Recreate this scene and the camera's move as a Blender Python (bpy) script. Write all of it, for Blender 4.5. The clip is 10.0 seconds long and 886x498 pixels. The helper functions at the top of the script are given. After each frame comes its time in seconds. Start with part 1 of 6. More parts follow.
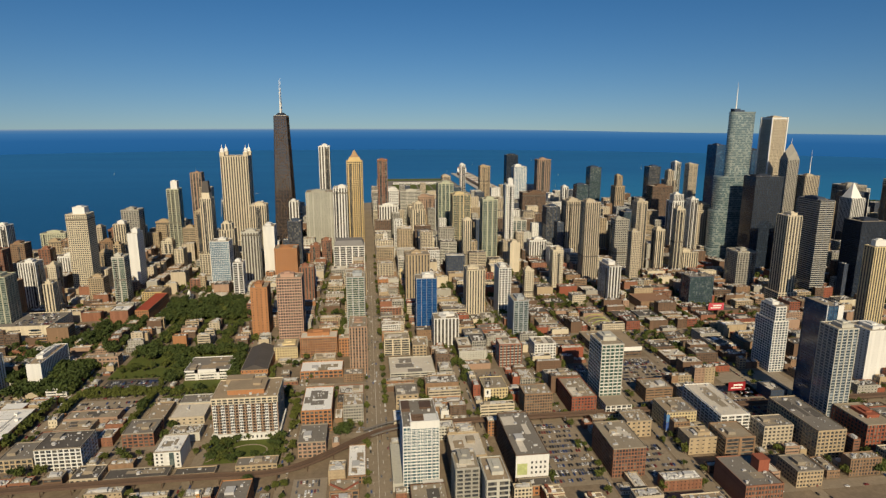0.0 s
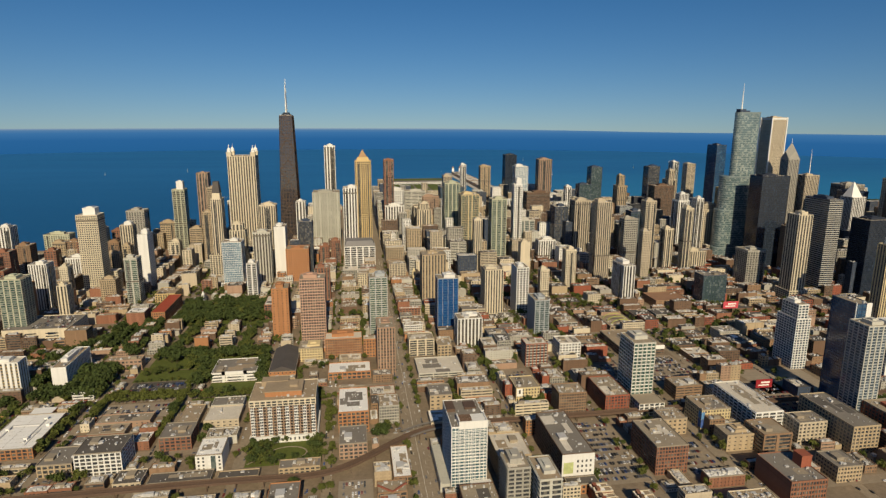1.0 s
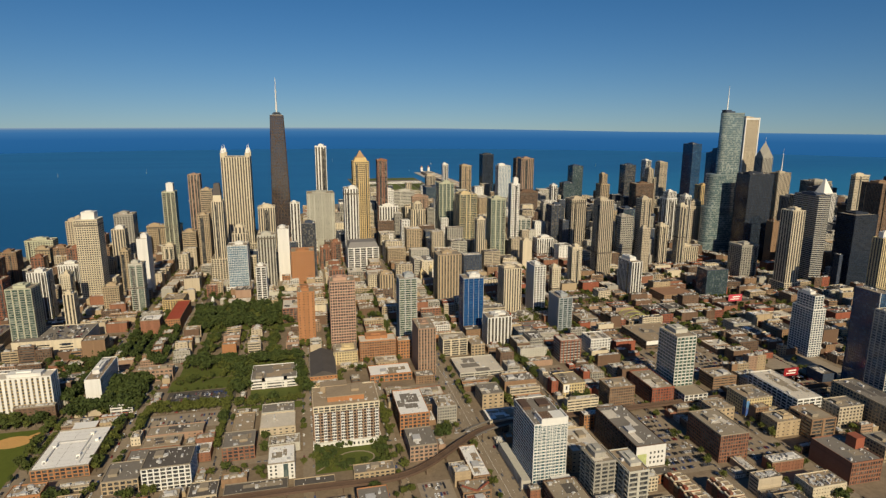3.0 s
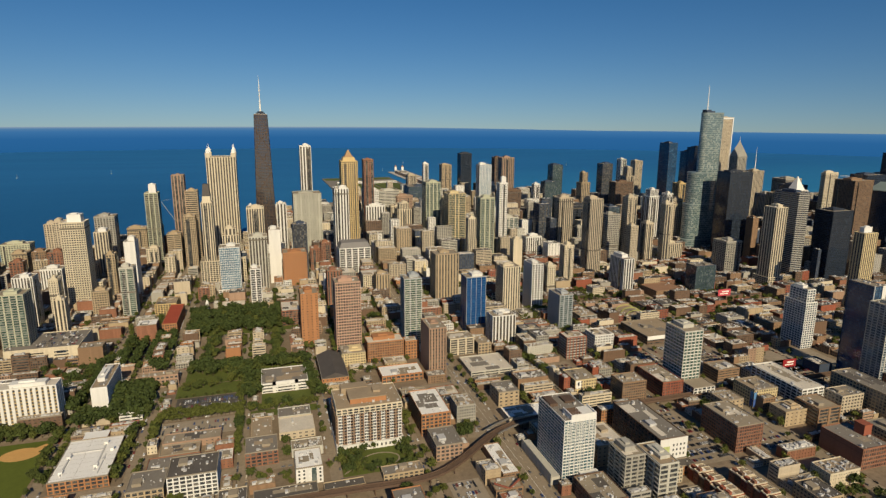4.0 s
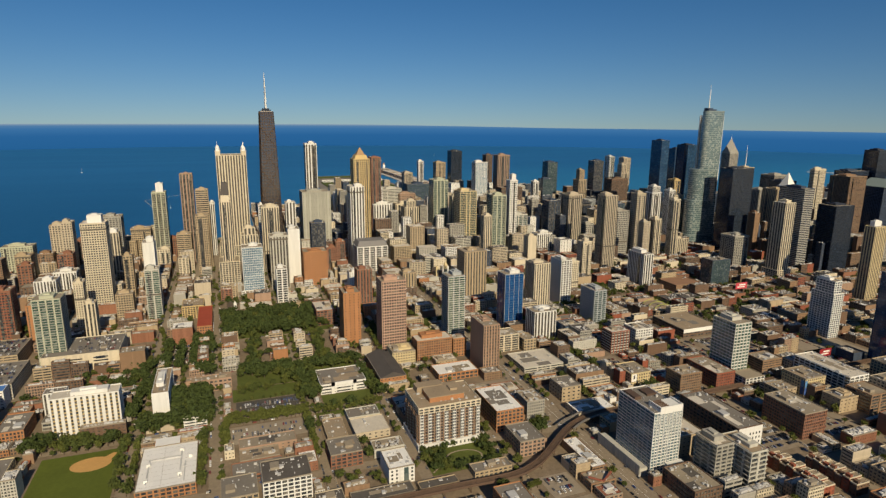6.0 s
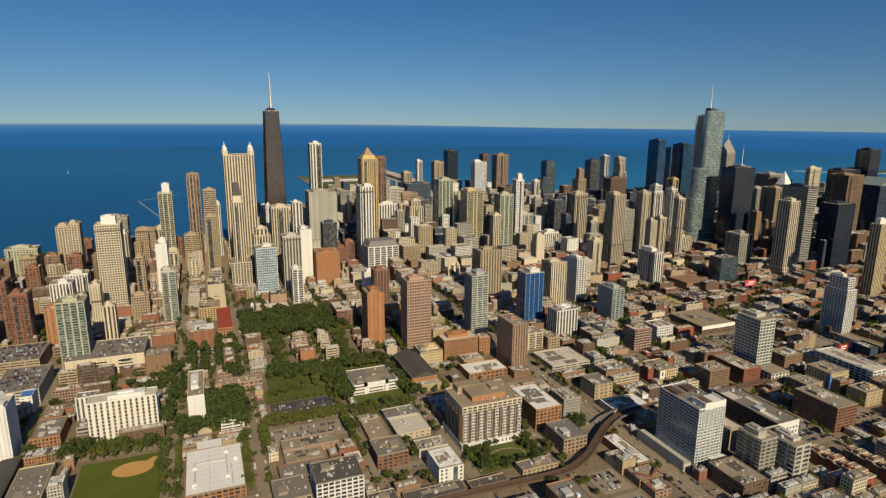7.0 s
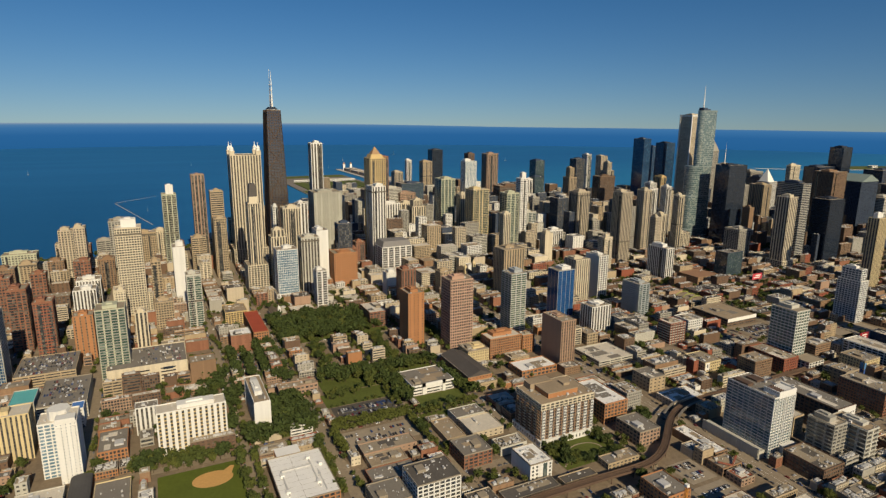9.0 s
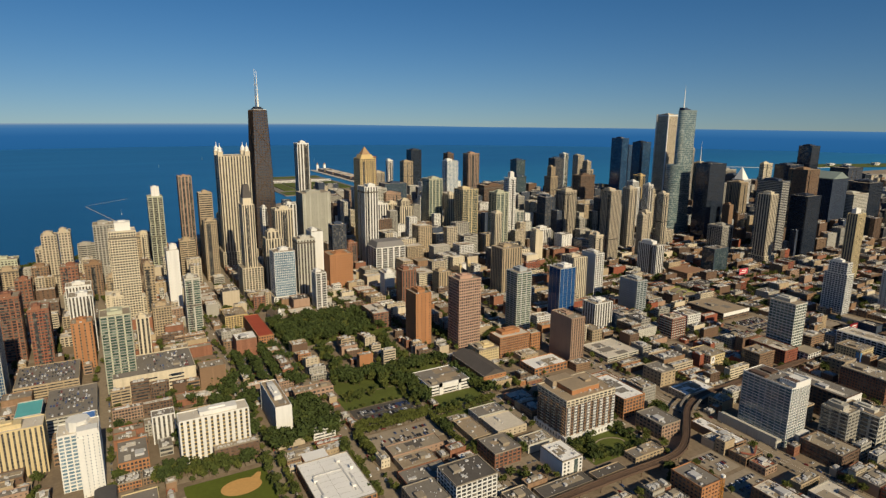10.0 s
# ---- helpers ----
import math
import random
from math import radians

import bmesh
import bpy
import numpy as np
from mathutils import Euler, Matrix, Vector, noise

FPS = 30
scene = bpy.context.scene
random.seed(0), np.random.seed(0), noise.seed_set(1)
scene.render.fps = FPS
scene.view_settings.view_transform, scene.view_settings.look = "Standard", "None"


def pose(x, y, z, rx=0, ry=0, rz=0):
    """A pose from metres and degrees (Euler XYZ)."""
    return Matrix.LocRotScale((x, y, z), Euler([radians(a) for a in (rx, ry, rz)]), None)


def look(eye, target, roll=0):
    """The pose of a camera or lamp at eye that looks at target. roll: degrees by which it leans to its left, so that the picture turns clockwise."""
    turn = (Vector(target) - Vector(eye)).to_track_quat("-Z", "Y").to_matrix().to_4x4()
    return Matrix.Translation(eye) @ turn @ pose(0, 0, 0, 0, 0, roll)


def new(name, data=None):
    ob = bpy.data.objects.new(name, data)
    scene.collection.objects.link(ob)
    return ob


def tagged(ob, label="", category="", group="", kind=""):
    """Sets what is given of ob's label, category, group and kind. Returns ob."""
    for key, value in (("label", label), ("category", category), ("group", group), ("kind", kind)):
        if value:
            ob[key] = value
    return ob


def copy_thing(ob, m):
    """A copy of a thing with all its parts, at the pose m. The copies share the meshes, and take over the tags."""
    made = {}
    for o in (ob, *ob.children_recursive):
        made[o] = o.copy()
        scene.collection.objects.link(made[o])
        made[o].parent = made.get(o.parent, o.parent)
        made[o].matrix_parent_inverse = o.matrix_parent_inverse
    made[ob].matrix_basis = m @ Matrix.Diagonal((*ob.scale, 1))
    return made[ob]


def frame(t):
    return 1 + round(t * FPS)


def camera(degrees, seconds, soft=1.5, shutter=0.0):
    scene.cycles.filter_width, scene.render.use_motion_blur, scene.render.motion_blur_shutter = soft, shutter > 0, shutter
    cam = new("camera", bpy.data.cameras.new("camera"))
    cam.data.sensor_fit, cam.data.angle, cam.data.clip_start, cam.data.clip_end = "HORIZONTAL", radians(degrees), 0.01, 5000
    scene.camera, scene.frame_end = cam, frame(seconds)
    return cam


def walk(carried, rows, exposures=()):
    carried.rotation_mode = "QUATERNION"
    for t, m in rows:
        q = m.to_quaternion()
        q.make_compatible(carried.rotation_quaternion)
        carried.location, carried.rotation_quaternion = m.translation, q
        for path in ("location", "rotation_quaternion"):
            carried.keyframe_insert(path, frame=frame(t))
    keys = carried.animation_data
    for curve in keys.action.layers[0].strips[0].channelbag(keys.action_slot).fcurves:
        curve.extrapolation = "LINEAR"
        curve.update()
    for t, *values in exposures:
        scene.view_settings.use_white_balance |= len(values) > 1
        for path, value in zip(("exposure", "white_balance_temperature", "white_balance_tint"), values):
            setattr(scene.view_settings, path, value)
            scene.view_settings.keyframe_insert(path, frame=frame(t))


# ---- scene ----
cam = camera(73.3, 10.0, soft=1.3)
METRES, EYE, TILT, LEAN, TURN = 370.0, 209.6, 0.0, 0.0, -7.4
ROWS = [
    (0.0, 0.0, 0.0, 0.0, 0.03, -12.14, -0.12),
    (0.5, -0.046, -0.0, 0.0005, -0.66, -12.16, -0.16),
    (1.0, -0.0937, 0.0006, 0.001, -1.31, -12.17, -0.18),
    (1.5, -0.1424, 0.0012, 0.002, -1.97, -12.18, -0.19),
    (2.0, -0.1916, 0.002, 0.0028, -2.9, -12.2, -0.19),
    (2.5, -0.2407, 0.0036, 0.0036, -4.31, -12.22, -0.2),
    (4.0, -0.3878, 0.0181, 0.0058, -9.36, -12.32, -0.26),
    (4.5, -0.4364, 0.0261, 0.0058, -10.6, -12.38, -0.29),
    (5.0, -0.4855, 0.0355, 0.0054, -11.48, -12.43, -0.32),
    (5.5, -0.5349, 0.045, 0.0052, -12.15, -12.49, -0.35),
    (7.0, -0.6862, 0.0767, 0.0051, -14.55, -12.56, -0.41),
    (7.5, -0.7365, 0.0898, 0.0049, -15.46, -12.58, -0.43),
    (8.0, -0.7862, 0.1039, 0.0044, -16.36, -12.59, -0.45),
    (8.5, -0.8355, 0.1189, 0.0039, -17.4, -12.6, -0.46),
    (9.0, -0.8836, 0.1348, 0.0032, -18.68, -12.59, -0.44),
    (9.5, -0.9312, 0.1519, 0.0025, -20.22, -12.58, -0.42),
    (10.0, -0.9783, 0.1708, 0.0016, -22.01, -12.56, -0.4),
]
walk(cam, [(t, pose(0, 0, EYE, TILT, LEAN, TURN) @ pose(METRES * x, METRES * y, METRES * z, 90 + pitch, roll, yaw)) for t, x, y, z, yaw, pitch, roll in ROWS])
HORIZON = 152.0

# ---------------------------------------------------------------- world, sun
SUN_EL, SUN_AZ = 32.0, 180.0          # degrees; the sun stands behind the camera, over -y
world = bpy.data.worlds.new("sky")
scene.world = world
world.use_nodes = True
wn = world.node_tree
wn.nodes.clear()
sky = wn.nodes.new("ShaderNodeTexSky")
sky.sky_type = "NISHITA"
sky.sun_disc = False
sky.sun_elevation, sky.sun_rotation = radians(SUN_EL), radians(SUN_AZ)
sky.altitude, sky.air_density, sky.dust_density, sky.ozone_density = 200.0, 0.9, 0.7, 3.6
bg = wn.nodes.new("ShaderNodeBackground")
bg.inputs["Strength"].default_value = 0.065
out = wn.nodes.new("ShaderNodeOutputWorld")
coords = wn.nodes.new("ShaderNodeTexCoord")
lift = wn.nodes.new("ShaderNodeVectorMath")          # the horizon dips below eye level
lift.operation = "ADD"
lift.inputs[1].default_value = (0, 0, 0.06)
wn.links.new(coords.outputs["Generated"], lift.inputs[0])
wn.links.new(lift.outputs[0], sky.inputs[0])
deep = wn.nodes.new("ShaderNodeHueSaturation")
deep.inputs["Saturation"].default_value = 1.3
tint = wn.nodes.new("ShaderNodeMix")
tint.data_type, tint.blend_type = "RGBA", "MULTIPLY"
tint.inputs[0].default_value = 1.0
tint.inputs[7].default_value = (0.96, 0.94, 0.95, 1)
wn.links.new(sky.outputs[0], deep.inputs["Color"])
wn.links.new(deep.outputs[0], tint.inputs[6])
wn.links.new(tint.outputs[2], bg.inputs["Color"])
wn.links.new(bg.outputs[0], out.inputs["Surface"])

sun = new("sun", bpy.data.lights.new("sun", "SUN"))
sun.data.energy, sun.data.angle, sun.data.color = 4.7, radians(0.5), (1.0, 0.85, 0.60)
sun.matrix_world = look((0, -math.cos(radians(SUN_EL)) * 900, math.sin(radians(SUN_EL)) * 900), (0, 0, 0))
scene.view_settings.exposure = 0.0

# ---------------------------------------------------------------- materials
MATS = {}


def shader(name):
    m = bpy.data.materials.new(name)
    m.use_nodes = True
    nt = m.node_tree
    return m, nt, nt.nodes["Principled BSDF"]


def node(nt, kind, **values):
    n = nt.nodes.new(kind)
    for k, v in values.items():
        n.inputs[k].default_value = v
    return n


def mix(nt, fac, a, b, blend="MIX"):
    n = nt.nodes.new("ShaderNodeMix")
    n.data_type, n.blend_type = "RGBA", blend
    for sock, v in ((n.inputs[0], fac), (n.inputs[6], a), (n.inputs[7], b)):
        if isinstance(v, (int, float)):
            sock.default_value = v
        elif isinstance(v, tuple):
            sock.default_value = (*v, 1)
        else:
            nt.links.new(v, sock)
    return n.outputs[2]


def surface(name, color, rough=0.8, vary=0.25, coarse=0.03, fine=0.6, spec=0.3, bump=0.0, streak=0.0):
    """Masonry, roofing, ground: a base colour with stains at two scales, tint by piece and upright rain streaks."""
    if name in MATS:
        return MATS[name]
    m, nt, b = shader(name)
    geo = nt.nodes.new("ShaderNodeNewGeometry")
    n1 = node(nt, "ShaderNodeTexNoise", Scale=coarse, Detail=4.0)
    n2 = node(nt, "ShaderNodeTexNoise", Scale=fine, Detail=5.0, Roughness=0.7)
    for n in (n1, n2):
        nt.links.new(geo.outputs["Position"], n.inputs["Vector"])
    dark = tuple(c * (1 - vary) for c in color)
    light = tuple(min(1, c * (1 + vary)) for c in color)
    c = mix(nt, n1.outputs[0], dark, light)
    ramp = node(nt, "ShaderNodeMapRange", **{"From Min": 0.35, "From Max": 0.7, "To Min": 0.0, "To Max": 0.55})
    nt.links.new(n2.outputs[0], ramp.inputs["Value"])
    c = mix(nt, ramp.outputs[0], c, tuple(k * (1 - 1.3 * vary) for k in color))
    rnd = node(nt, "ShaderNodeMapRange", **{"To Min": 1 - 0.5 * vary, "To Max": 1 + 0.4 * vary})
    nt.links.new(geo.outputs["Random Per Island"], rnd.inputs["Value"])
    tint = nt.nodes.new("ShaderNodeCombineColor")
    for i in range(3):
        nt.links.new(rnd.outputs[0], tint.inputs[i])
    c = mix(nt, 1.0, c, tint.outputs[0], "MULTIPLY")
    if streak:
        mp = node(nt, "ShaderNodeMapping", Scale=(1.1, 1.1, 0.05))
        nt.links.new(geo.outputs["Position"], mp.inputs["Vector"])
        n3 = node(nt, "ShaderNodeTexNoise", Scale=0.5, Detail=3.0)
        nt.links.new(mp.outputs[0], n3.inputs["Vector"])
        r3 = node(nt, "ShaderNodeMapRange", **{"From Min": 0.5, "From Max": 0.75, "To Max": streak})
        nt.links.new(n3.outputs[0], r3.inputs["Value"])
        c = mix(nt, r3.outputs[0], c, tuple(k * 0.55 for k in color))
    nt.links.new(c, b.inputs["Base Color"])
    b.inputs["Roughness"].default_value = rough
    b.inputs["Specular IOR Level"].default_value = spec
    if bump:
        bp = node(nt, "ShaderNodeBump", Strength=bump, Distance=0.2)
        nt.links.new(n2.outputs[0], bp.inputs["Height"])
        nt.links.new(bp.outputs[0], b.inputs["Normal"])
    MATS[name] = m
    return m


def glass(name, color, light, share=0.3, cell=(1.9, 1.9, 2.2), rough=0.12, spec=0.6):
    """Glazing seen from far off: dark panes, a share of them paler where blinds are drawn."""
    if name in MATS:
        return MATS[name]
    m, nt, b = shader(name)
    geo = nt.nodes.new("ShaderNodeNewGeometry")
    snap = nt.nodes.new("ShaderNodeVectorMath")
    snap.operation = "SNAP"
    snap.inputs[1].default_value = cell
    nt.links.new(geo.outputs["Position"], snap.inputs[0])
    wn_ = nt.nodes.new("ShaderNodeTexWhiteNoise")
    nt.links.new(snap.outputs[0], wn_.inputs["Vector"])
    rp = nt.nodes.new("ShaderNodeValToRGB")
    e = rp.color_ramp.elements
    e[0].position, e[0].color = 1 - share, (*color, 1)
    e[1].position, e[1].color = min(0.999, 1 - share * 0.3), (*light, 1)
    nt.links.new(wn_.outputs["Value"], rp.inputs[0])
    n1 = node(nt, "ShaderNodeTexNoise", Scale=0.06, Detail=3.0)
    nt.links.new(geo.outputs["Position"], n1.inputs["Vector"])
    c = mix(nt, n1.outputs[0], rp.outputs[0], tuple(k * 0.5 for k in color))
    nt.links.new(c, b.inputs["Base Color"])
    b.inputs["Roughness"].default_value = rough
    b.inputs["IOR"].default_value = 1.7
    b.inputs["Specular IOR Level"].default_value = spec
    MATS[name] = m
    return m


def wall_paint(key):
    c, v, k = WALLS[key]
    return surface("wall " + key, c, 0.85, v, 0.04, 0.9, streak=k)


WALLS = {
    "cream": ((0.61, 0.53, 0.385), 0.16, 0.3), "beige": ((0.49, 0.415, 0.30), 0.16, 0.3), "tan": ((0.42, 0.325, 0.205), 0.18, 0.3),
    "white": ((0.70, 0.685, 0.635), 0.10, 0.25), "grey": ((0.36, 0.34, 0.29), 0.15, 0.3), "palegrey": ((0.49, 0.47, 0.40), 0.14, 0.3),
    "green": ((0.46, 0.465, 0.335), 0.15, 0.3), "gold": ((0.60, 0.44, 0.20), 0.18, 0.3), "brown": ((0.27, 0.17, 0.10), 0.2, 0.3),
    "brick": ((0.27, 0.125, 0.075), 0.25, 0.3), "orange": ((0.40, 0.19, 0.085), 0.2, 0.25), "pink": ((0.36, 0.24, 0.165), 0.18, 0.3),
    "red": ((0.29, 0.092, 0.052), 0.22, 0.3), "umber": ((0.16, 0.10, 0.065), 0.22, 0.3), "dark": ((0.046, 0.050, 0.060), 0.2, 0.2),
    "black": ((0.030, 0.038, 0.056), 0.2, 0.15), "bronze": ((0.10, 0.065, 0.042), 0.2, 0.2), "steel": ((0.36, 0.38, 0.38), 0.12, 0.2),
    "yellow": ((0.62, 0.50, 0.28), 0.15, 0.25), "cobalt": ((0.028, 0.095, 0.21), 0.12, 0.1), "rose": ((0.47, 0.30, 0.215), 0.15, 0.2), "slate": ((0.050, 0.068, 0.105), 0.18, 0.2),
    "marble": ((0.40, 0.39, 0.325), 0.3, 0.35),
}
G_DARK = glass("dark glazing", (0.058, 0.063, 0.068), (0.27, 0.245, 0.20), 0.5)
G_BLUE = glass("blue glazing", (0.020, 0.075, 0.17), (0.10, 0.22, 0.36), 0.35, spec=0.8)
G_DEEP = glass("deep blue glazing", (0.010, 0.07, 0.24), (0.03, 0.13, 0.36), 0.4, spec=0.8)
G_TEAL = glass("grey-green glazing", (0.06, 0.10, 0.10), (0.26, 0.30, 0.28), 0.4, spec=0.8)
G_PALE = glass("pale blue glazing", (0.16, 0.26, 0.34), (0.42, 0.52, 0.58), 0.45, spec=0.8)
G_SILVER = glass("silver-green glazing", (0.13, 0.19, 0.20), (0.42, 0.46, 0.42), 0.5, (2.6, 2.6, 2.4), spec=0.9)
G_GREEN = glass("sea-green glazing", (0.060, 0.115, 0.095), (0.30, 0.37, 0.30), 0.42, (2.3, 2.3, 2.2), spec=0.8)
G_STEEL = glass("blue-grey glazing", (0.05, 0.078, 0.10), (0.24, 0.29, 0.32), 0.42, spec=0.8)
G_BLACK = glass("black glazing", (0.025, 0.038, 0.060), (0.055, 0.075, 0.10), 0.25, spec=0.8)

COPING = surface("stone coping", (0.30, 0.255, 0.19), 0.9, 0.3, 0.1, 0.8)
ROOFS = [surface("gravel roof", (0.31, 0.258, 0.185), 0.95, 0.25, 0.08, 0.7), surface("pale roof", (0.61, 0.55, 0.45), 0.9, 0.25, 0.08, 0.7),
         surface("tar roof", (0.11, 0.098, 0.085), 0.95, 0.3, 0.08, 0.7), surface("tan roof", (0.33, 0.255, 0.168), 0.95, 0.25, 0.08, 0.7),
         surface("grey roof", (0.215, 0.192, 0.16), 0.95, 0.25, 0.08, 0.7)]
WHITE_ROOF = surface("white membrane roof", (0.80, 0.78, 0.73), 0.8, 0.1, 0.06, 0.5)
UNIT = surface("galvanised plant", (0.50, 0.49, 0.47), 0.6, 0.25, 0.2, 1.2)
ASPHALT = surface("asphalt", (0.288, 0.231, 0.162), 0.95, 0.35, 0.03, 0.4, bump=0.1)
PAVING = surface("pavement", (0.32, 0.265, 0.195), 0.95, 0.3, 0.02, 0.25, bump=0.1)
YARD = surface("yard ground", (0.240, 0.183, 0.122), 0.95, 0.45, 0.035, 0.3)
LAWN = surface("lawn", (0.098, 0.120, 0.022), 0.95, 0.4, 0.05, 0.5, bump=0.1)
CLAY = surface("infield clay", (0.55, 0.315, 0.105), 0.95, 0.2, 0.1, 0.6)
MOWN = surface("mown field grass", (0.098, 0.122, 0.014), 0.95, 0.3, 0.05, 0.4)
SAND = surface("sand", (0.52, 0.40, 0.25), 0.95, 0.15, 0.05, 0.4)
CONCRETE = surface("concrete", (0.50, 0.46, 0.40), 0.9, 0.2, 0.05, 0.6)
STEEL = surface("weathered steel", (0.125, 0.080, 0.055), 0.7, 0.3, 0.1, 0.9)
PAINT_W = surface("white paint", (0.78, 0.76, 0.70), 0.6, 0.1, 0.1, 0.9)
BARK = surface("bark", (0.10, 0.075, 0.05), 0.95, 0.3, 0.3, 2.0)
LEAVES = [surface("leaves", (0.066, 0.084, 0.017), 0.85, 0.35, 0.25, 1.2), surface("pale leaves", (0.092, 0.104, 0.020), 0.85, 0.35, 0.25, 1.2),
          surface("dark leaves", (0.048, 0.068, 0.015), 0.85, 0.35, 0.25, 1.2)]

# the lake: deep blue, ruffled, with long slicks
WATER, nt_, b_ = shader("lake water")
geo_ = nt_.nodes.new("ShaderNodeNewGeometry")
mp_ = node(nt_, "ShaderNodeMapping", Scale=(0.0012, 0.006, 1.0))
nt_.links.new(geo_.outputs["Position"], mp_.inputs["Vector"])
ns_ = node(nt_, "ShaderNodeTexNoise", Scale=1.0, Detail=5.0, Roughness=0.6)
nt_.links.new(mp_.outputs[0], ns_.inputs["Vector"])
nw_ = node(nt_, "ShaderNodeTexNoise", Scale=0.15, Detail=6.0, Roughness=0.7)
nt_.links.new(geo_.outputs["Position"], nw_.inputs["Vector"])
deep_ = mix(nt_, ns_.outputs[0], (0.014, 0.108, 0.285), (0.028, 0.168, 0.380))
sy_ = nt_.nodes.new("ShaderNodeSeparateXYZ")          # paler, greener water over the shallows off the shore
nt_.links.new(geo_.outputs["Position"], sy_.inputs[0])
mx_ = node(nt_, "ShaderNodeMapRange", **{"From Min": -300.0, "From Max": 500.0})
my_ = node(nt_, "ShaderNodeMapRange", **{"From Min": 2600.0, "From Max": 1300.0, "To Max": 0.75})
nt_.links.new(sy_.outputs["X"], mx_.inputs["Value"]), nt_.links.new(sy_.outputs["Y"], my_.inputs["Value"])
sh_ = nt_.nodes.new("ShaderNodeMath")
sh_.operation = "MULTIPLY"
nt_.links.new(mx_.outputs[0], sh_.inputs[0]), nt_.links.new(my_.outputs[0], sh_.inputs[1])
shallow_ = mix(nt_, sh_.outputs[0], deep_, (0.030, 0.215, 0.395))
off_ = node(nt_, "ShaderNodeMapRange", **{"From Min": -100.0, "From Max": -450.0, "To Max": 0.8})          # darker water off the north beach
nt_.links.new(sy_.outputs["X"], off_.inputs["Value"])
dk_ = nt_.nodes.new("ShaderNodeMath")
dk_.operation = "MULTIPLY"
nt_.links.new(off_.outputs[0], dk_.inputs[0]), nt_.links.new(my_.outputs[0], dk_.inputs[1])
nt_.links.new(mix(nt_, dk_.outputs[0], shallow_, (0.010, 0.082, 0.205)), b_.inputs["Base Color"])
b_.inputs["Roughness"].default_value = 0.55
b_.inputs["Specular IOR Level"].default_value = 0.08
bp_ = node(nt_, "ShaderNodeBump", Strength=0.4, Distance=1.0)
nt_.links.new(nw_.outputs[0], bp_.inputs["Height"])
nt_.links.new(bp_.outputs[0], b_.inputs["Normal"])

# distant water that meets the sky, past the end of the lake sheet, glowing by itself
FAR, nt_, b_ = shader("glowing far water and haze")
nt_.nodes.remove(b_)
geo_ = nt_.nodes.new("ShaderNodeNewGeometry")
sx_ = nt_.nodes.new("ShaderNodeSeparateXYZ")
nt_.links.new(geo_.outputs["Position"], sx_.inputs[0])
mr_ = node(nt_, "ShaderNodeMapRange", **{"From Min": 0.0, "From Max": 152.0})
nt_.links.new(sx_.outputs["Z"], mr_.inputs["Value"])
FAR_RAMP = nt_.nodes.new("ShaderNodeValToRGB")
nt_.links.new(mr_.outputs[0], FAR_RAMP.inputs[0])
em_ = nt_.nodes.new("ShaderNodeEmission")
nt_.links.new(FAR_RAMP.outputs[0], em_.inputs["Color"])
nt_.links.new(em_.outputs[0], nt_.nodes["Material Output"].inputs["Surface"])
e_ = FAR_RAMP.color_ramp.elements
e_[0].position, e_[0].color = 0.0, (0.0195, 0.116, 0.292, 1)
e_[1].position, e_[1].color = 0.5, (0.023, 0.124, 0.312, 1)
# haze painted into the ramp: the glow pales towards the horizon
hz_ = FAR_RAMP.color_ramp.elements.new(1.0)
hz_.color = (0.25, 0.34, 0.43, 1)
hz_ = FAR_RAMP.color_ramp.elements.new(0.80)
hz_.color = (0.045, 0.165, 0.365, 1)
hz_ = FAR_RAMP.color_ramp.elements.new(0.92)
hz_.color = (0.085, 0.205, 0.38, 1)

# ---------------------------------------------------------------- building kit
CUBE_F = np.array([(0, 3, 2, 1), (4, 5, 6, 7), (0, 1, 5, 4), (1, 2, 6, 5), (2, 3, 7, 6), (3, 0, 4, 7)])


class Boxes:
    """Collects upright boxes, and makes one mesh of them."""

    def __init__(self):
        self.b = []

    def add(self, x0, x1, y0, y1, z0, z1):
        self.b.append((x0, x1, y0, y1, z0, z1))

    def mesh(self, name):
        a = np.array(self.b, dtype=float)
        x0, x1, y0, y1, z0, z1 = a.T
        v = np.stack([np.stack(c, -1) for c in ((x0, y0, z0), (x1, y0, z0), (x1, y1, z0), (x0, y1, z0),
                                                (x0, y0, z1), (x1, y0, z1), (x1, y1, z1), (x0, y1, z1))], 1).reshape(-1, 3)
        f = (CUBE_F[None] + 8 * np.arange(len(a))[:, None, None]).reshape(-1, 4)
        me = bpy.data.meshes.new(name)
        me.vertices.add(len(v)), me.loops.add(f.size), me.polygons.add(len(f))
        me.vertices.foreach_set("co", v.ravel())
        me.loops.foreach_set("vertex_index", f.ravel().astype(np.int32))
        me.polygons.foreach_set("loop_start", np.arange(0, f.size, 4, dtype=np.int32))
        me.update()
        me.shade_flat()
        return me


def poly(name, verts, faces):
    me = bpy.data.meshes.new(name)
    me.from_pydata(verts, [], faces)
    me.update()
    return me


def part(name, data, material, parent=None, label=""):
    """One mesh object, from Boxes, a bmesh or a mesh, under a thing or a part."""
    if isinstance(data, Boxes):
        data = data.mesh(name)
    elif isinstance(data, bmesh.types.BMesh):
        me = bpy.data.meshes.new(name)
        data.to_mesh(me)
        data.free()
        data = me
    if not data.materials:
        data.materials.append(material)
    ob = new(name, data)
    ob.parent = parent
    return tagged(ob, label)


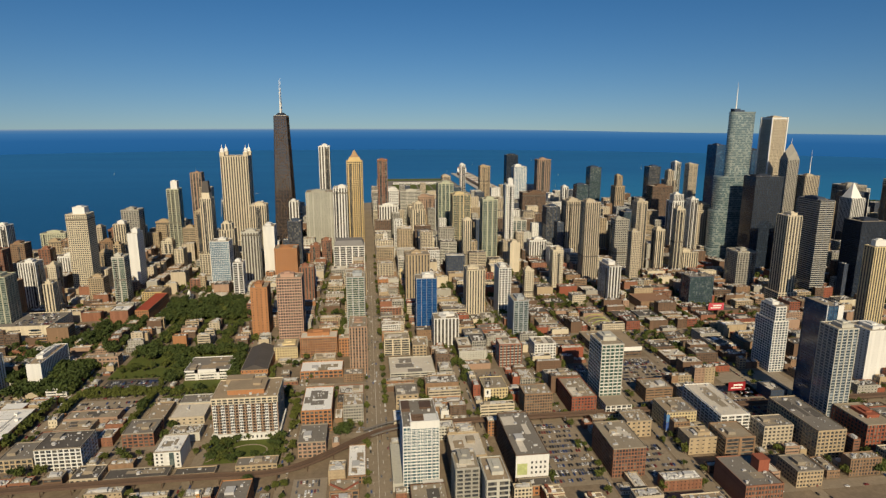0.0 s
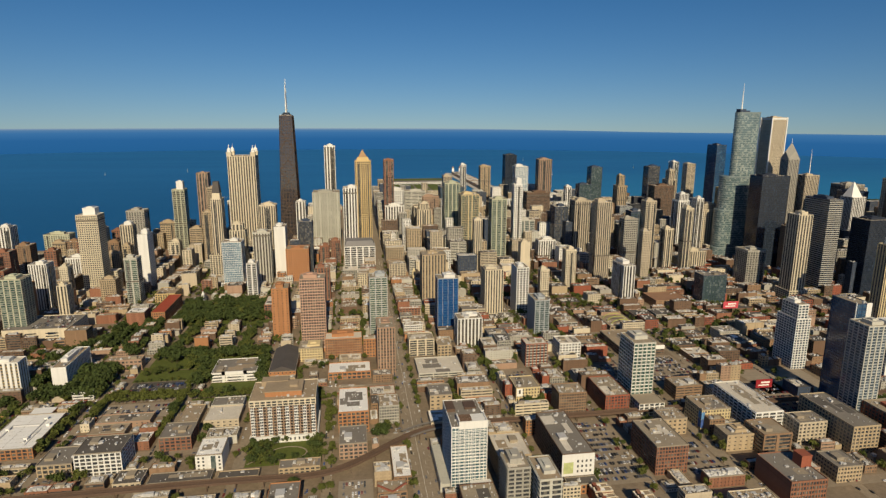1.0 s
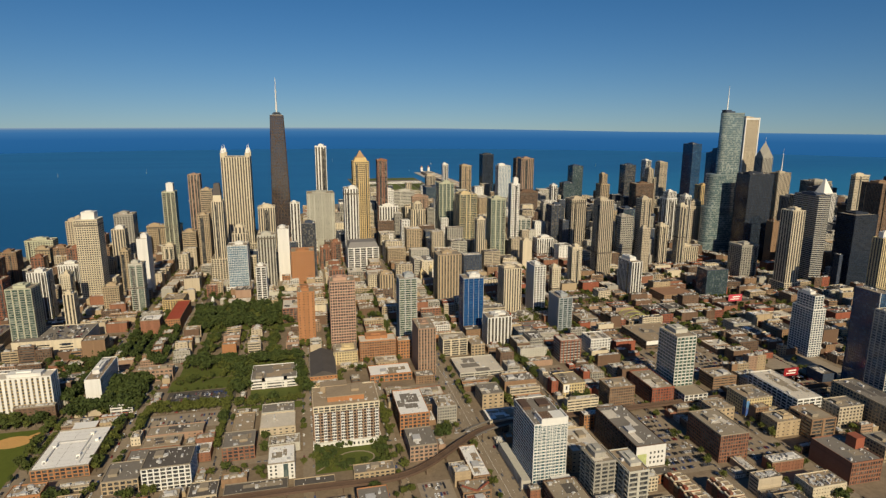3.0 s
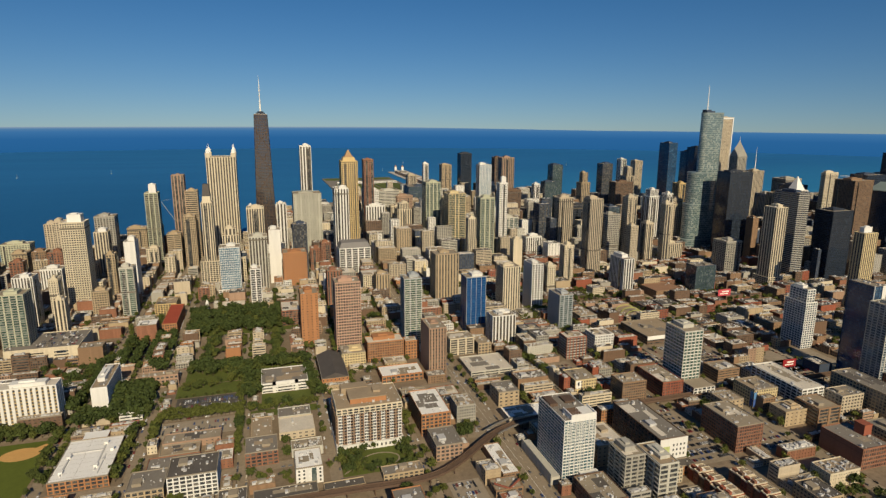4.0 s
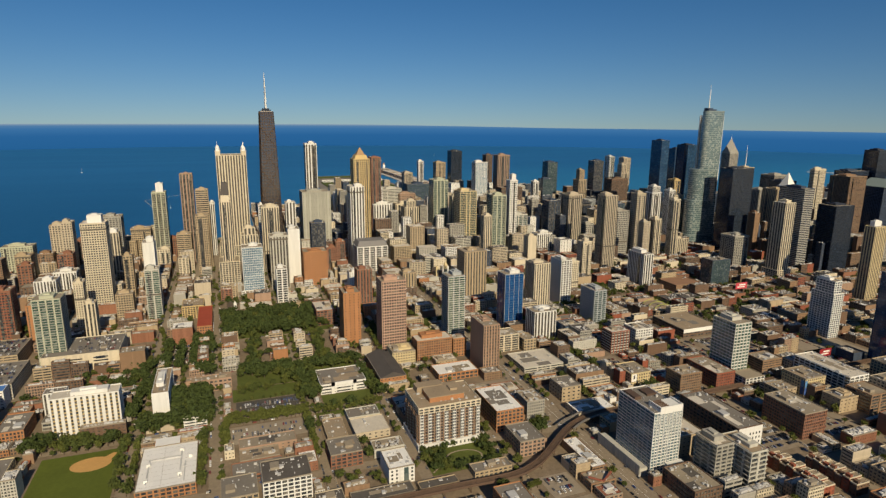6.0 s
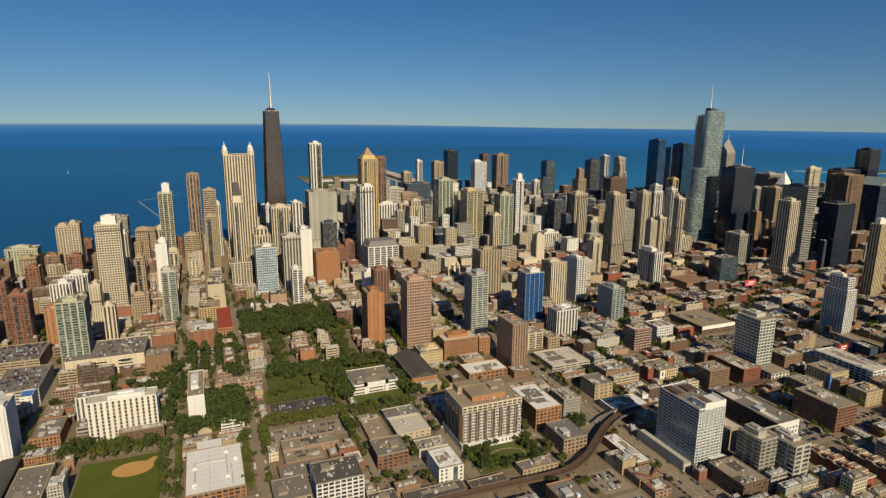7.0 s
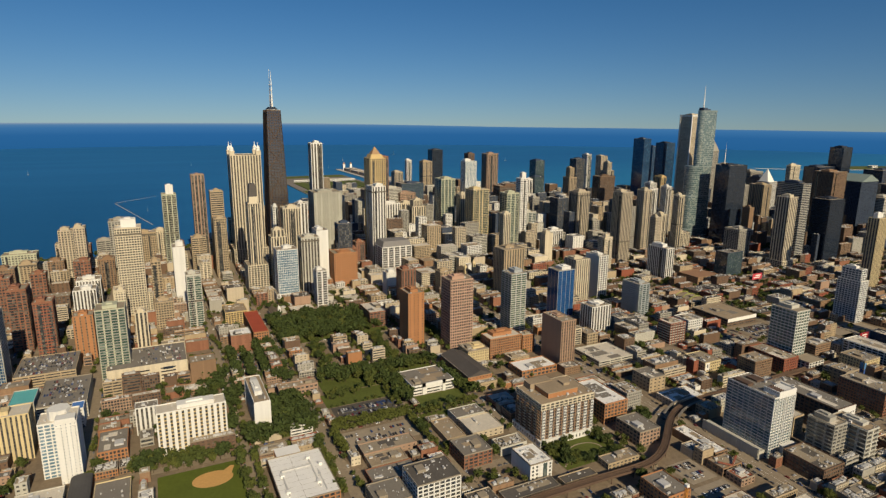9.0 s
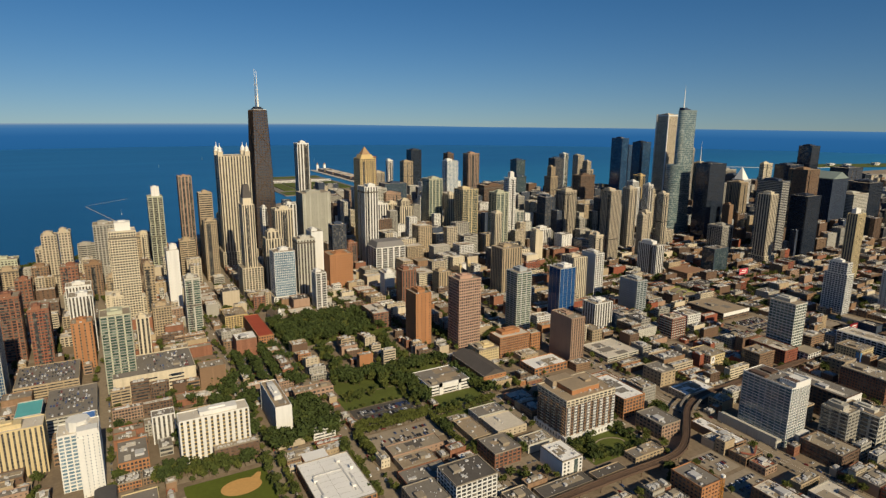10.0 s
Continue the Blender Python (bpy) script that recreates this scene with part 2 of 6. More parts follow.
def thing(name, x, y, z, label, category, group=""):
    ob = new(name)
    ob.location = (x, y, z)
    ob.empty_display_size = 2
    return tagged(ob, label, category, group)


FLOOR = 2.35
SPANDREL = surface("dark spandrel panels", (0.13, 0.11, 0.085), 0.6, 0.25, 0.1, 0.9)
# style: share of wall in a storey, bay, share of wall in a bay, how far bands and piers stand proud
STYLES = {
    "punched": (0.40, 2.5, 0.38, 0.30, 0.34), "ribbon": (0.48, 9.0, 0.08, 0.34, 0.30), "vertical": (0.40, 2.7, 0.44, 0.10, 0.45),
    "curtain": (0.12, 1.9, 0.10, 0.22, 0.26), "slots": (0.35, 2.7, 0.52, 0.08, 0.5), "balcony": (0.20, 4.6, 0.22, 0.75, 0.35),
    "frame": (0.26, 3.2, 0.24, 0.36, 0.40), "solid": (0.62, 3.0, 0.62, 0.30, 0.34), "grid": (0.32, 2.1, 0.32, 0.30, 0.34),
    "deep": (0.22, 6.5, 0.2, 0.5, 0.55), "marble": (0.74, 2.6, 0.74, 0.34, 0.36), "rib": (0.5, 1.9, 0.6, 0.1, 0.4),
    "cobalt": (0.30, 7.0, 0.06, 0.30, 0.34),
}


def facade(parent, w, d, z0, z1, style, wall, glazing, cx=0.0, cy=0.0, blank="", tag="", floor=None, slabs=None, fine=1.0):
    """A block of storeys: glazed core set back behind proud floor bands and piers. blank: sides (w, e, n, s) walled up."""
    share, bay, pshare, bout, pout = STYLES[style]
    vr = random.Random(int(w * 31 + d * 17 + z1 * 7 + parent.location.x * 3))
    floor = floor or FLOOR * vr.uniform(0.92, 1.2)
    bay *= vr.uniform(0.85, 1.35) * fine
    share, pshare = share * vr.uniform(0.85, 1.15), pshare * vr.uniform(0.85, 1.15)
    if parent.location.y > 780:
        bay *= 1.2
    n = max(1, round((z1 - z0) / floor))
    fh = (z1 - z0) / n
    x0, x1, y0, y1 = cx - w / 2, cx + w / 2, cy - d / 2, cy + d / 2
    core, bands, piers = Boxes(), Boxes(), Boxes()
    core.add(x0 + 0.5, x1 - 0.5, y0 + 0.5, y1 - 0.5, z0, z1 - 0.05)
    o = 0.5 - bout
    for k in range(n + 1):
        a, b = z0 + k * fh - fh * share / 2, z0 + k * fh + fh * share / 2
        bands.add(x0 + o, x1 - o, y0 + o, y1 - o, max(z0, a), min(z1, b))
    p = 0.5 - pout
    e = 0.5 - min(pout - 0.01, 0.13)          # the flanks are flatter than the fronts
    nx, ny = max(1, round(w / bay)), max(1, round(d / bay))
    hx, hy = w / nx * pshare / 2, d / ny * pshare / 2
    for i in range(nx + 1):
        c = x0 + w * i / nx
        a, b = max(x0 + p, c - hx), min(x1 - p, c + hx)
        piers.add(a, b, y0 + p, y0 + 0.7, z0, z1 - 0.02)
        piers.add(a, b, y1 - 0.7, y1 - p, z0, z1 - 0.02)
    for i in range(ny + 1):
        c = y0 + d * i / ny
        a, b = max(y0 + p + 0.02, c - hy), min(y1 - p - 0.02, c + hy)
        piers.add(x0 + e, x0 + 0.7, a, b, z0, z1 - 0.03)
        piers.add(x1 - 0.7, x1 - e, a, b, z0, z1 - 0.03)
    q = p + 0.05
    for s in blank:
        if s == "n":
            piers.add(x0 + q, x0 + 0.6, y0 + 0.3, y1 - 0.3, z0, z1 - 0.04)
        if s == "s":
            piers.add(x1 - 0.6, x1 - q, y0 + 0.3, y1 - 0.3, z0, z1 - 0.04)
        if s == "w":
            piers.add(x0 + 0.3, x1 - 0.3, y0 + q, y0 + 0.6, z0, z1 - 0.04)
        if s == "e":
            piers.add(x0 + 0.3, x1 - 0.3, y1 - 0.6, y1 - q, z0, z1 - 0.04)
    if style in ("vertical", "slots") and not slabs:
        slabs = SPANDREL
    part(tag + "glazing", core, glazing, parent)
    tagged(part(tag + "floor_banding", bands, slabs or wall, parent), kind="stuff")
    tagged(part(tag + "pier_grid", piers, wall, parent), kind="stuff")


def flat_roof(parent, w, d, z, wall, roof, rng, cx=0.0, cy=0.0, units=3, penthouse=0.0, pmat=None, tag="", coping=None):
    """Roof sheet inside a parapet, with plant, huts and tarred patches on it."""
    x0, x1, y0, y1 = cx - w / 2 + 0.15, cx + w / 2 - 0.15, cy - d / 2 + 0.15, cy + d / 2 - 0.15
    r = Boxes()
    r.add(x0 + 0.3, x1 - 0.3, y0 + 0.3, y1 - 0.3, z - 0.1, z + 0.15)
    part(tag + "roof", r, roof, parent)
    p = Boxes()
    t, h = 0.35, 0.75
    p.add(x0, x1, y0, y0 + t, z - 0.05, z + h)
    p.add(x0, x1, y1 - t, y1, z - 0.05, z + h)
    p.add(x0, x0 + t, y0 + t, y1 - t, z - 0.05, z + h)
    p.add(x1 - t, x1, y0 + t, y1 - t, z - 0.05, z + h)
    part(tag + "parapet", p, coping or wall, parent)
    if penthouse:
        b = Boxes()
        a, c = w * rng.uniform(0.4, 0.6), d * rng.uniform(0.4, 0.6)
        ox, oy = cx + rng.uniform(-0.12, 0.12) * w, cy + rng.uniform(-0.1, 0.15) * d
        b.add(ox - a / 2, ox + a / 2, oy - c / 2, oy + c / 2, z + 0.1, z + penthouse)
        b.add(ox - a / 2 - 0.15, ox + a / 2 + 0.15, oy - c / 2 - 0.15, oy + c / 2 + 0.15, z + penthouse, z + penthouse + 0.35)
        b.add(ox - a / 4, ox + a / 5, oy - c / 4, oy + c / 4, z + penthouse + 0.3, z + penthouse + 1.5)
        part(tag + "penthouse", b, pmat or wall, parent)
    if units:
        b = Boxes()
        for _ in range(units):
            a, c, h = rng.uniform(0.8, 2.4), rng.uniform(0.8, 2.4), rng.uniform(0.5, 1.4)
            ox, oy = rng.uniform(x0 + 2, x1 - 2), rng.uniform(y0 + 2, y1 - 2)
            b.add(ox - a / 2, ox + a / 2, oy - c / 2, oy + c / 2, z + 0.1, z + 0.15 + h)
        for _ in range(3 * units):
            a, c = rng.uniform(0.25, 0.7), rng.uniform(0.25, 0.7)
            ox, oy = rng.uniform(x0 + 1.2, x1 - 1.2), rng.uniform(y0 + 1.2, y1 - 1.2)
            b.add(ox - a / 2, ox + a / 2, oy - c / 2, oy + c / 2, z + 0.1, z + 0.15 + rng.uniform(0.3, 0.9))
        tagged(part(tag + "rooftop_plant", b, UNIT, parent), kind="stuff")


TAKEN = []          # plan rectangles already built on


def tower(label, x0, x1, y0, d, h, style="punched", wall="beige", glazing=None, roof=0, penthouse=2.5, blank="", floor=None,
          base=None, setback=None, name="tower", slabs=None, units=3, crown="", edges=""):
    """A high building: storeys, roof with plant; base=(grow, height) a wider foot, setback=(shrink, height) a narrower top."""
    rng = random.Random(int(x0 * 7 + y0 * 13 + h * 3))
    glazing = glazing or G_DARK
    w = x1 - x0
    TAKEN.append((x0 - 1, x1 + 1, y0 - 1, y0 + d + 1))
    label += " with flat roof" if len(label.split()) < 4 else ""
    th = thing(name, (x0 + x1) / 2, y0 + d / 2, 0, label, "high-rise building")
    wm, sm = wall_paint(wall), wall_paint(slabs) if slabs else None
    z = 0.0
    if base:
        g, bh = base
        facade(th, w + 2 * g, d + 2 * g, 0, bh, "frame", wm, G_DARK, tag="podium_")
        flat_roof(th, w + 2 * g, d + 2 * g, bh, wm, ROOFS[0], rng, units=0, tag="podium_")
        TAKEN.append((x0 - g, x1 + g, y0 - g, y0 + d + g))
        z = bh
    top = h
    if setback:
        s, sh = setback
        facade(th, w - 2 * s, d - 2 * s, h - sh, h, style, wm, glazing, blank=blank, tag="upper_", floor=floor, slabs=sm)
        flat_roof(th, w - 2 * s, d - 2 * s, h, wm, ROOFS[roof], rng, units=units, penthouse=penthouse)
        top = h - sh
        flat_roof(th, w, d, top, wm, ROOFS[roof], rng, units=0, tag="terrace_")
    if y0 > 650 and not floor:
        floor = FLOOR * (rng.uniform(1.15, 1.4) if y0 > 780 else rng.uniform(1.0, 1.2))
    facade(th, w, d, z, top, style, wm, glazing, blank=blank, floor=floor, slabs=sm)
    # dark strips laid on the faces to read as recesses, plant storeys and a cornice
    if style in ("punched", "vertical", "grid", "balcony", "frame") and h > 30 and y0 > 640:
        b = Boxes()
        for _ in range(rng.choice((0, 1, 2, 2))):
            c, t = rng.uniform(-0.36, 0.36) * w, rng.uniform(0.6, 1.3)
            b.add(c - t, c + t, -d / 2 - 0.08, -d / 2 + 0.3, z + 2, top - rng.uniform(1.5, 6))
        for _ in range(rng.choice((0, 1, 2))):
            c, t = rng.uniform(-0.36, 0.36) * d, rng.uniform(0.6, 1.3)
            b.add(-w / 2 - 0.08, -w / 2 + 0.3, c - t, c + t, z + 2, top - rng.uniform(1.5, 6))
            b.add(w / 2 - 0.3, w / 2 + 0.08, c - t, c + t, z + 2, top - rng.uniform(1.5, 6))
        if b.b:
            tagged(part("recessed_bay", b, G_DARK, th), kind="stuff")
        if rng.random() < 0.5:
            b = Boxes()
            q = z + (top - z) * rng.choice((0.33, 0.5, 0.66, 0.94))
            b.add(-w / 2 - 0.05, w / 2 + 0.05, -d / 2 - 0.05, d / 2 + 0.05, q - 0.9, q + 0.9)
            part("plant_storey", b, SPANDREL, th)
        if rng.random() < 0.6:
            b = Boxes()
            b.add(-w / 2 - 0.3, w / 2 + 0.3, -d / 2 - 0.3, d / 2 + 0.3, top - 1.2, top - 0.2)
            part("cornice", b, wm, th)
    if not setback:
        flat_roof(th, w, d, h, wm, ROOFS[roof], rng, units=units, penthouse=penthouse, pmat=wall_paint(crown) if crown else None)
    if edges:
        b = Boxes()
        for sx in (-1, 1):
            for sy in (-1, 1):
                b.add(sx * w / 2 - 1.1, sx * w / 2 + 1.1, sy * d / 2 - 1.1, sy * d / 2 + 1.1, z, top + 0.8)
        b.add(-w / 2 - 0.2, w / 2 + 0.2, -d / 2 - 0.2, d / 2 + 0.2, top - 3.4, top - 0.2)
        part("corner_strip", b, wall_paint(edges), th, edges + " corner strips and roof band")
    return th


def low_rise(label, x0, x1, y0, y1, h, wall="brick", roof=0, style="punched", units=3, penthouse=0.0, glazing=None, blank="", name="low_rise_building",
             floor=None, roof_mat=None, fine=1.0, slabs=None):
    """A building of a few storeys."""
    rng = random.Random(int(x0 * 11 + y0 * 5 + h * 17))
    w, d = x1 - x0, y1 - y0
    TAKEN.append((x0 - 0.6, x1 + 0.6, y0 - 0.6, y1 + 0.6))
    label += " with flat roof" if len(label.split()) < 4 else ""
    th = thing(name, (x0 + x1) / 2, (y0 + y1) / 2, 0, label, "building")
    wm = wall_paint(wall)
    facade(th, w, d, 0, h, style, wm, glazing or G_DARK, blank=blank, floor=floor, fine=fine, slabs=wall_paint(slabs) if slabs else None)
    flat_roof(th, w, d, h, wm, roof_mat or ROOFS[roof], rng, units=units, penthouse=penthouse, coping=rng.choice((COPING, wm, wm)))
    if units > 1 and w > 5 and d > 5:
        b = Boxes()
        for _ in range(rng.randint(2, 5)):
            a, c = rng.uniform(0.12, 0.45) * w, rng.uniform(0.15, 0.4) * d
            ox, oy = rng.uniform(-w / 2 + a / 2 + 0.8, w / 2 - a / 2 - 0.8), rng.uniform(-d / 2 + c / 2 + 0.8, d / 2 - c / 2 - 0.8)
            b.add(ox - a / 2, ox + a / 2, oy - c / 2, oy + c / 2, h, h + rng.uniform(0.156, 0.2))
        tagged(part("roof_patch", b, rng.choice(ROOFS), th), kind="stuff")
        if rng.random() < 0.6:
            a, c = min(5, 0.4 * w), min(6, 0.35 * d)
            ox, oy = rng.uniform(-w / 2 + a, w / 2 - a), rng.uniform(-d / 2 + c, d / 2 - c)
            b = Boxes()
            b.add(ox - a / 2, ox + a / 2, oy - c / 2, oy + c / 2, h + 0.1, h + rng.uniform(1.4, 2.4))
            part("roof_hut", b, rng.choice((COPING, UNIT, ROOFS[0])), th)
    return th


def free(x0, x1, y0, y1):
    return all(x1 <= a or x0 >= b or y1 <= c or y0 >= e for a, b, c, e in TAKEN)


def hip_cap(w, d, z0, z1, tw, td, cx=0.0, cy=0.0):
    """A tapered block: the steep roof or crown of a tower."""
    v = [(cx + sx * w / 2, cy + sy * d / 2, z0) for sx, sy in ((-1, -1), (1, -1), (1, 1), (-1, 1))]
    v += [(cx + sx * tw / 2, cy + sy * td / 2, z1) for sx, sy in ((-1, -1), (1, -1), (1, 1), (-1, 1))]
    return poly("cap", v, [tuple(int(i) for i in q) for q in CUBE_F])


def rod(r0, r1, z0, z1, cx=0.0, cy=0.0, n=8):
    bm = bmesh.new()
    bmesh.ops.create_cone(bm, cap_ends=True, segments=n, radius1=r0, radius2=r1, depth=z1 - z0,
                          matrix=Matrix.Translation((cx, cy, (z0 + z1) / 2)))
    return bm

# ---------------------------------------------------------------- ground, lake, streets
def sheet(name, outline, z, material, label, category):
    """A flat piece of ground from its outline."""
    ob = part(name, poly(name, [(x, y, z) for x, y in outline], [tuple(range(len(outline)))]), material)
    return tagged(ob, label, category, kind="structure")


sheet("ground", [(-4500, -900), (4500, -900), (4500, 1420), (1500, 1420), (1000, 1440), (640, 1470), (600, 1590), (260, 1600), (40, 1580), (-40, 1540),
                 (-110, 1400), (-150, 1240), (-200, 1165), (-290, 1125), (-390, 1094), (-473, 1050), (-560, 1042), (-660, 1000), (-1100, 860), (-4500, 200)], 0.0,
      ASPHALT, "city ground of asphalt streets", "ground")
sheet("water", [(-4600, 200), (4600, 200), (4600, 3400), (2600, 4560), (-2600, 4560), (-4600, 3400)], -1.2, WATER, "deep blue ruffled lake water", "lake")
sheet("beach", [(-200, 1165), (-290, 1125), (-390, 1094), (-473, 1050), (-470, 1040), (-386, 1082), (-290, 1112), (-205, 1150)], 0.1, SAND, "pale sand beach along the lake", "beach")

# glowing backdrop of far water and haze, an arc round the city
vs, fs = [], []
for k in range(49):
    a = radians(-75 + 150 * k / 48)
    drop = 18 * min(1, max(0, (math.degrees(a) - 12) / 18))          # edge lowered to the south, shaped to stand in for haze
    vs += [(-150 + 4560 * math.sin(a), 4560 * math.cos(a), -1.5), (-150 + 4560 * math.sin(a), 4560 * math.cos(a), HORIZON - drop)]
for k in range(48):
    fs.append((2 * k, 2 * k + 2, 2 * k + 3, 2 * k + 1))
tagged(part("backdrop", poly("backdrop", vs, fs), FAR), "glowing backdrop of distant blue lake and haze", "lake horizon", kind="structure")

# the street grid: lines along y at these x, and along x at these y, with half widths
STREETS_EW = [(-640, 4), (-560, 4), (-490, 4), (-437, 4), (-370, 5), (-278, 4), (-228, 4), (-164, 3.5), (-109, 3.5), (-54, 3), (3.5, 7.5), (73, 3.5), (136, 3), (196, 4.5), (256, 3.5),
              (311, 4), (374, 3.5), (437, 3.5), (500, 3.5), (562, 4), (625, 3.5), (690, 4), (760, 4), (830, 4), (900, 4), (980, 4), (1060, 4), (1150, 4), (1240, 4), (1340, 4), (1440, 4), (1560, 4), (1680, 4), (1800, 4)]
STREETS_NS = [(130, 4), (205, 4), (283, 4), (375, 4), (456, 3.5), (545, 3.5), (622, 3.5), (704, 4), (775, 3.5), (850, 3.5), (925, 4), (1000, 3.5), (1092, 5), (1165, 3.5), (1245, 3.5),
              (1330, 3.5), (1415, 4)]


BLOCKS = []
for (xa, wa), (xb, wb) in zip(STREETS_EW, STREETS_EW[1:]):
    for (ya, ha), (yb, hb) in zip(STREETS_NS, STREETS_NS[1:]):
        x0, x1, y0, y1 = xa + wa, xb - wb, ya + ha, yb - hb
        if x0 < -380 and y1 > 1020 or x0 < -540 and y1 > 930 or x0 < -190 and y1 > 1100 or y1 > 1340 and x0 > 600 or x0 > 840 and y1 > 1170:
            continue
        BLOCKS.append((x0, x1, y0, y1))

# ---------------------------------------------------------------- the skyline, north to south
tower("beige concrete apartment tower with grid facade", -424, -408, 922, 18, 72, "punched", "beige", penthouse=3)
tower("beige concrete apartment tower with grid facade", -405, -393, 898, 18, 79, "punched", "beige", penthouse=3)
tower("tall beige apartment tower with gridded windows", -355, -331, 750, 22, 99.5, "grid", "cream", penthouse=8, crown="white", roof=1)
tower("olive-grey slab apartment tower by the lake", -372, -346, 955, 24, 75, "punched", "grey")
tower("narrow cream tower with dark vertical strips", -357, -340, 884, 16, 65, "vertical", "cream", penthouse=4, crown="white")
tower("slim pale tower with white mechanical crown", -307, -289, 967, 20, 105, "balcony", "green", penthouse=12, crown="white")
tower("white slab apartment tower with blank end wall", -303.5, -291, 790, 22, 68, "solid", "white", blank="w", penthouse=5)
tower("slim pale green apartment tower with balconies", -295, -281, 716, 16, 54, "balcony", "palegrey", G_GREEN)
tower("thin brown brick apartment tower", -326, -316, 800, 14, 52, "punched", "tan")
tower("tall brown concrete tower with vertical ribs", -269, -252, 964, 18, 130, "vertical", "pink", penthouse=1)
tower("brown concrete tower with sloping top", -249, -232, 935, 18, 110, "ribbon", "tan")
tower("grey-brown apartment tower", -250, -234, 900, 18, 79, "grid", "tan")
tower("brown stepped apartment tower", -277, -258, 930, 18, 50, "ribbon", "tan")
nine = tower("cream stone tower with four lantern pinnacles", -219, -178, 949, 34, 156, "vertical", "cream", penthouse=0, base=(3, 26))
park = tower("slim cream stone tower with dark hipped crown", -218, -204, 816, 20, 108, "vertical", "cream", penthouse=0, base=(5, 34))
tower("cream stone apartment tower with narrow windows", -166, -143, 876, 20, 91, "vertical", "cream")
tower("white apartment tower beside a dark tower", -124, -109, 980, 18, 81, "vertical", "white")
tower("broad grey marble slab tower", -98, -54, 985, 36, 95, "marble", "marble", penthouse=2)
tower("tall pale tower with vertical white ribs", -80, -61, 1064, 20, 166, "vertical", "white", penthouse=3)
gold = tower("gold-lit stone tower with pyramid crown", -29, -4, 924, 26, 149, "grid", "gold", penthouse=0)
tower("reddish brown granite tower", 20, 37, 1019, 20, 145, "grid", "brick", penthouse=1)
tower("white concrete tower with dark strip windows", -47, -27, 864, 26, 115, "vertical", "white", penthouse=3)
tower("pale grey ribbed apartment tower", -163, -141, 790, 20, 67, "vertical", "palegrey", penthouse=2)
tower("white blank-walled slab tower", -139, -124, 812, 24, 70, "solid", "white", blank="w")
tower("orange brick tower with blank facade", -123, -93, 793, 26, 43, "solid", "orange", blank="", penthouse=1)
tower("blue-grey glass apartment tower with white frame", -197, -173, 764, 22, 60, "curtain", "white", G_PALE, base=(3, 9))
tower("slim pale apartment tower with dark windows", -162, -150, 725, 16, 41, "deep", "white")
tower("plain orange brick apartment tower", -114.5, -98, 577, 22, 50, "solid", "orange", penthouse=3)
tower("narrow red-brown brick tower", -79, -62, 680, 16, 44, "slots", "brick", penthouse=2)
tower("pinkish brick apartment tower with dense windows", -85, -61.5, 549, 20, 66, "grid", "rose", penthouse=3)
mansard = tower("white gridded office block with slate mansard", -47, -4, 827, 30, 37, "deep", "white")
tower("cream stone residential tower", 21, 53, 1010, 24, 68, "vertical", "white")
tower("cream stone stepped office building", 39, 71, 922, 26, 31, "vertical", "cream", setback=(5, 8))
tower("slim white tower near the lake", 218, 231, 1376, 12, 110, "vertical", "white")
tower("pale green concrete apartment tower", 120, 146, 990, 26, 107, "balcony", "green", G_TEAL)
tower("black steel residential tower by the lake", 375, 406, 1570, 31, 120, "curtain", "dark", G_BLACK)
tower("pinkish granite high-rise near the lake", 374, 404, 1276, 24, 127, "vertical", "pink", penthouse=3)
tower("tall slim white tower", 212, 226, 890, 14, 114, "punched", "white", penthouse=9)
tower("slim white ribbed apartment tower", 134, 146, 813, 12, 74, "vertical", "cream", penthouse=2)
tower("pale concrete apartment tower", 224, 248, 895, 24, 58, "balcony", "palegrey", G_TEAL)
tower("cream blank-fronted apartment tower", 199, 213, 800, 14, 42, "solid", "cream", blank="w")
tower("dark glass high-rise near the lake", 478, 503, 1232, 25, 112, "curtain", "slate", G_TEAL)
tower("dark concrete apartment tower with balconies", 272, 293, 870, 22, 81, "balcony", "slate", G_DARK)
tower("tall beige ribbed apartment tower", 282, 302, 735, 20, 106, "vertical", "beige", penthouse=3)
tower("beige tower with notched top", 378, 394, 790, 16, 99, "punched", "beige", penthouse=3)
tower("beige slender apartment tower", 345, 357, 730, 12, 67, "punched", "beige")
tower("white apartment block with grey north side", 279.5, 294, 644, 32, 43, "vertical", "white", penthouse=4)
tower("dark glass tower near the river mouth", 694, 715, 1120, 34, 163, "curtain", "slate", G_BLUE)
tower("white marble tower with narrow vertical strips", 753, 784, 1045, 32, 217, "rib", "beige", G_DARK, penthouse=2, floor=2.7, slabs="beige", edges="white")
tower("black steel and glass office tower", 539, 582, 768, 28, 134, "curtain", "black", G_BLACK, penthouse=2)
tower("cream hotel tower with notched crown", 480.5, 499, 620, 20, 103, "vertical", "cream", penthouse=3, base=(3, 12))
tower("black glass office tower beside the river", 577, 613, 621, 28, 94, "curtain", "black", G_BLACK, penthouse=2)
tower("dark office tower with pale horizontal bands", 533, 552, 637, 40, 118, "ribbon", "slate", G_BLACK, slabs="grey")
tower("cream apartment tower with stepped top", 836, 866, 862, 10, 119, "punched", "cream", penthouse=3)
tower("pale yellow apartment tower with stacked balconies", 489, 509, 507, 13, 90, "vertical", "yellow", penthouse=6, crown="white")
tower("tan concrete apartment tower with vertical windows", 43, 71, 664, 24, 59, "slots", "tan", penthouse=2)
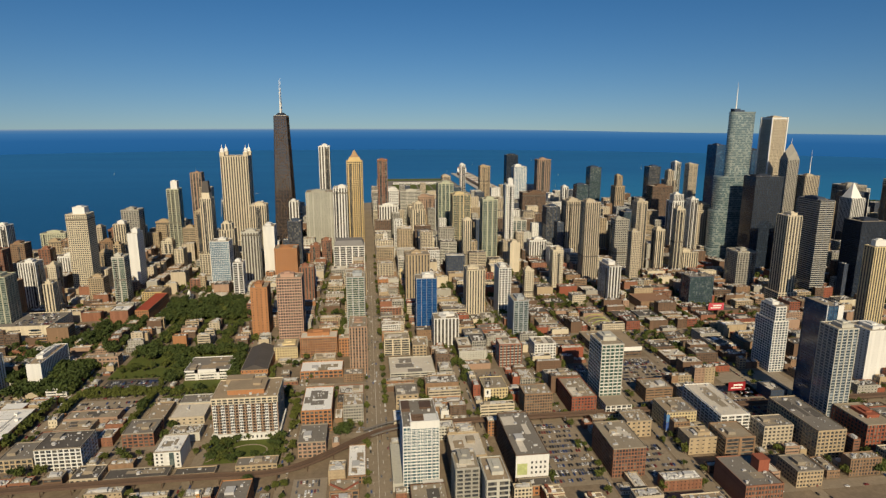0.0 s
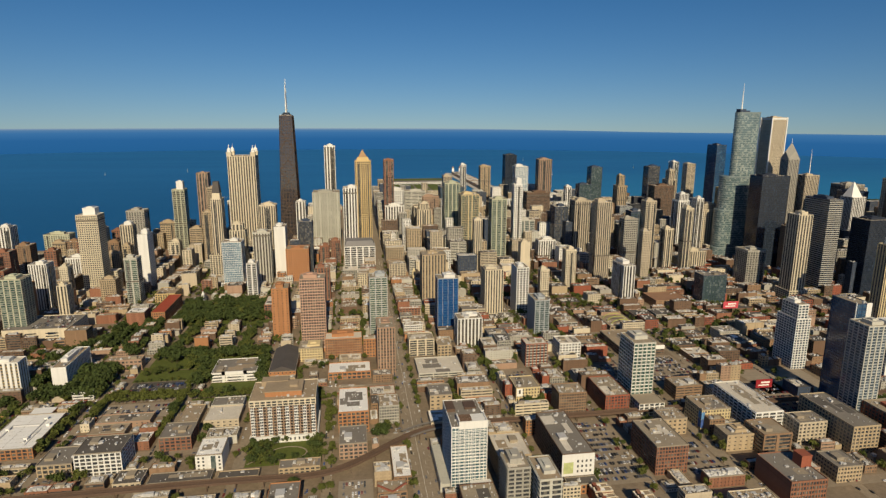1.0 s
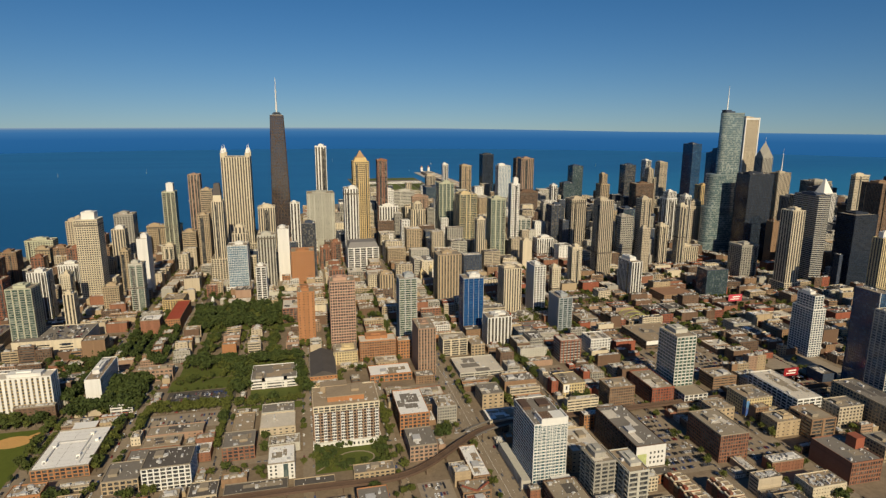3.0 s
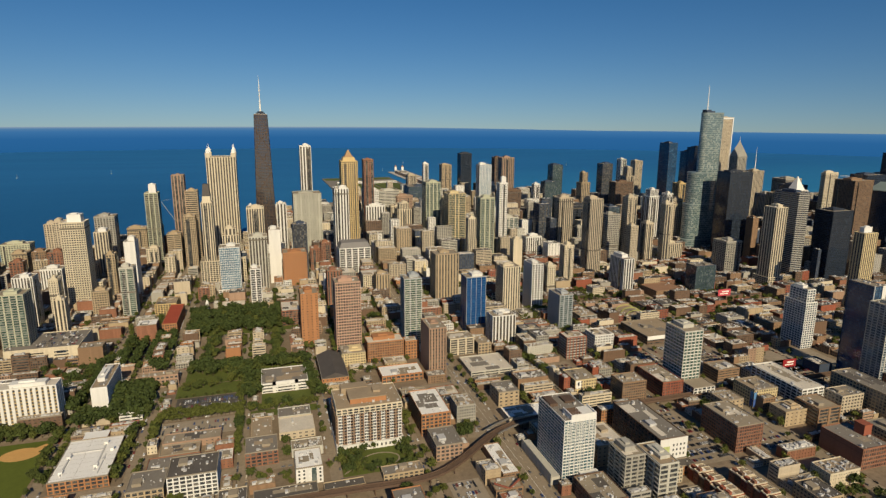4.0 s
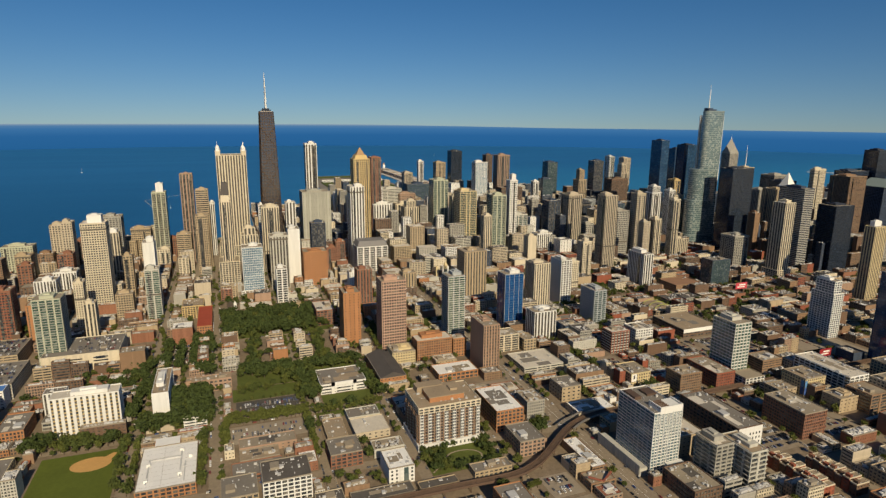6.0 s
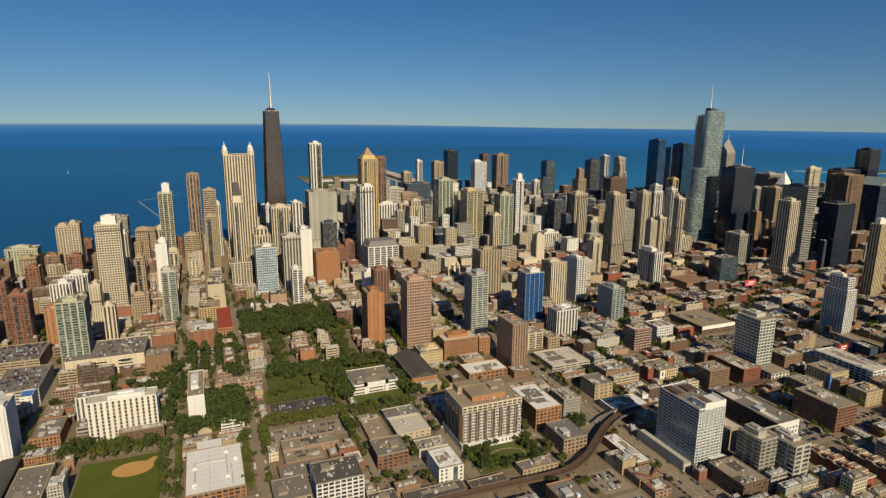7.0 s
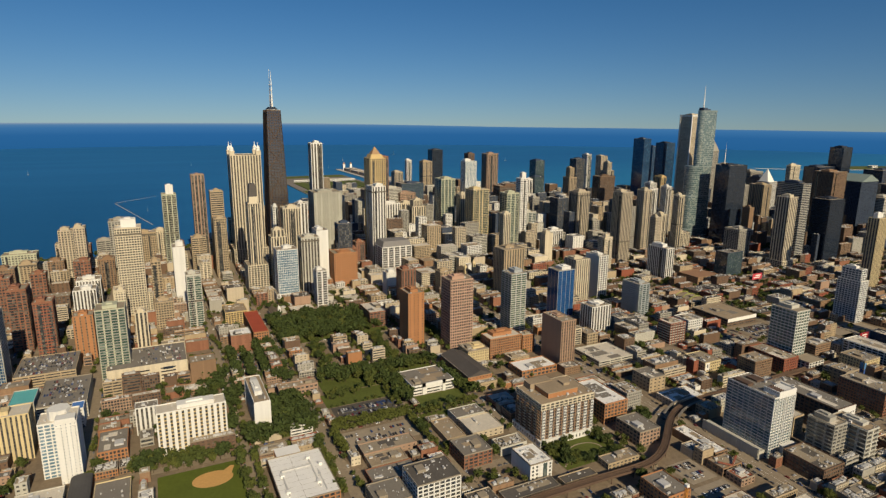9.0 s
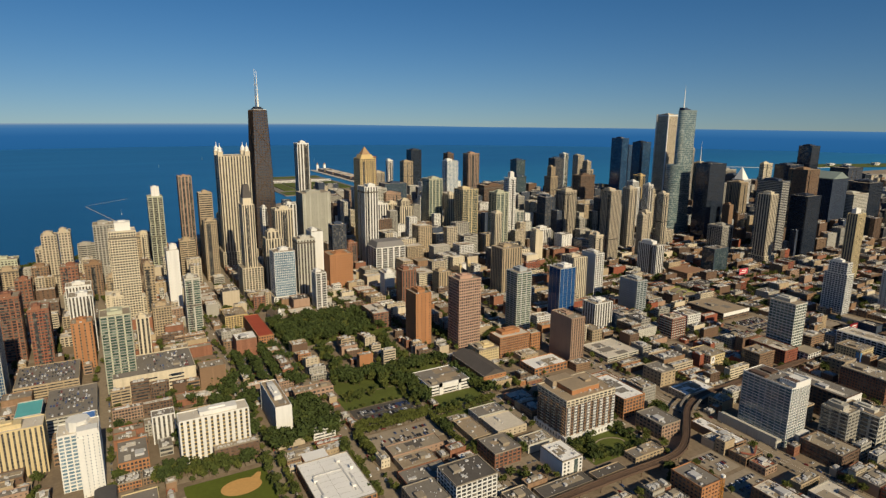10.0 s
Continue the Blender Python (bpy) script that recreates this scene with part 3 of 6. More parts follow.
tower("cobalt blue glass tower beside low blocks", 46.6, 68, 566, 18, 57, "cobalt", "steel", G_DEEP, penthouse=3, floor=2.6, slabs="cobalt", crown="white")
tower("green-grey glass apartment tower", -20.6, -3.6, 549, 18, 65, "balcony", "steel", G_GREEN, penthouse=3, floor=2.2, slabs="palegrey")
tower("brown brick tower with dark north side", -17, -2, 475, 28, 41.5, "slots", "pink", penthouse=1, blank="n", slabs="brown")
tower("cream ribbed apartment tower", 105, 125.5, 611, 22, 52.5, "vertical", "cream", penthouse=2)
tower("white apartment tower with grey sides", 141, 155, 614, 24, 53, "frame", "white", blank="n")
tower("cream apartment tower", 182, 193, 657, 10, 39, "punched", "cream")
tower("grey glass-fronted apartment block", 142, 157, 549, 26, 35.5, "balcony", "steel", G_TEAL, blank="n")
tower("white and green glass apartment tower", 168.5, 186, 393, 24, 49, "frame", "palegrey", G_GREEN, penthouse=3, slabs="white")
tower("white apartment slab with dark window strips", -328, -287, 469, 13, 30, "slots", "white", units=5, roof=1, slabs="gold")
tower("pale green glass apartment tower with balconies", -366, -345, 600, 20, 62, "balcony", "green", G_GREEN, floor=2.2, slabs="grey")
tower("red-brown brick apartment tower with balconies", -419, -404, 684, 18, 51, "grid", "brick", slabs="red")
tower("plain orange-brown brick tower", -389, -373, 665, 16, 40, "solid", "orange", slabs="brown")
tower("white framed apartment block", -399, -376, 810, 18, 36, "vertical", "white")
tower("yellow and brown striped apartment slab", -430, -398, 504, 16, 30, "slots", "yellow", roof=1)
tower("white condominium tower with stepped top", 337, 351, 436, 24, 57, "frame", "white", G_STEEL, setback=(2, 12), floor=2.2)
tower("blue-grey glass condominium tower with white edge", 314, 330, 344, 17, 72, "frame", "palegrey", G_STEEL, floor=2.1, slabs="steel")
slim = tower("slim dark blue glass slab with white edge", 320.5, 333, 363, 23, 82, "curtain", "slate", G_BLUE, penthouse=0, floor=2.3)
b_ = Boxes()
b_.add(2.0, 6.3, -11.75, -11.4, 1, 83)
b_.add(-6.4, -5.9, -11.6, -10.9, 1, 83.5)
part("edge_wall", b_, wall_paint("white"), slim, "white edge wall")
tower("white blank-ended slab tower", 398, 418, 405, 25, 45, "solid", "white", blank="w")
tower("pale yellow concrete apartment tower", 132, 160, 900, 28, 98, "balcony", "yellow", G_TEAL)
tower("pale green balconied apartment tower", 172, 195, 866, 22, 95, "balcony", "green", G_TEAL)
tower("plain grey concrete high-rise", 313, 328, 1000, 15, 65, "punched", "grey")
tower("white and grey high-rise", 378, 390, 1114, 12, 85, "vertical", "white")
tower("broad beige slab tower", 296, 320, 850, 24, 93, "vertical", "beige")
tower("cream apartment tower with brick base", 232, 246, 709, 14, 50, "punched", "cream")
tower("white and tan office slab", 240, 266, 846, 18, 35, "vertical", "white")
tower("grey framed concrete office block", 464, 490, 680, 26, 48, "frame", "grey")
tower("slim cream apartment tower", 422, 434, 760, 12, 92, "vertical", "cream")
tower("cream low office block", 441, 465, 770, 24, 28, "vertical", "cream")
tower("pale tower by the river mouth", 771, 793, 1350, 22, 109, "ribbon", "beige", penthouse=2)

tower("cream brick apartment tower with balconies", -441, -426, 708, 20, 58, "balcony", "brick")
tower("blue glass tower with pale edges", -452, -431, 620, 22, 62, "curtain", "palegrey", G_BLUE)
tower("dark navy glass tower near the river", 776, 812, 1140, 26, 152, "curtain", "black", G_BLUE)
tower("deep blue glass tower near the river", 814, 838, 1212, 24, 139, "curtain", "slate", G_BLUE)
tower("tall dark blue glass tower", 1016, 1048, 870, 30, 151, "curtain", "black", G_BLACK)
tower("white apartment tower near the shore", -525, -508, 905, 20, 62, "vertical", "white")
tower("pale green apartment block with roof plant", -488, -452, 950, 20, 42, "punched", "green")
tower("cream apartment tower near the beach", -440, -425, 1010, 18, 40, "punched", "beige")
tower("grey apartment slab near the beach", -395, -372, 1045, 16, 34, "ribbon", "grey")
tower("brown brick apartment tower near the beach", -412, -398, 1000, 18, 38, "punched", "brick")
tower("low tan apartment house near the beach", -345, -318, 1020, 18, 46, "punched", "tan")
tower("white stone apartment house", -322, -300, 1050, 18, 42, "punched", "cream")
tower("red-brown brick apartment house", -300, -282, 1010, 16, 30, "punched", "brick")
tower("cream apartment house near the park", -215, -190, 1050, 20, 52, "punched", "cream")
tower("white hotel tower", 32, 60, 1100, 24, 84, "punched", "white")
tower("pale stone hotel slab", 64, 105, 1130, 24, 78, "ribbon", "palegrey")
tower("cream stone hospital tower", 75, 100, 1010, 24, 70, "vertical", "cream", setback=(4, 10))
tower("brown brick hospital block", 60, 92, 1210, 30, 66, "grid", "pink")
tower("cream university block", 100, 135, 1190, 30, 58, "punched", "cream")
tower("grey green-roofed block", 150, 200, 1240, 34, 72, "ribbon", "slate", G_TEAL)
tower("beige twin apartment tower", 170, 190, 1330, 22, 88, "vertical", "beige")
tower("brown apartment tower by the lake", 270, 295, 1400, 22, 104, "punched", "tan")
tower("white glass hospital tower", 324, 353, 1285, 24, 111, "frame", "white", G_PALE, penthouse=4)
tower("dark brown granite high-rise slab", 440, 459, 1486, 24, 114, "grid", "umber")
tower("dark brown office slab", 290, 335, 1080, 26, 78, "grid", "umber")
tower("grey glass tower with sloping top", 420, 445, 1150, 22, 84, "curtain", "slate", G_TEAL)
tower("beige hotel tower with spire-like crown", 488, 508, 1120, 22, 104, "vertical", "tan", setback=(4, 20))
tower("pale gold tower with notched top", 600, 620, 1130, 24, 112, "vertical", "beige", setback=(4, 18))
tower("brown office slab with pale grid", 556, 597, 1100, 26, 85, "grid", "umber")
tower("dark apartment tower", 640, 668, 1290, 26, 108, "curtain", "slate", G_DARK)
tower("white and dark twin high-rise", 756, 772, 1390, 22, 111, "frame", "white", G_TEAL)
tower("white tower with vertical dark strips", 480, 502, 880, 20, 96, "vertical", "white", setback=(3, 10))
tower("black residential tower with grid", 352, 378, 910, 24, 70, "grid", "dark", G_BLACK)
tower("brown and white balconied tower", 395, 416, 868, 20, 72, "balcony", "slate", G_TEAL)
tower("pale residential tower with gold roof", 510, 536, 860, 22, 82, "punched", "beige", setback=(3, 8))
tower("dark office tower beside the river", 620, 660, 900, 30, 76, "grid", "slate", G_BLACK)
tower("gold and brown slender tower", 640, 655, 1010, 20, 90, "vertical", "gold")
tower("white stone tower with pyramid roof", 905, 945, 1010, 34, 86, "vertical", "white", penthouse=0)
tower("dark glass office slab", 960, 1010, 880, 36, 110, "curtain", "slate", G_BLACK)
tower("beige office slab", 1020, 1060, 900, 34, 108, "grid", "beige")
tower("dark office tower with pale roof", 1080, 1140, 820, 40, 104, "grid", "slate", G_DARK)
tower("grey-black office tower", 812, 846, 905, 34, 92, "grid", "slate", G_DARK)
tower("grey stone office tower", 850, 890, 960, 34, 98, "vertical", "grey")
tower("brown brick tower behind dark offices", 568, 579, 744, 14, 66, "solid", "brown")
gable = tower("dark office tower with pale green gabled roof", 772, 822, 690, 40, 106, "grid", "slate", G_BLACK, penthouse=0, units=0)
tower("tan ribbed office tower with dark flank", 668, 690, 795, 30, 94, "vertical", "tan", G_DARK, penthouse=2)
tower("pale concrete office tower", 830, 880, 680, 34, 76, "ribbon", "palegrey")
tower("black office tower", 900, 950, 690, 36, 92, "curtain", "black", G_BLACK)
tower("blue-green glass office tower", 980, 1030, 740, 36, 86, "curtain", "slate", G_TEAL)
tower("dark stone office tower", 1150, 1200, 700, 40, 92, "grid", "slate", G_DARK)
tower("cream stone office tower", 1090, 1120, 640, 30, 70, "vertical", "beige")


tower("dark slate glass mid-rise tower", -108, -89, 824, 16, 74, "curtain", "slate", G_DARK)
tower("red-brown brick mid-rise block", -83, -69, 868, 16, 31, "punched", "brick")
tower("red-brown brick mid-rise block", -67, -53, 880, 16, 36, "punched", "brick")
tower("tan brick apartment mid-rise", -19, -2, 705, 16, 29, "slots", "tan")
tower("white blank-walled mid-rise block", -78, -65, 730, 14, 29, "solid", "white")
tower("white apartment slab behind stone tower", -235, -226, 1010, 18, 81, "vertical", "white")
tower("thin white apartment tower", -166, -159, 950, 14, 83, "punched", "white")
tower("cream stone stepped apartment house", -195, -175, 808, 18, 75, "vertical", "cream", setback=(3, 8))
tower("brown stone hotel block", 98, 129, 1120, 22, 69, "punched", "pink")
tower("cream stone club building", 76, 104, 1070, 20, 58, "vertical", "cream")
tower("cream tall apartment slab", 144, 158, 965, 16, 83, "vertical", "cream")
tower("grey apartment mid-rise tower", 330, 345, 850, 16, 44, "punched", "grey")
tower("brown office slab with dense windows", 352, 373, 800, 18, 72, "grid", "grey")
tower("white slim high-rise with dark strips", 499, 511, 860, 14, 92, "vertical", "white")
tower("cream slim apartment tower behind", 402, 415, 775, 14, 61, "vertical", "cream")
tower("dark stone office tower behind", 724, 749, 880, 26, 82, "vertical", "grey")
tower("dark flat-topped office tower with tan front", 701, 738, 696, 34, 124, "grid", "brown", G_DARK, slabs="umber")
tower("beige office slab behind dark tower", 990, 1019, 900, 26, 88, "grid", "beige")
tower("brown brick apartment tower by the beach", -447, -432, 860, 16, 36, "punched", "brick")
tower("brick apartment tower by the beach", -435, -418, 900, 16, 40, "punched", "brown")
tower("white colonnaded apartment block", -391, -372, 706, 18, 52, "vertical", "white")
tower("yellow-cream slim apartment tower", -341, -331, 655, 12, 40, "slots", "cream")
tower("cream slim apartment tower with white top", -357, -348, 700, 14, 50, "punched", "cream")
tower("brown brick apartment slab", -470, -452, 790, 18, 50, "grid", "brick")
tower("brown brick apartment slab", -476, -458, 850, 18, 46, "punched", "brown")
tower("brick apartment house near the shore", -500, -480, 820, 18, 40, "grid", "brick")
tower("tan apartment house near the shore", -468, -450, 930, 18, 34, "punched", "tan")
tower("red brick apartment house", -405, -388, 860, 16, 46, "punched", "brick")
tower("brown brick apartment house", -384, -366, 900, 16, 38, "grid", "brown")
tower("tan brick apartment house", -362, -345, 840, 14, 34, "punched", "tan")
tower("grey apartment tower near the beach", -530, -508, 850, 18, 42, "ribbon", "palegrey")
tower("cream apartment house", -300, -284, 900, 16, 36, "punched", "cream")
tower("tan brick apartment house near the library", -325, -308, 720, 16, 28, "punched", "tan")

# ---------------------------------------------------------------- crowns and landmark towers
def lantern(parent, x, y, z, r, wall):
    """A stone pinnacle: a small square stage, a drum and a glass dome with a finial."""
    b = Boxes()
    b.add(x - r, x + r, y - r, y + r, z, z + 1.6 * r)
    b.add(x - 1.15 * r, x + 1.15 * r, y - 1.15 * r, y + 1.15 * r, z + 1.6 * r, z + 1.9 * r)
    base = part("pinnacle", b, wall, parent)
    bm = rod(0.85 * r, 0.8 * r, z + 1.9 * r, z + 2.9 * r, x, y, 10)
    bmesh.ops.create_cone(bm, cap_ends=True, segments=10, radius1=0.95 * r, radius2=0.25 * r, depth=1.1 * r, matrix=Matrix.Translation((x, y, z + 3.45 * r)))
    bmesh.ops.create_cone(bm, cap_ends=True, segments=6, radius1=0.18 * r, radius2=0.05 * r, depth=1.6 * r, matrix=Matrix.Translation((x, y, z + 4.7 * r)))
    part("lantern", bm, PAINT_W, base, "pale glazed lantern dome")


for sx in (-1, 1):
    for sy in (-1, 1):
        lantern(nine, sx * 17.4, sy * 13.8, 156, 3.3, wall_paint("cream"))
SLATE = surface("slate roof", (0.075, 0.065, 0.058), 0.6, 0.25, 0.1, 1.0)
part("roof_shaft", hip_cap(10, 14, 108, 116, 9.5, 13), wall_paint("cream"), park)
part("hipped_roof", hip_cap(9.6, 13, 116, 131, 6.5, 8), SLATE, park, "dark hipped metal roof")
gm = wall_paint("gold")
part("crown_stage", hip_cap(20, 21, 149, 155, 16, 17), gm, gold)
part("pyramid_roof", hip_cap(13, 14, 155, 166, 0.8, 0.8), surface("tawny roof", (0.36, 0.23, 0.12), 0.7, 0.2, 0.1, 1.0), gold, "tawny pyramid roof")
part("mansard_roof", hip_cap(42.6, 29.6, 37.2, 45, 36, 23), surface("grey slate mansard", (0.20, 0.19, 0.18), 0.7, 0.2, 0.1, 1.0), mansard, "grey mansard roof")


def landmark_black():
    """The tapering black tower with crossed braces and two masts."""
    w0, d0, w1, d1, h = 33.0, 52.0, 20.5, 32.0, 217.5
    th = thing("tapered_tower", -139.5, 1062, 0, "tapering black steel tower with crossed braces and twin masts", "high-rise building")
    TAKEN.append((-158, -121, 1034, 1090))
    wm = wall_paint("bronze")
    part("glazing", hip_cap(w0 - 1, d0 - 1, 0, h - 0.3, w1 - 1, d1 - 1), G_BLACK, th)
    bands = Boxes()
    n = 92
    for k in range(n + 1):
        z = h * k / n
        w, d = w0 + (w1 - w0) * z / h, d0 + (d1 - d0) * z / h
        t = 0.62 if k < n else 1.0
        bands.add(-w / 2 + 0.1, w / 2 - 0.1, -d / 2 + 0.1, d / 2 - 0.1, max(0, z - t), z + t * 0.4)
    tagged(part("floor_banding", bands, wm, th), kind="stuff")

    def bar(bm, a, b, half):
        a, b = Vector(a), Vector(b)
        m = Matrix.Translation((a + b) / 2) @ (b - a).to_track_quat("Z", "Y").to_matrix().to_4x4() @ Matrix.Diagonal((half * 2, half * 2, (b - a).length, 1))
        bmesh.ops.create_cube(bm, size=1, matrix=m)

    def at(side, u, z):
        w, d = w0 + (w1 - w0) * z / h, d0 + (d1 - d0) * z / h
        return {"w": (u * w / 2, -d / 2, z), "e": (u * w / 2, d / 2, z), "n": (-w / 2, u * d / 2, z), "s": (w / 2, u * d / 2, z)}[side]

    for s in "wens":
        bm = bmesh.new()
        cnt = 6 if s in "we" else 9
        for i in range(cnt + 1):
            u = -1 + 2 * i / cnt
            bar(bm, at(s, u, 0), at(s, u, h), 0.28)
        tagged(part("column_set", bm, wm, th), kind="stuff")
        bm = bmesh.new()
        zs = [0, 46, 88, 127, 162, 194]
        for a, b in zip(zs, zs[1:]):
            bar(bm, at(s, -1, a), at(s, 1, b), 0.42)
            bar(bm, at(s, 1, a), at(s, -1, b), 0.42)
        part("cross_bracing", bm, wm, th)
    b = Boxes()
    b.add(-9.6, 9.6, -15, 15, h, h + 0.8)
    part("roof_rim", b, PAINT_W, th, "pale lit roof rim")
    b = Boxes()
    b.add(-7, 7, -10, 10, h + 0.6, h + 3)
    b.add(-5, 5, -7, 7, h + 3, h + 5)
    part("roof_plant", b, wall_paint("black"), th)
    for y, top in ((-7, h + 59), (7, h + 62)):
        m = part("mast", rod(1.3, 0.95, h + 5, h + 24, 0, y), PAINT_W, th, "white and grey antenna mast")
        part("mast_shaft", rod(0.7, 0.5, h + 24, h + 44, 0, y), PAINT_W, m)
        part("mast_tip", rod(0.45, 0.14, h + 44, top, 0, y), PAINT_W, m)
        bm = bmesh.new()
        for z in (10, 15, 20, 30, 38):
            bmesh.ops.create_cone(bm, cap_ends=True, segments=8, radius1=1.7, radius2=1.7, depth=0.7, matrix=Matrix.Translation((0, y, h + z)))
        part("mast_collar", bm, PAINT_W, m)


landmark_black()


TEAL_BAND = surface("teal-grey steel bands", (0.20, 0.25, 0.245), 0.45, 0.2, 0.1, 0.9, spec=0.6)


def landmark_glass():
    """The stepped glass tower with rounded ends and a spire."""
    th = thing("stepped_glass_tower", 541, 838, 0, "stepped silver-green glass tower with rounded ends and spire", "high-rise building")
    TAKEN.append((512, 575, 822, 862))
    wm = wall_paint("steel")
    for x0, x1, z0, z1 in ((-27, 32, 0, 20), (-24, 32, 20, 78), (-20, 31, 78, 129), (-9, 30, 129, 223)):
        prof = []
        r, hd = (9, 12) if z1 < 200 else (7, 7.5)
        for a in range(90, 271, 20):
            prof.append((x0 + r + r * math.cos(radians(a)), hd * math.sin(radians(a)) - 12 + hd))
        for a in range(-90, 91, 20):
            prof.append((x1 - r + r * math.cos(radians(a)), hd * math.sin(radians(a)) - 12 + hd))

        def prism(grow, a, b, bm):
            lo = [bm.verts.new((x * (1 + grow / 30), y * (1 + grow / 14), a)) for x, y in prof]
            hi = [bm.verts.new((x * (1 + grow / 30), y * (1 + grow / 14), b)) for x, y in prof]
            bm.faces.new(hi), bm.faces.new(lo[::-1])
            for i in range(len(prof)):
                j = (i + 1) % len(prof)
                bm.faces.new((lo[i], lo[j], hi[j], hi[i]))

        bm = bmesh.new()
        prism(-0.3, z0, z1, bm)
        part("glazing", bm, G_SILVER, th)
        bm = bmesh.new()
        wm = TEAL_BAND
        n = round((z1 - z0) / 3.4)
        for k in range(n + 1):
            z = z0 + (z1 - z0) * k / n
            prism(0.0, max(0, z - 0.3), z + 0.25, bm)
        tagged(part("floor_banding", bm, wm, th), kind="stuff")
        bm = bmesh.new()
        prism(0.15, z1 - 1.6, z1 + 0.6, bm)
        part("parapet", bm, wm, th)
    b = Boxes()
    b.add(-5, 10, -10, 1, 223, 226)
    b.add(-6, 4, -9, 0, 226, 228)
    part("roof_plant", b, wall_paint("slate"), th)
    part("spire", rod(1.0, 0.15, 227, 265, 0, -4), PAINT_W, th, "slim white spire")


landmark_glass()


def landmark_chevron():
    """The stone office tower with a faceted pyramid top."""
    th = tower("grey granite tower with faceted diamond top", 744, 766, 978, 22, 144, "vertical", "grey", G_DARK, penthouse=0, units=0)
    bm = bmesh.new()
    w, z0, z1 = 11, 144, 158
    c = [bm.verts.new(p) for p in ((-w, -w, z0), (w, -w, z0), (w, w, z0), (-w, w, z0))]
    m = [bm.verts.new(p) for p in ((0, -w, z1), (w, 0, z1), (0, w, z1), (-w, 0, z1))]
    t = bm.verts.new((0, 0, 173))
    for i in range(4):
        bm.faces.new((c[i], c[(i + 1) % 4], m[i]))
        bm.faces.new((m[i], c[(i + 1) % 4], m[(i + 1) % 4]))
        bm.faces.new((m[i], m[(i + 1) % 4], t))
    part("faceted_crown", bm, wall_paint("grey"), th, "pale faceted crown")
    part("spire", rod(0.5, 0.1, 172, 181), PAINT_W, th)


landmark_chevron()
th_ = tower("beige ribbed office tower with tall white antenna", 774, 802, 968, 22, 115, "slots", "beige", G_BLACK)
part("antenna", rod(0.9, 0.15, 115, 161, 3, 2), PAINT_W, th_, "slim white antenna")
th_ = tower("white stone tower with pointed white roof", 780, 805, 866, 26, 88, "vertical", "white", penthouse=0, units=0)
part("pointed_roof", hip_cap(20, 20, 88, 113, 0.6, 0.6, -2, 0), PAINT_W, th_, "pointed white stepped roof")

bm_ = bmesh.new()
q_ = [bm_.verts.new(v) for v in ((-25.4, -20.4, 106), (25.4, -20.4, 106), (25.4, 20.4, 106), (-25.4, 20.4, 106), (0, -20.4, 118), (0, 20.4, 118))]
for f_ in ((0, 1, 4), (3, 5, 2), (0, 4, 5, 3), (1, 2, 5, 4), (0, 3, 2, 1)):
    bm_.faces.new([q_[i] for i in f_])
part("gabled_roof", bm_, surface("pale green metal roof", (0.20, 0.245, 0.225), 0.6, 0.15, 0.1, 0.8), gable, "pale green metal gable roof")

# ---------------------------------------------------------------- close buildings with features of their own
def glass_frame_tower():
    """White-framed glass tower on a long podium: glazed north flank, white crown."""
    wm, gm_ = wall_paint("white"), wall_paint("palegrey")
    th = thing("apartment_tower", 27.5, 322.5, 0, "white framed glass apartment tower over a long podium", "high-rise building")
    TAKEN.append((8, 46, 302, 356))
    STYLES["frame_glass"] = (0.20, 3.1, 0.12, 0.26, 0.34)
    pane = glass("steel blue glazing", (0.065, 0.135, 0.165), (0.27, 0.38, 0.40), 0.40, (1.55, 1.55, 2.0), spec=0.8)
    facade(th, 21, 34, 0, 41, "frame_glass", wall_paint("steel"), pane, floor=2.0, slabs=wm)
    rng = random.Random(4)
    b = Boxes()
    for k in range(20):
        b.add(-10.45, 10.45, -17.05, -16.75, 2.0 * k + 0.12, 2.0 * k + 0.32)
    for x in (-10.45, -8.2, -5.6, -3.1, -0.6, 0.8, 3.3, 5.8, 8.2, 10.1):
        b.add(x, x + 0.32, -17.12, -16.7, 0, 41.1)
    tagged(part("white_frame", b, wm, th, "white gridded front frame"), kind="stuff")
    flat_roof(th, 21, 34, 41, wm, ROOFS[4], rng, units=9)
    b = Boxes()
    b.add(-6, 10.4, -16.9, -16.2, 40.0, 44.6)
    b.add(-6, -5.3, -16.2, -6, 40.5, 44.6)
    b.add(9.7, 10.4, -16.2, -6, 40.5, 44.6)
    b.add(2, 10.2, -16.3, -6, 40.5, 43.4)
    part("crown_screen", b, wm, th, "white roof screen wall")
    b = Boxes()
    for k in range(7):
        b.add(-6.2, 2, -15.6 + 1.4 * k, -15.2 + 1.4 * k, 43.4, 43.9)
    b.add(-10, -5, 2, 13, 41.1, 43.1)
    b.add(1, 8, 4, 12, 41.1, 42.5)
    tagged(part("roof_trellis", b, STEEL, th), kind="stuff")
    b = Boxes()
    b.add(-16, -10.4, -15, 28, 0, 5.5)
    b.add(-16.2, -15.7, -15, 28, 5.5, 7.2)
    for k in range(11):
        b.add(-16.25, -15.9, -14.5 + 3.9 * k, -14.1 + 3.9 * k, 0, 7.2)
    part("podium_wall", b, gm_, th, "grey podium wall along the avenue")
    b = Boxes()
    b.add(0.5, 12.5, -20, -16.8, 0, 7.5)
    part("entrance_block", b, wm, th, "white entrance block")


glass_frame_tower()


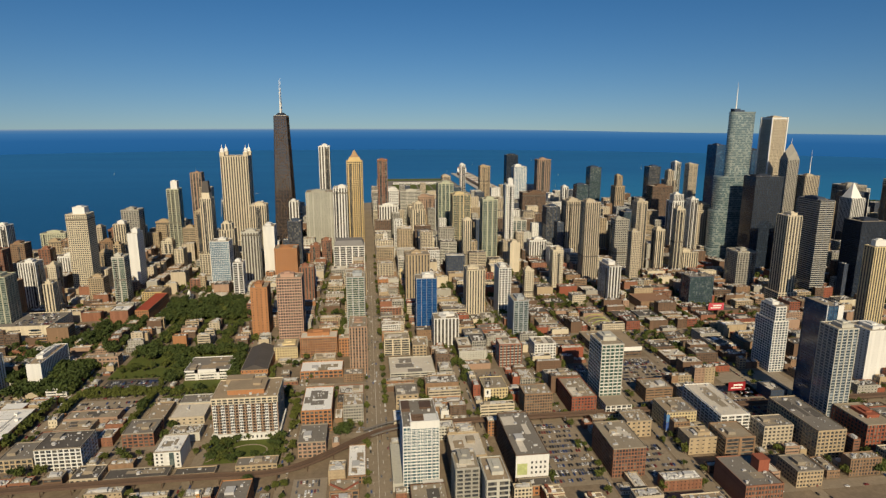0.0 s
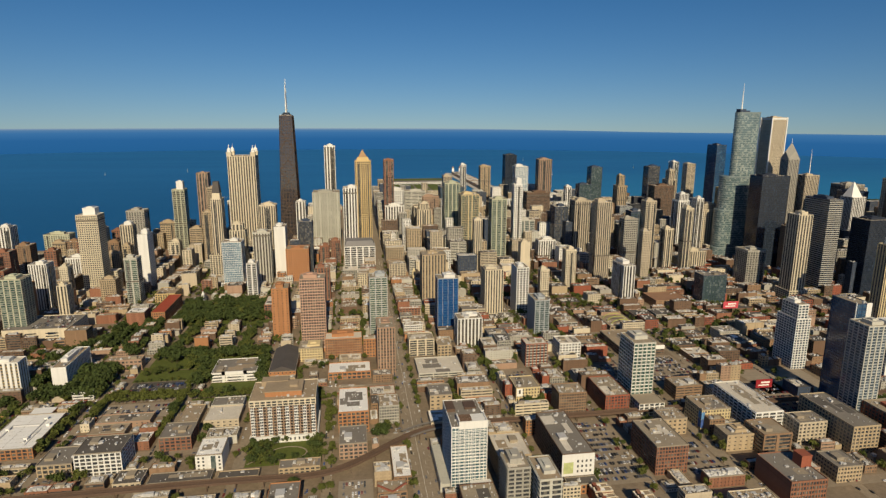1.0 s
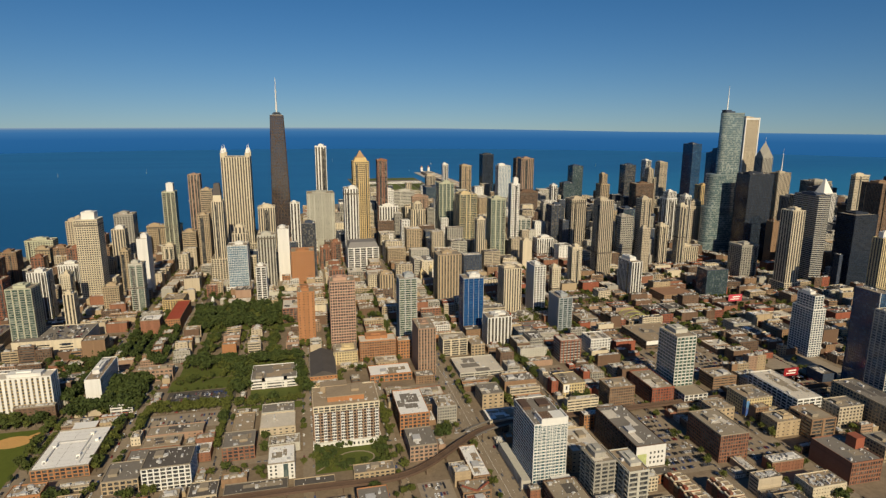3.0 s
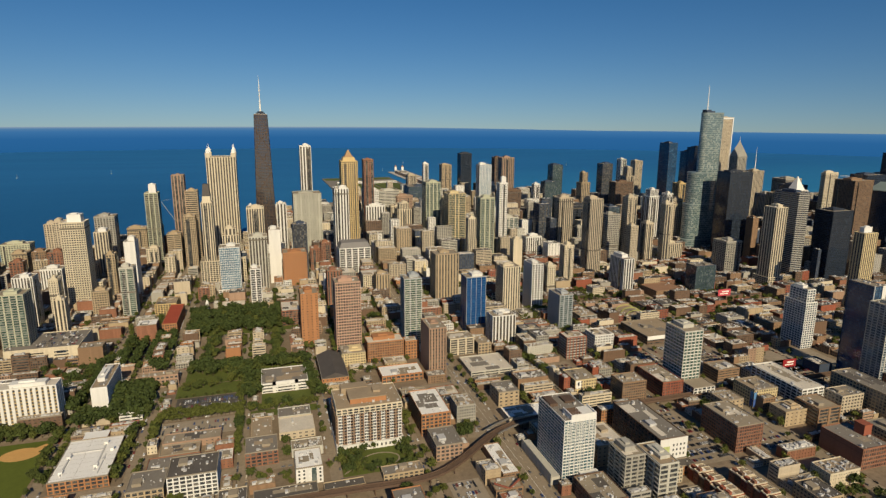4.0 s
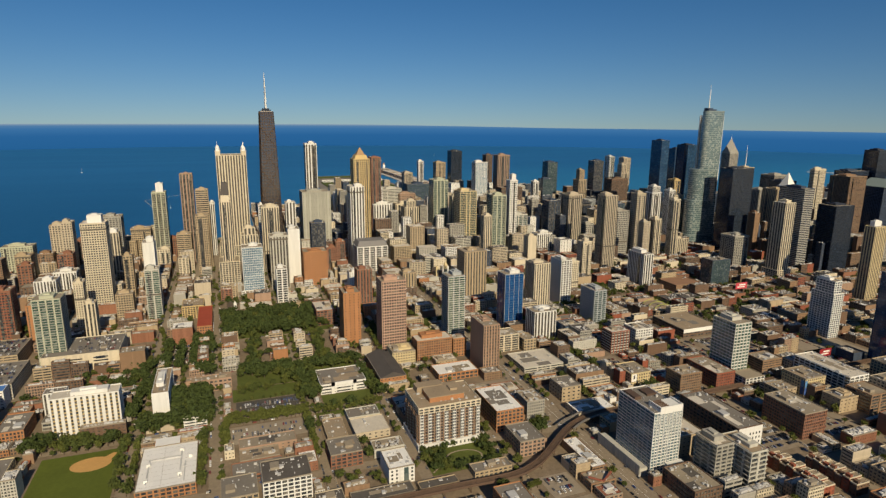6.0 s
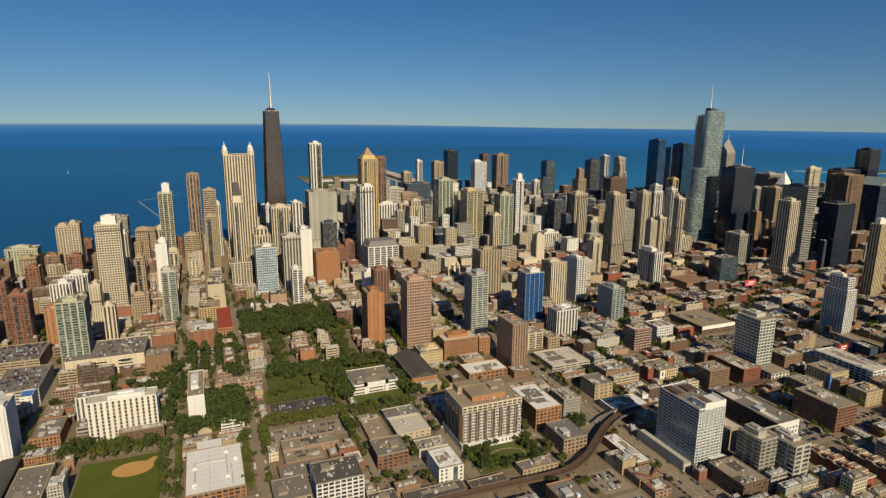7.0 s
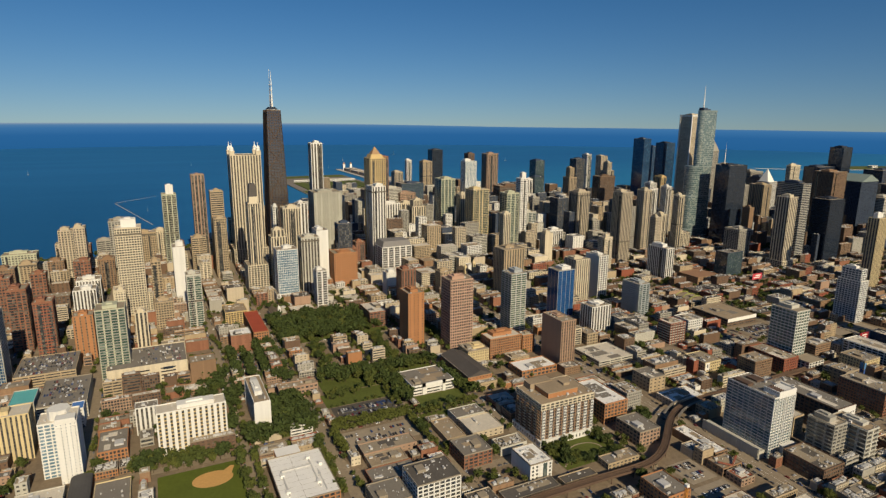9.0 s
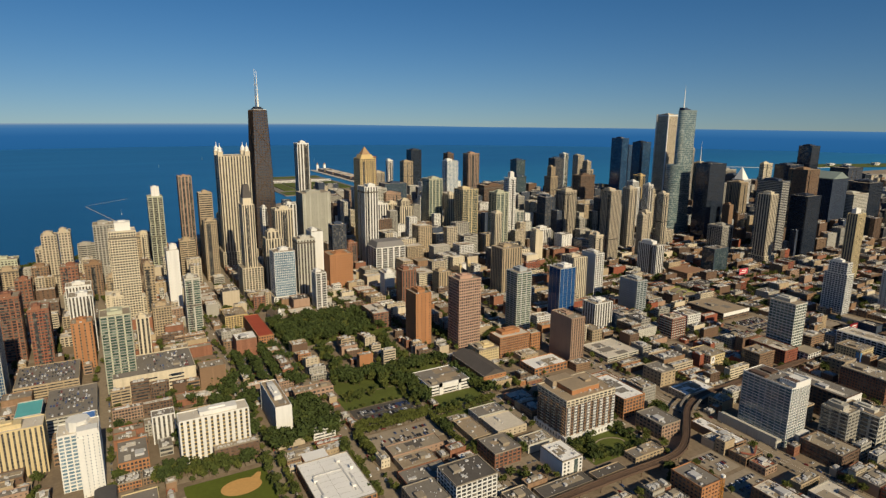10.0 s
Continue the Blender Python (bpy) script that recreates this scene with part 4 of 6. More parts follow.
def bay_block():
    """Tan brick apartment block: white base and top floor, stacked bays, orange penthouse."""
    om = wall_paint("orange")
    th = thing("apartment_block", -83.5, 394, 0, "tan brick apartment block with white base and bays", "apartment block")
    TAKEN.append((-107, -60, 377, 412))
    STYLES["bays"] = (0.28, 2.3, 0.30, 0.30, 0.34)
    facade(th, 43, 30, 4.6, 25.6, "bays", wall_paint("pink"), G_BLACK, floor=2.1, slabs=wall_paint("cream"))
    facade(th, 45, 34, 0, 4.6, "solid", wall_paint("white"), G_DARK, tag="base_", floor=4.6)
    facade(th, 43.4, 30.4, 25.6, 29.4, "frame", wall_paint("cream"), G_DARK, tag="top_", floor=1.9)
    flat_roof(th, 43.4, 30.4, 29.4, wall_paint("cream"), ROOFS[3], random.Random(8), units=10)
    frames, panes, rails = Boxes(), Boxes(), Boxes()
    for i in range(8):
        x = -19.6 + 5.6 * i
        panes.add(x - 1.05, x + 1.05, -15.75, -15.0, 5.2, 25.4)
        for k in range(10):
            z = 5.0 + 2.1 * k
            frames.add(x - 1.15, x + 1.15, -15.9, -15.1, z, z + 0.72)
        for q in (-1.15, -0.12, 0.92):
            frames.add(x + q, x + q + 0.23, -15.88, -15.1, 5.0, 25.5)
    for i in range(7):
        x = -16.8 + 5.6 * i
        for k in range(10):
            z = 5.0 + 2.1 * k
            rails.add(x - 1.3, x + 1.3, -15.85, -15.75, z + 0.15, z + 0.75)
            rails.add(x - 1.35, x + 1.35, -15.8, -14.9, z, z + 0.16)
    for k in range(10):
        z = 5.0 + 2.1 * k
        for i in range(5):
            y = -12 + 6 * i
            rails.add(-22.2, -21.3, y - 1.2, y + 1.2, z, z + 0.6)
    tagged(part("bay_glazing", panes, G_BLACK, th), kind="stuff")
    tagged(part("bay_frame", frames, wall_paint("white"), th), kind="stuff")
    tagged(part("balcony_rail", rails, wall_paint("brown"), th), kind="stuff")
    b = Boxes()
    b.add(-12, 12, -9, 8, 29.4, 33.0)
    part("penthouse", b, om, th, "orange brick penthouse storey")
    b = Boxes()
    b.add(-12.6, 12.6, -9.6, 8.6, 33.0, 33.5)
    b.add(-16, 2, 6, 14, 29.4, 34.0)
    b.add(4, 9, -4, 2, 33.5, 35.0)
    part("penthouse_roof", b, ROOFS[3], th)


bay_block()

# ---------------------------------------------------------------- buildings that can be told apart in the low city
low_rise("cream apartment slab with dark strips behind trees", -341, -327, 506, 516, 19, "white", 4, "slots", name="apartment_slab")
low_rise("narrow white apartment slab with tan roof", -269, -258, 477, 522, 21, "white", 3, "slots", blank="w", penthouse=3, name="apartment_slab")
low_rise("low works building with pale roof", -361.5, -343, 400, 447, 5.5, "yellow", 4, "frame", units=5)
works = low_rise("low works hall with dark curved roof", -374, -363, 400, 458, 6, "umber", 2, "solid", units=0)
bm_ = bmesh.new()
arc = [(-5.6 * math.cos(a * math.pi / 8), 1.7 * math.sin(a * math.pi / 8)) for a in range(9)]
ends = [[bm_.verts.new((x, y, 6.4 + z)) for x, z in arc] for y in (-28.9, 28.9)]
for i in range(8):
    bm_.faces.new((ends[0][i], ends[0][i + 1], ends[1][i + 1], ends[1][i]))
bm_.faces.new(ends[0][::-1]), bm_.faces.new(ends[1]), bm_.faces.new((ends[0][0], ends[1][0], ends[1][8], ends[0][8]))
part("curved_roof", bm_, surface("dark roofing felt", (0.085, 0.08, 0.075), 0.7, 0.25, 0.1, 1.0), works, "dark curved felt roof")
low_rise("low grey works building with flat roof", -400, -376, 405, 452, 6, "palegrey", 1, "solid", units=8)
school = low_rise("broad orange brick school with white membrane roof", -270, -238, 380, 428, 7, "orange", 0, "frame", units=1, roof_mat=WHITE_ROOF, name="school")
low_rise("salmon brick apartment house among trees", -246, -216, 515, 525, 9.3, "pink", 3, "punched")
office = low_rise("white modern office block with dark flat roof", -152, -116, 480, 510, 7.6, "white", 4, "ribbon")
low_rise("white loft block with large windows and black roof", -203, -176, 354, 376, 14.5, "white", 2, "frame", units=6)
low_rise("long red brick workshop with grey roof", -162, -142, 377, 397, 9.2, "brick", 4, "frame")
low_rise("tan low storage building with tan roof", -159, -145, 406, 433, 4, "tan", 3, "solid")
low_rise("white and grey flat-roofed workshop", -141, -117, 404, 426, 5, "beige", 1, "solid", units=2)
low_rise("grey low workshop with pale roof", -141, -118, 428, 442, 4.5, "palegrey", 4, "solid")
cube = low_rise("plain white cube-shaped apartment building", -133, -117, 349, 370, 10.8, "white", 1, "solid", units=5, blank="wens", roof_mat=WHITE_ROOF)
for x in (-6, -3.2, 6.2):
    for z in (1.4, 3.9, 6.4, 8.7):
        b_x = Boxes()
        b_x.add(x - 0.55, x + 0.55, -10.66, -10.4, z, z + 1.2)
        part("window", b_x, G_DARK, cube)
b_x = Boxes()
b_x.add(1.2, 4.0, -10.66, -10.4, 0.6, 10.4)
part("stair_glazing", b_x, G_TEAL, cube, "tall grey stair glazing")
low_rise("red brick loft building with white roof", -48, -27, 383, 421, 15.2, "orange", 1, "grid", units=7, roof_mat=WHITE_ROOF)
low_rise("brown brick corner building with grey roof", -47, -29, 350, 373, 10.5, "pink", 4, "punched")
low_rise("pale low park pavilion building", -83, -58, 338.5, 348.5, 4, "tan", 4, "punched")
low_rise("brown brick flats beside the railway", -84, -67, 291, 312, 12, "orange", 4, "punched")
hall = low_rise("orange brick hall with dark gabled roof", -106, -84, 475, 526, 8.5, "orange", 2, "solid", units=0, name="church_hall")
bm_ = bmesh.new()
q_ = [bm_.verts.new(v) for v in ((-11, -25.6, 8.9), (11, -25.6, 8.9), (11, 25.6, 8.9), (-11, 25.6, 8.9), (0, -25.6, 13.2), (0, 25.6, 13.2))]
for f_ in ((0, 1, 4), (3, 5, 2), (0, 4, 5, 3), (1, 2, 5, 4), (0, 3, 2, 1)):
    bm_.faces.new([q_[i] for i in f_])
part("gabled_roof", bm_, surface("dark shingle roof", (0.085, 0.075, 0.068), 0.9, 0.25, 0.1, 1.2), hall, "dark shingled gable roof")
low_rise("yellow brick apartment building", -85, -64, 514, 533, 12, "yellow", 0, "punched", penthouse=1.5)
low_rise("orange-red brick hotel with dense windows", -62, -29, 516, 533, 18.5, "orange", 1, "grid", penthouse=3)
low_rise("orange brick block with white roof edge", -28, -15, 516, 527, 16.7, "orange", 1, "punched")
low_rise("orange brick store with white roof", -58, -23, 471, 492, 6, "orange", 1, "frame", roof_mat=WHITE_ROOF)
low_rise("small brick building by the avenue", -22, -6, 461, 473, 6, "brown", 4, "punched")
low_rise("white stone bank building with dark openings", 13, 36, 512, 530, 15.5, "cream", 0, "deep")
low_rise("peach brick flats", 38, 51, 506, 523, 11, "tan", 3, "punched")
low_rise("low pale garage with gravel roof", 16, 54, 463, 497, 4.2, "palegrey", 1, "ribbon", units=6)
low_rise("tan brick warehouse with plain walls", 18, 35, 407, 426, 11.6, "tan", 4, "solid", units=2)
low_rise("tan brick block with pale roof", 47, 68, 316, 343, 14, "tan", 1, "solid", units=5)
low_rise("grey concrete apartment block with balconies", 44, 57, 283, 300, 27, "grey", 0, "balcony", penthouse=3)
low_rise("grey apartment block with balconies and green frames", 58.5, 71, 272, 295, 26, "palegrey", 3, "balcony", penthouse=2)
low_rise("dark brick loft with pale roof", 20, 40, 272, 298, 10, "umber", 0, "grid", units=8)
low_rise("red brick loft building with large windows", 142, 163, 305, 338, 18.6, "brick", 0, "grid", units=6)
mural = low_rise("white fronted warehouse with dark brick side", 82, 102, 303, 355, 20, "umber", 4, "punched", units=6)
low_rise("low orange brick shop front", 83, 102, 294, 302, 6, "orange", 2, "punched", units=1)
poster_block = low_rise("yellow brick block with poster on its wall", 85, 104, 412, 434, 10.2, "yellow", 0, "punched")
low_rise("brown brick loft building with many windows", 109, 130, 384, 401, 17.5, "brown", 0, "grid", units=7)
low_rise("deep red brick block with roof plant", 144, 163, 383, 417, 13.7, "red", 0, "punched", units=9)
low_rise("white podium block below an apartment tower", 167, 187, 376, 391, 9.5, "white", 0, "frame", units=0)
low_rise("yellow stucco courtyard building", 170, 188, 348, 362, 11.7, "tan", 3, "solid", units=5)
low_rise("brown brick low office block", 207, 229, 396, 414, 10.6, "brown", 0, "ribbon", units=6)
mural_flats = low_rise("tan brick flats with bright murals", 200, 222, 351, 372, 14.8, "yellow", 3, "punched", units=5)
low_rise("yellow stone corner building", 201, 221, 323, 338, 11, "tan", 0, "solid", penthouse=2)
low_rise("long white balconied apartment block", 232, 253, 339, 388, 16.6, "white", 1, "balcony", units=7)
low_rise("rust-brown framed block with big arch", 220, 240, 314, 334, 15, "brown", 3, "deep", units=2)
stair_block = low_rise("dark red-brown brick warehouse with rooftop stair tower", 202, 225, 267, 297, 14, "brick", 4, "grid", units=5, blank="n")
b_x = Boxes()
b_x.add(4.5, 11, -2, 5, 14, 21)
b_x.add(4.3, 11.2, -2.2, 5.2, 21, 21.5)
part("stair_tower", b_x, wall_paint("red"), stair_block, "red brick stair tower")


def terrace(x0, x1, y0, n, pitch):
    """A row of narrow brick town houses with white roofs, party walls and front gables, side by side."""
    for i in range(n):
        rng = random.Random(i * 7 + int(x0))
        wall = rng.choice(("brick", "red", "umber", "brick"))
        y, h = y0 + pitch * i, 7.4 + rng.choice((0, 0.5, 1.1))
        TAKEN.append((x0 - 0.5, x1 + 0.5, y - 0.2, y + pitch))
        th = thing("town_house", (x0 + x1) / 2, y + pitch / 2, 0, "narrow red brick town house with white flat roof", "house", "town houses in a row")
        w, d = x1 - x0, pitch - 0.15
        facade(th, w, d, 0, h, "solid", wall_paint(wall), G_DARK, floor=2.4, blank="")
        flat_roof(th, w, d, h, wall_paint(wall), WHITE_ROOF if rng.random() < 0.75 else ROOFS[1], rng, units=0, coping=wall_paint("cream"))
        b = Boxes()
        b.add(-w / 2 + 1.5, -w / 2 + 3.5, -d / 2 + 0.8, d / 2 - 0.8, h, h + 2.0)
        part("roof_hut", b, wall_paint(wall), th)
        b = Boxes()
        b.add(w / 2 - 4.2, w / 2 - 1, -d / 2 + 0.5, d / 2 - 0.5, h + 0.16, h + 0.4)
        part("roof_deck", b, ROOFS[3], th, "tan timber roof deck")


terrace(94, 105, 254, 8, 4.7)
terrace(115.5, 126, 249, 7, 4.7)
low_rise("pale stone flats with dark flank", 253, 274, 324, 339, 15.2, "beige", 4, "punched")
low_rise("long grey-tan loft warehouse", 277, 297, 307, 355, 19.7, "tan", 4, "grid", units=5)
low_rise("long red brick warehouse with roof huts", 317, 338, 313, 343, 18, "red", 0, "grid", penthouse=2)
low_rise("brown brick corner block", 245, 262, 282, 300, 10, "tan", 4, "punched")
garage = low_rise("cream parking podium with slotted openings", -362, -304, 588, 632, 16, "cream", 4, "solid", units=7, name="parking_garage", blank="we")
low_rise("orange and white gridded brick flats", -362, -345, 474, 502, 9.5, "orange", 4, "grid", units=3)
low_rise("navy-blue low block with flat roof", 303, 317, 386, 403, 8, "slate", 2, "solid", units=2)
low_rise("library with long red tiled roof", -245, -231, 636, 702, 13, "orange", 0, "punched", units=0, roof_mat=surface("red tiles", (0.36, 0.07, 0.035), 0.85, 0.2, 0.1, 1.0), name="library")
low_rise("blank red brick auditorium with white roof", -266, -248, 627, 645, 16.5, "brick", 1, "solid", blank="wns", units=2, roof_mat=WHITE_ROOF)
low_rise("yellow scaffolded building", -262, -240, 706, 735, 13, "gold", 3, "frame", units=5)
low_rise("red brick and white flats by the park", -131, -112, 638, 672, 15.6, "brick", 1, "frame", units=5)
low_rise("cream and dark ribbed block", 60, 84, 527, 545, 28, "white", 0, "vertical", penthouse=2)
low_rise("grey glass-sided office block", 87, 106, 515, 533, 15, "slate", 4, "curtain", glazing=G_PALE)
low_rise("white rendered block", 145, 165, 484, 503, 15.4, "white", 1, "punched", units=3)
low_rise("red and white apartment block with balconies", 111, 131, 475, 491, 20, "red", 1, "frame", units=4, slabs="palegrey")
deck_hall = low_rise("broad parking hall with tan roof and white fascia", 203, 246, 485, 531, 8, "umber", 3, "ribbon", units=2)
low_rise("broad brown block with reddish flat roof", 306, 347, 613, 646, 9, "brown", 0, "solid", units=1, roof_mat=surface("russet roof", (0.30, 0.17, 0.10), 0.95, 0.2, 0.08, 0.7))
low_rise("green glass office block", 367, 397, 620, 640, 34, "slate", 4, "curtain", glazing=G_TEAL)
low_rise("white low hotel wing", -30, -8, 735, 760, 22, "cream", 1, "punched")
low_rise("teal-roofed pool pavilion", -420, -404.5, 558, 583, 14, "palegrey", 0, "solid", units=0, roof_mat=surface("teal roof", (0.12, 0.42, 0.42), 0.6, 0.15, 0.1, 0.8))
low_rise("pale concrete parking deck", -403, -372, 551, 600, 12, "palegrey", 4, "ribbon", units=0, name="parking_garage")
low_rise("tan parking deck with parked cars", -426, -384, 612, 655, 13, "tan", 4, "ribbon", units=0, name="parking_garage")

b_x = Boxes()
for k in range(4):
    for x0_, x1_ in ((-9, 1), (9, 20)):
        b_x.add(x0_, x1_, -22.1, -21.8, 3.2 + 2.9 * k, 4.1 + 2.9 * k)
b_x.add(11, 18, -22.12, -21.8, 11.2, 13.2)
tagged(part("slot_opening", b_x, G_BLACK, garage), kind="stuff")
# a mural panel on the white front, and bright posters
b_x = Boxes()
b_x.add(-9.9, 9.9, -26.25, -25.9, 6.5, 20.4)
part("white_front", b_x, wall_paint("white"), mural, "white painted front wall")
b_x = Boxes()
b_x.add(-9, -3, -26.33, -26.2, 8.2, 15.4)
part("mural_panel", b_x, surface("lime mural", (0.47, 0.51, 0.22), 0.7, 0.4, 0.25, 0.9), mural, "lime green painted mural panel")

b_x = Boxes()
for x in (-0.8, 1.8, 4.4, 7.0):
    for z in (8.6, 11.8, 15.0):
        b_x.add(x, x + 1.1, -26.3, -26.2, z, z + 1.5)
tagged(part("front_window", b_x, G_DARK, mural), kind="stuff")


def billboard(x0, x1, y, z0, z1, color, label):
    """A street poster hoarding on posts."""
    th = thing("billboard", (x0 + x1) / 2, y, 0, label, "billboard")
    w = (x1 - x0) / 2
    b = Boxes()
    b.add(-w, w, 0, 0.4, z0, z1)
    part("panel", b, surface("poster " + str(color), color, 0.5, 0.2, 0.1, 0.5), th)
    b = Boxes()
    b.add(-w * 0.7, w * 0.6, -0.06, 0, z0 + (z1 - z0) * 0.25, z0 + (z1 - z0) * 0.4)
    b.add(-w * 0.4, w * 0.7, -0.06, 0, z0 + (z1 - z0) * 0.55, z0 + (z1 - z0) * 0.75)
    part("lettering_bars", b, PAINT_W, th, "white bars of unreadable lettering")
    for s in (-0.6, 0.6):
        part("post", rod(0.25, 0.25, 0, z0 + 0.1, w * s, 0.2), STEEL, th)


billboard(275, 289, 397, 5, 12, (0.30, 0.025, 0.03), "red advertising hoarding on steel posts")
billboard(250, 259, 398, 4, 10, (0.10, 0.22, 0.50), "blue advertising hoarding on steel posts")
billboard(369, 387, 582, 7, 15, (0.55, 0.08, 0.10), "bright red advertising hoarding above roofs")

# ---------------------------------------------------------------- elevated railway, N-S then swerving over the avenue
TRACK = [(-520, 326), (-400, 327), (-300, 328), (-200, 329), (-130, 330), (-90, 329.5), (-66, 328), (-53, 328.5), (-44, 333), (-29, 344), (-15.5, 355.5), (-3.6, 365.6), (10, 373), (30, 376.5), (80, 377), (160, 377), (260, 377),
         (380, 377), (520, 377)]


def smooth_path(pts, step=4.0):
    out_ = []
    for a, b in zip(pts, pts[1:]):
        n = max(1, int(math.dist(a, b) / step))
        out_ += [(a[0] + (b[0] - a[0]) * k / n, a[1] + (b[1] - a[1]) * k / n) for k in range(n)]
    out_.append(pts[-1])
    for _ in range(12):
        out_ = [out_[0]] + [((p[0] + 2 * q[0] + r[0]) / 4, (p[1] + 2 * q[1] + r[1]) / 4) for p, q, r in zip(out_, out_[1:], out_[2:])] + [out_[-1]]
    return out_


def strip(path, off0, off1, z0, z1):
    """A bar of given cross-section swept along a plan path."""
    vs_, fs_ = [], []
    for i, p in enumerate(path):
        a, b = path[max(0, i - 1)], path[min(len(path) - 1, i + 1)]
        t = Vector((b[0] - a[0], b[1] - a[1])).normalized()
        n = (-t.y, t.x)
        for o, z in ((off0, z0), (off1, z0), (off1, z1), (off0, z1)):
            vs_.append((p[0] + n[0] * o, p[1] + n[1] * o, z))
    for i in range(len(path) - 1):
        for k in range(4):
            fs_.append((4 * i + k, 4 * i + (k + 1) % 4, 4 * i + 4 + (k + 1) % 4, 4 * i + 4 + k))
    fs_ += [(3, 2, 1, 0), tuple(4 * len(path) - 4 + k for k in range(4))]
    return poly("strip", vs_, fs_)


rail_path = smooth_path(TRACK)
viaduct = thing("railway_viaduct", 0, 0, 0, "weathered steel elevated railway curving over the avenue", "railway viaduct")
part("deck", strip(rail_path, -2.3, 2.3, 4.2, 4.8), STEEL, viaduct)
for o in (-2.4, 2.15):
    part("girder", strip(rail_path, o, o + 0.3, 3.9, 5.5), STEEL, viaduct)
TIES = surface("railway ballast and ties", (0.135, 0.088, 0.058), 0.95, 0.35, 0.2, 1.5)
for o in (-1.9, 0.4):
    bed = part("track_bed", strip(rail_path, o, o + 1.5, 4.8, 4.95), TIES, viaduct)
    for q in (0.3, 1.1):
        part("rail", strip(rail_path, o + q, o + q + 0.1, 4.95, 5.1), STEEL, bed)
for i in range(3, len(rail_path) - 3, 4):
    x, y = rail_path[i]
    a, b = rail_path[i - 1], rail_path[i + 1]
    t = Vector((b[0] - a[0], b[1] - a[1])).normalized()
    for o in (-1.9, 1.9):
        part("column", rod(0.28, 0.28, 0, 4.3, x - t.y * o, y + t.x * o, 6), STEEL, viaduct)
for a, b in zip(rail_path, rail_path[1:]):
    TAKEN.append((min(a[0], b[0]) - 3.6, max(a[0], b[0]) + 3.6, min(a[1], b[1]) - 3.6, max(a[1], b[1]) + 3.6))


TREE_KEEP_OFF = list(TAKEN)


# ---------------------------------------------------------------- parks, fields, car parks
def patch(name, x0, x1, y0, y1, material, label, category, z=0.16, keep=True):
    b = Boxes()
    b.add(x0, x1, y0, y1, -0.2, z)
    if keep:
        TAKEN.append((x0, x1, y0, y1))
    return tagged(part(name, b, material), label, category, kind="structure")


patch("park_lawn", -222, -115, 626, 700, LAWN, "shaded green park lawn below trees", "park")
patch("ball_field", -330, -284, 340, 448, MOWN, "mown green ball field", "sports field")
patch("lawn", -212, -113, 512, 541, LAWN, "green lawn between trees", "lawn")
patch("parking_lot", -221, -168, 427, 450, PAVING, "worn car park behind a hedge of trees", "car park")
patch("lawn", -160, -112, 442, 452, LAWN, "green verge beside the street", "lawn")
patch("lawn", -105, -58, 350, 377, LAWN, "small green square with curved paths", "lawn")
patch("lawn", -276, -254, 462, 476, LAWN, "green corner below trees", "lawn", keep=False)
patch("lawn", -258, -232, 462, 514, LAWN, "green yard below trees", "lawn", keep=False)
patch("lawn", -152, -113, 461, 479, LAWN, "lawn before an office block", "lawn")
patch("lawn", -216, -163, 489, 511, LAWN, "green lawn beside the car park", "lawn")
patch("parking_lot", -214, -163, 463, 488, surface("dark new asphalt", (0.095, 0.085, 0.07), 0.95, 0.3, 0.05, 0.5), "asphalt car park with planted edges", "car park")
patch("parking_lot", 104, 141, 300, 372, ASPHALT, "asphalt car park with parked cars", "car park")
patch("parking_lot", 164, 190, 300, 344, ASPHALT, "asphalt car park with parked cars", "car park")
patch("parking_lot", -52, -26, 286, 303, PAVING, "pale concrete car park", "car park")
patch("parking_lot", -47, -27, 306, 327, PAVING, "pale concrete car park beside the railway", "car park")
patch("parking_lot", -52, -29.5, 337, 349, YARD, "bare sandy plot beside the railway", "plot")
patch("parking_lot", 84, 110, 440, 472, ASPHALT, "worn earth car park", "car park")
patch("parking_lot", 168, 192, 420, 470, ASPHALT, "asphalt car park", "car park")
patch("parking_lot", 262, 305, 360, 420, ASPHALT, "asphalt car park with parked cars", "car park")
patch("plaza", 286, 345, 395, 440, PAVING, "paved plaza", "plaza")
patch("parking_lot", 205, 250, 425, 482, ASPHALT, "asphalt car park with parked cars", "car park")
# bare infield of the ball field, and curved paths of the square
bm_ = bmesh.new()
fan = [(-300.5 + 11.5 * math.cos(a), 433 + 8.2 * math.sin(a)) for a in np.linspace(0.95, 0.32 + math.tau, 26)] + [(-287.2, 442.6), (-289.3, 443.6)]
bm_.faces.new([bm_.verts.new((x, y, 0.21)) for x, y in reversed(fan)])
tagged(part("infield", bm_, CLAY), "bare sandy infield of the ball field", "infield", kind="structure")
tagged(part("park_path", strip(smooth_path([(-104, 353), (-97, 357), (-92.5, 363)]), -0.5, 0.5, 0.1, 0.215), PAVING), "pale curved path across the small square", "path", kind="structure")
ring = [(-80 + 12 * math.cos(a / 24 * math.tau), 363 + 8 * math.sin(a / 24 * math.tau)) for a in range(25)]
tagged(part("park_path", strip(ring, -0.5, 0.5, 0.1, 0.22), PAVING), "pale curved path round a small lawn", "path", kind="structure")

patch("parking_lot", -266, -247, 566, 628, ASPHALT, "long asphalt car park between rows of trees", "car park")
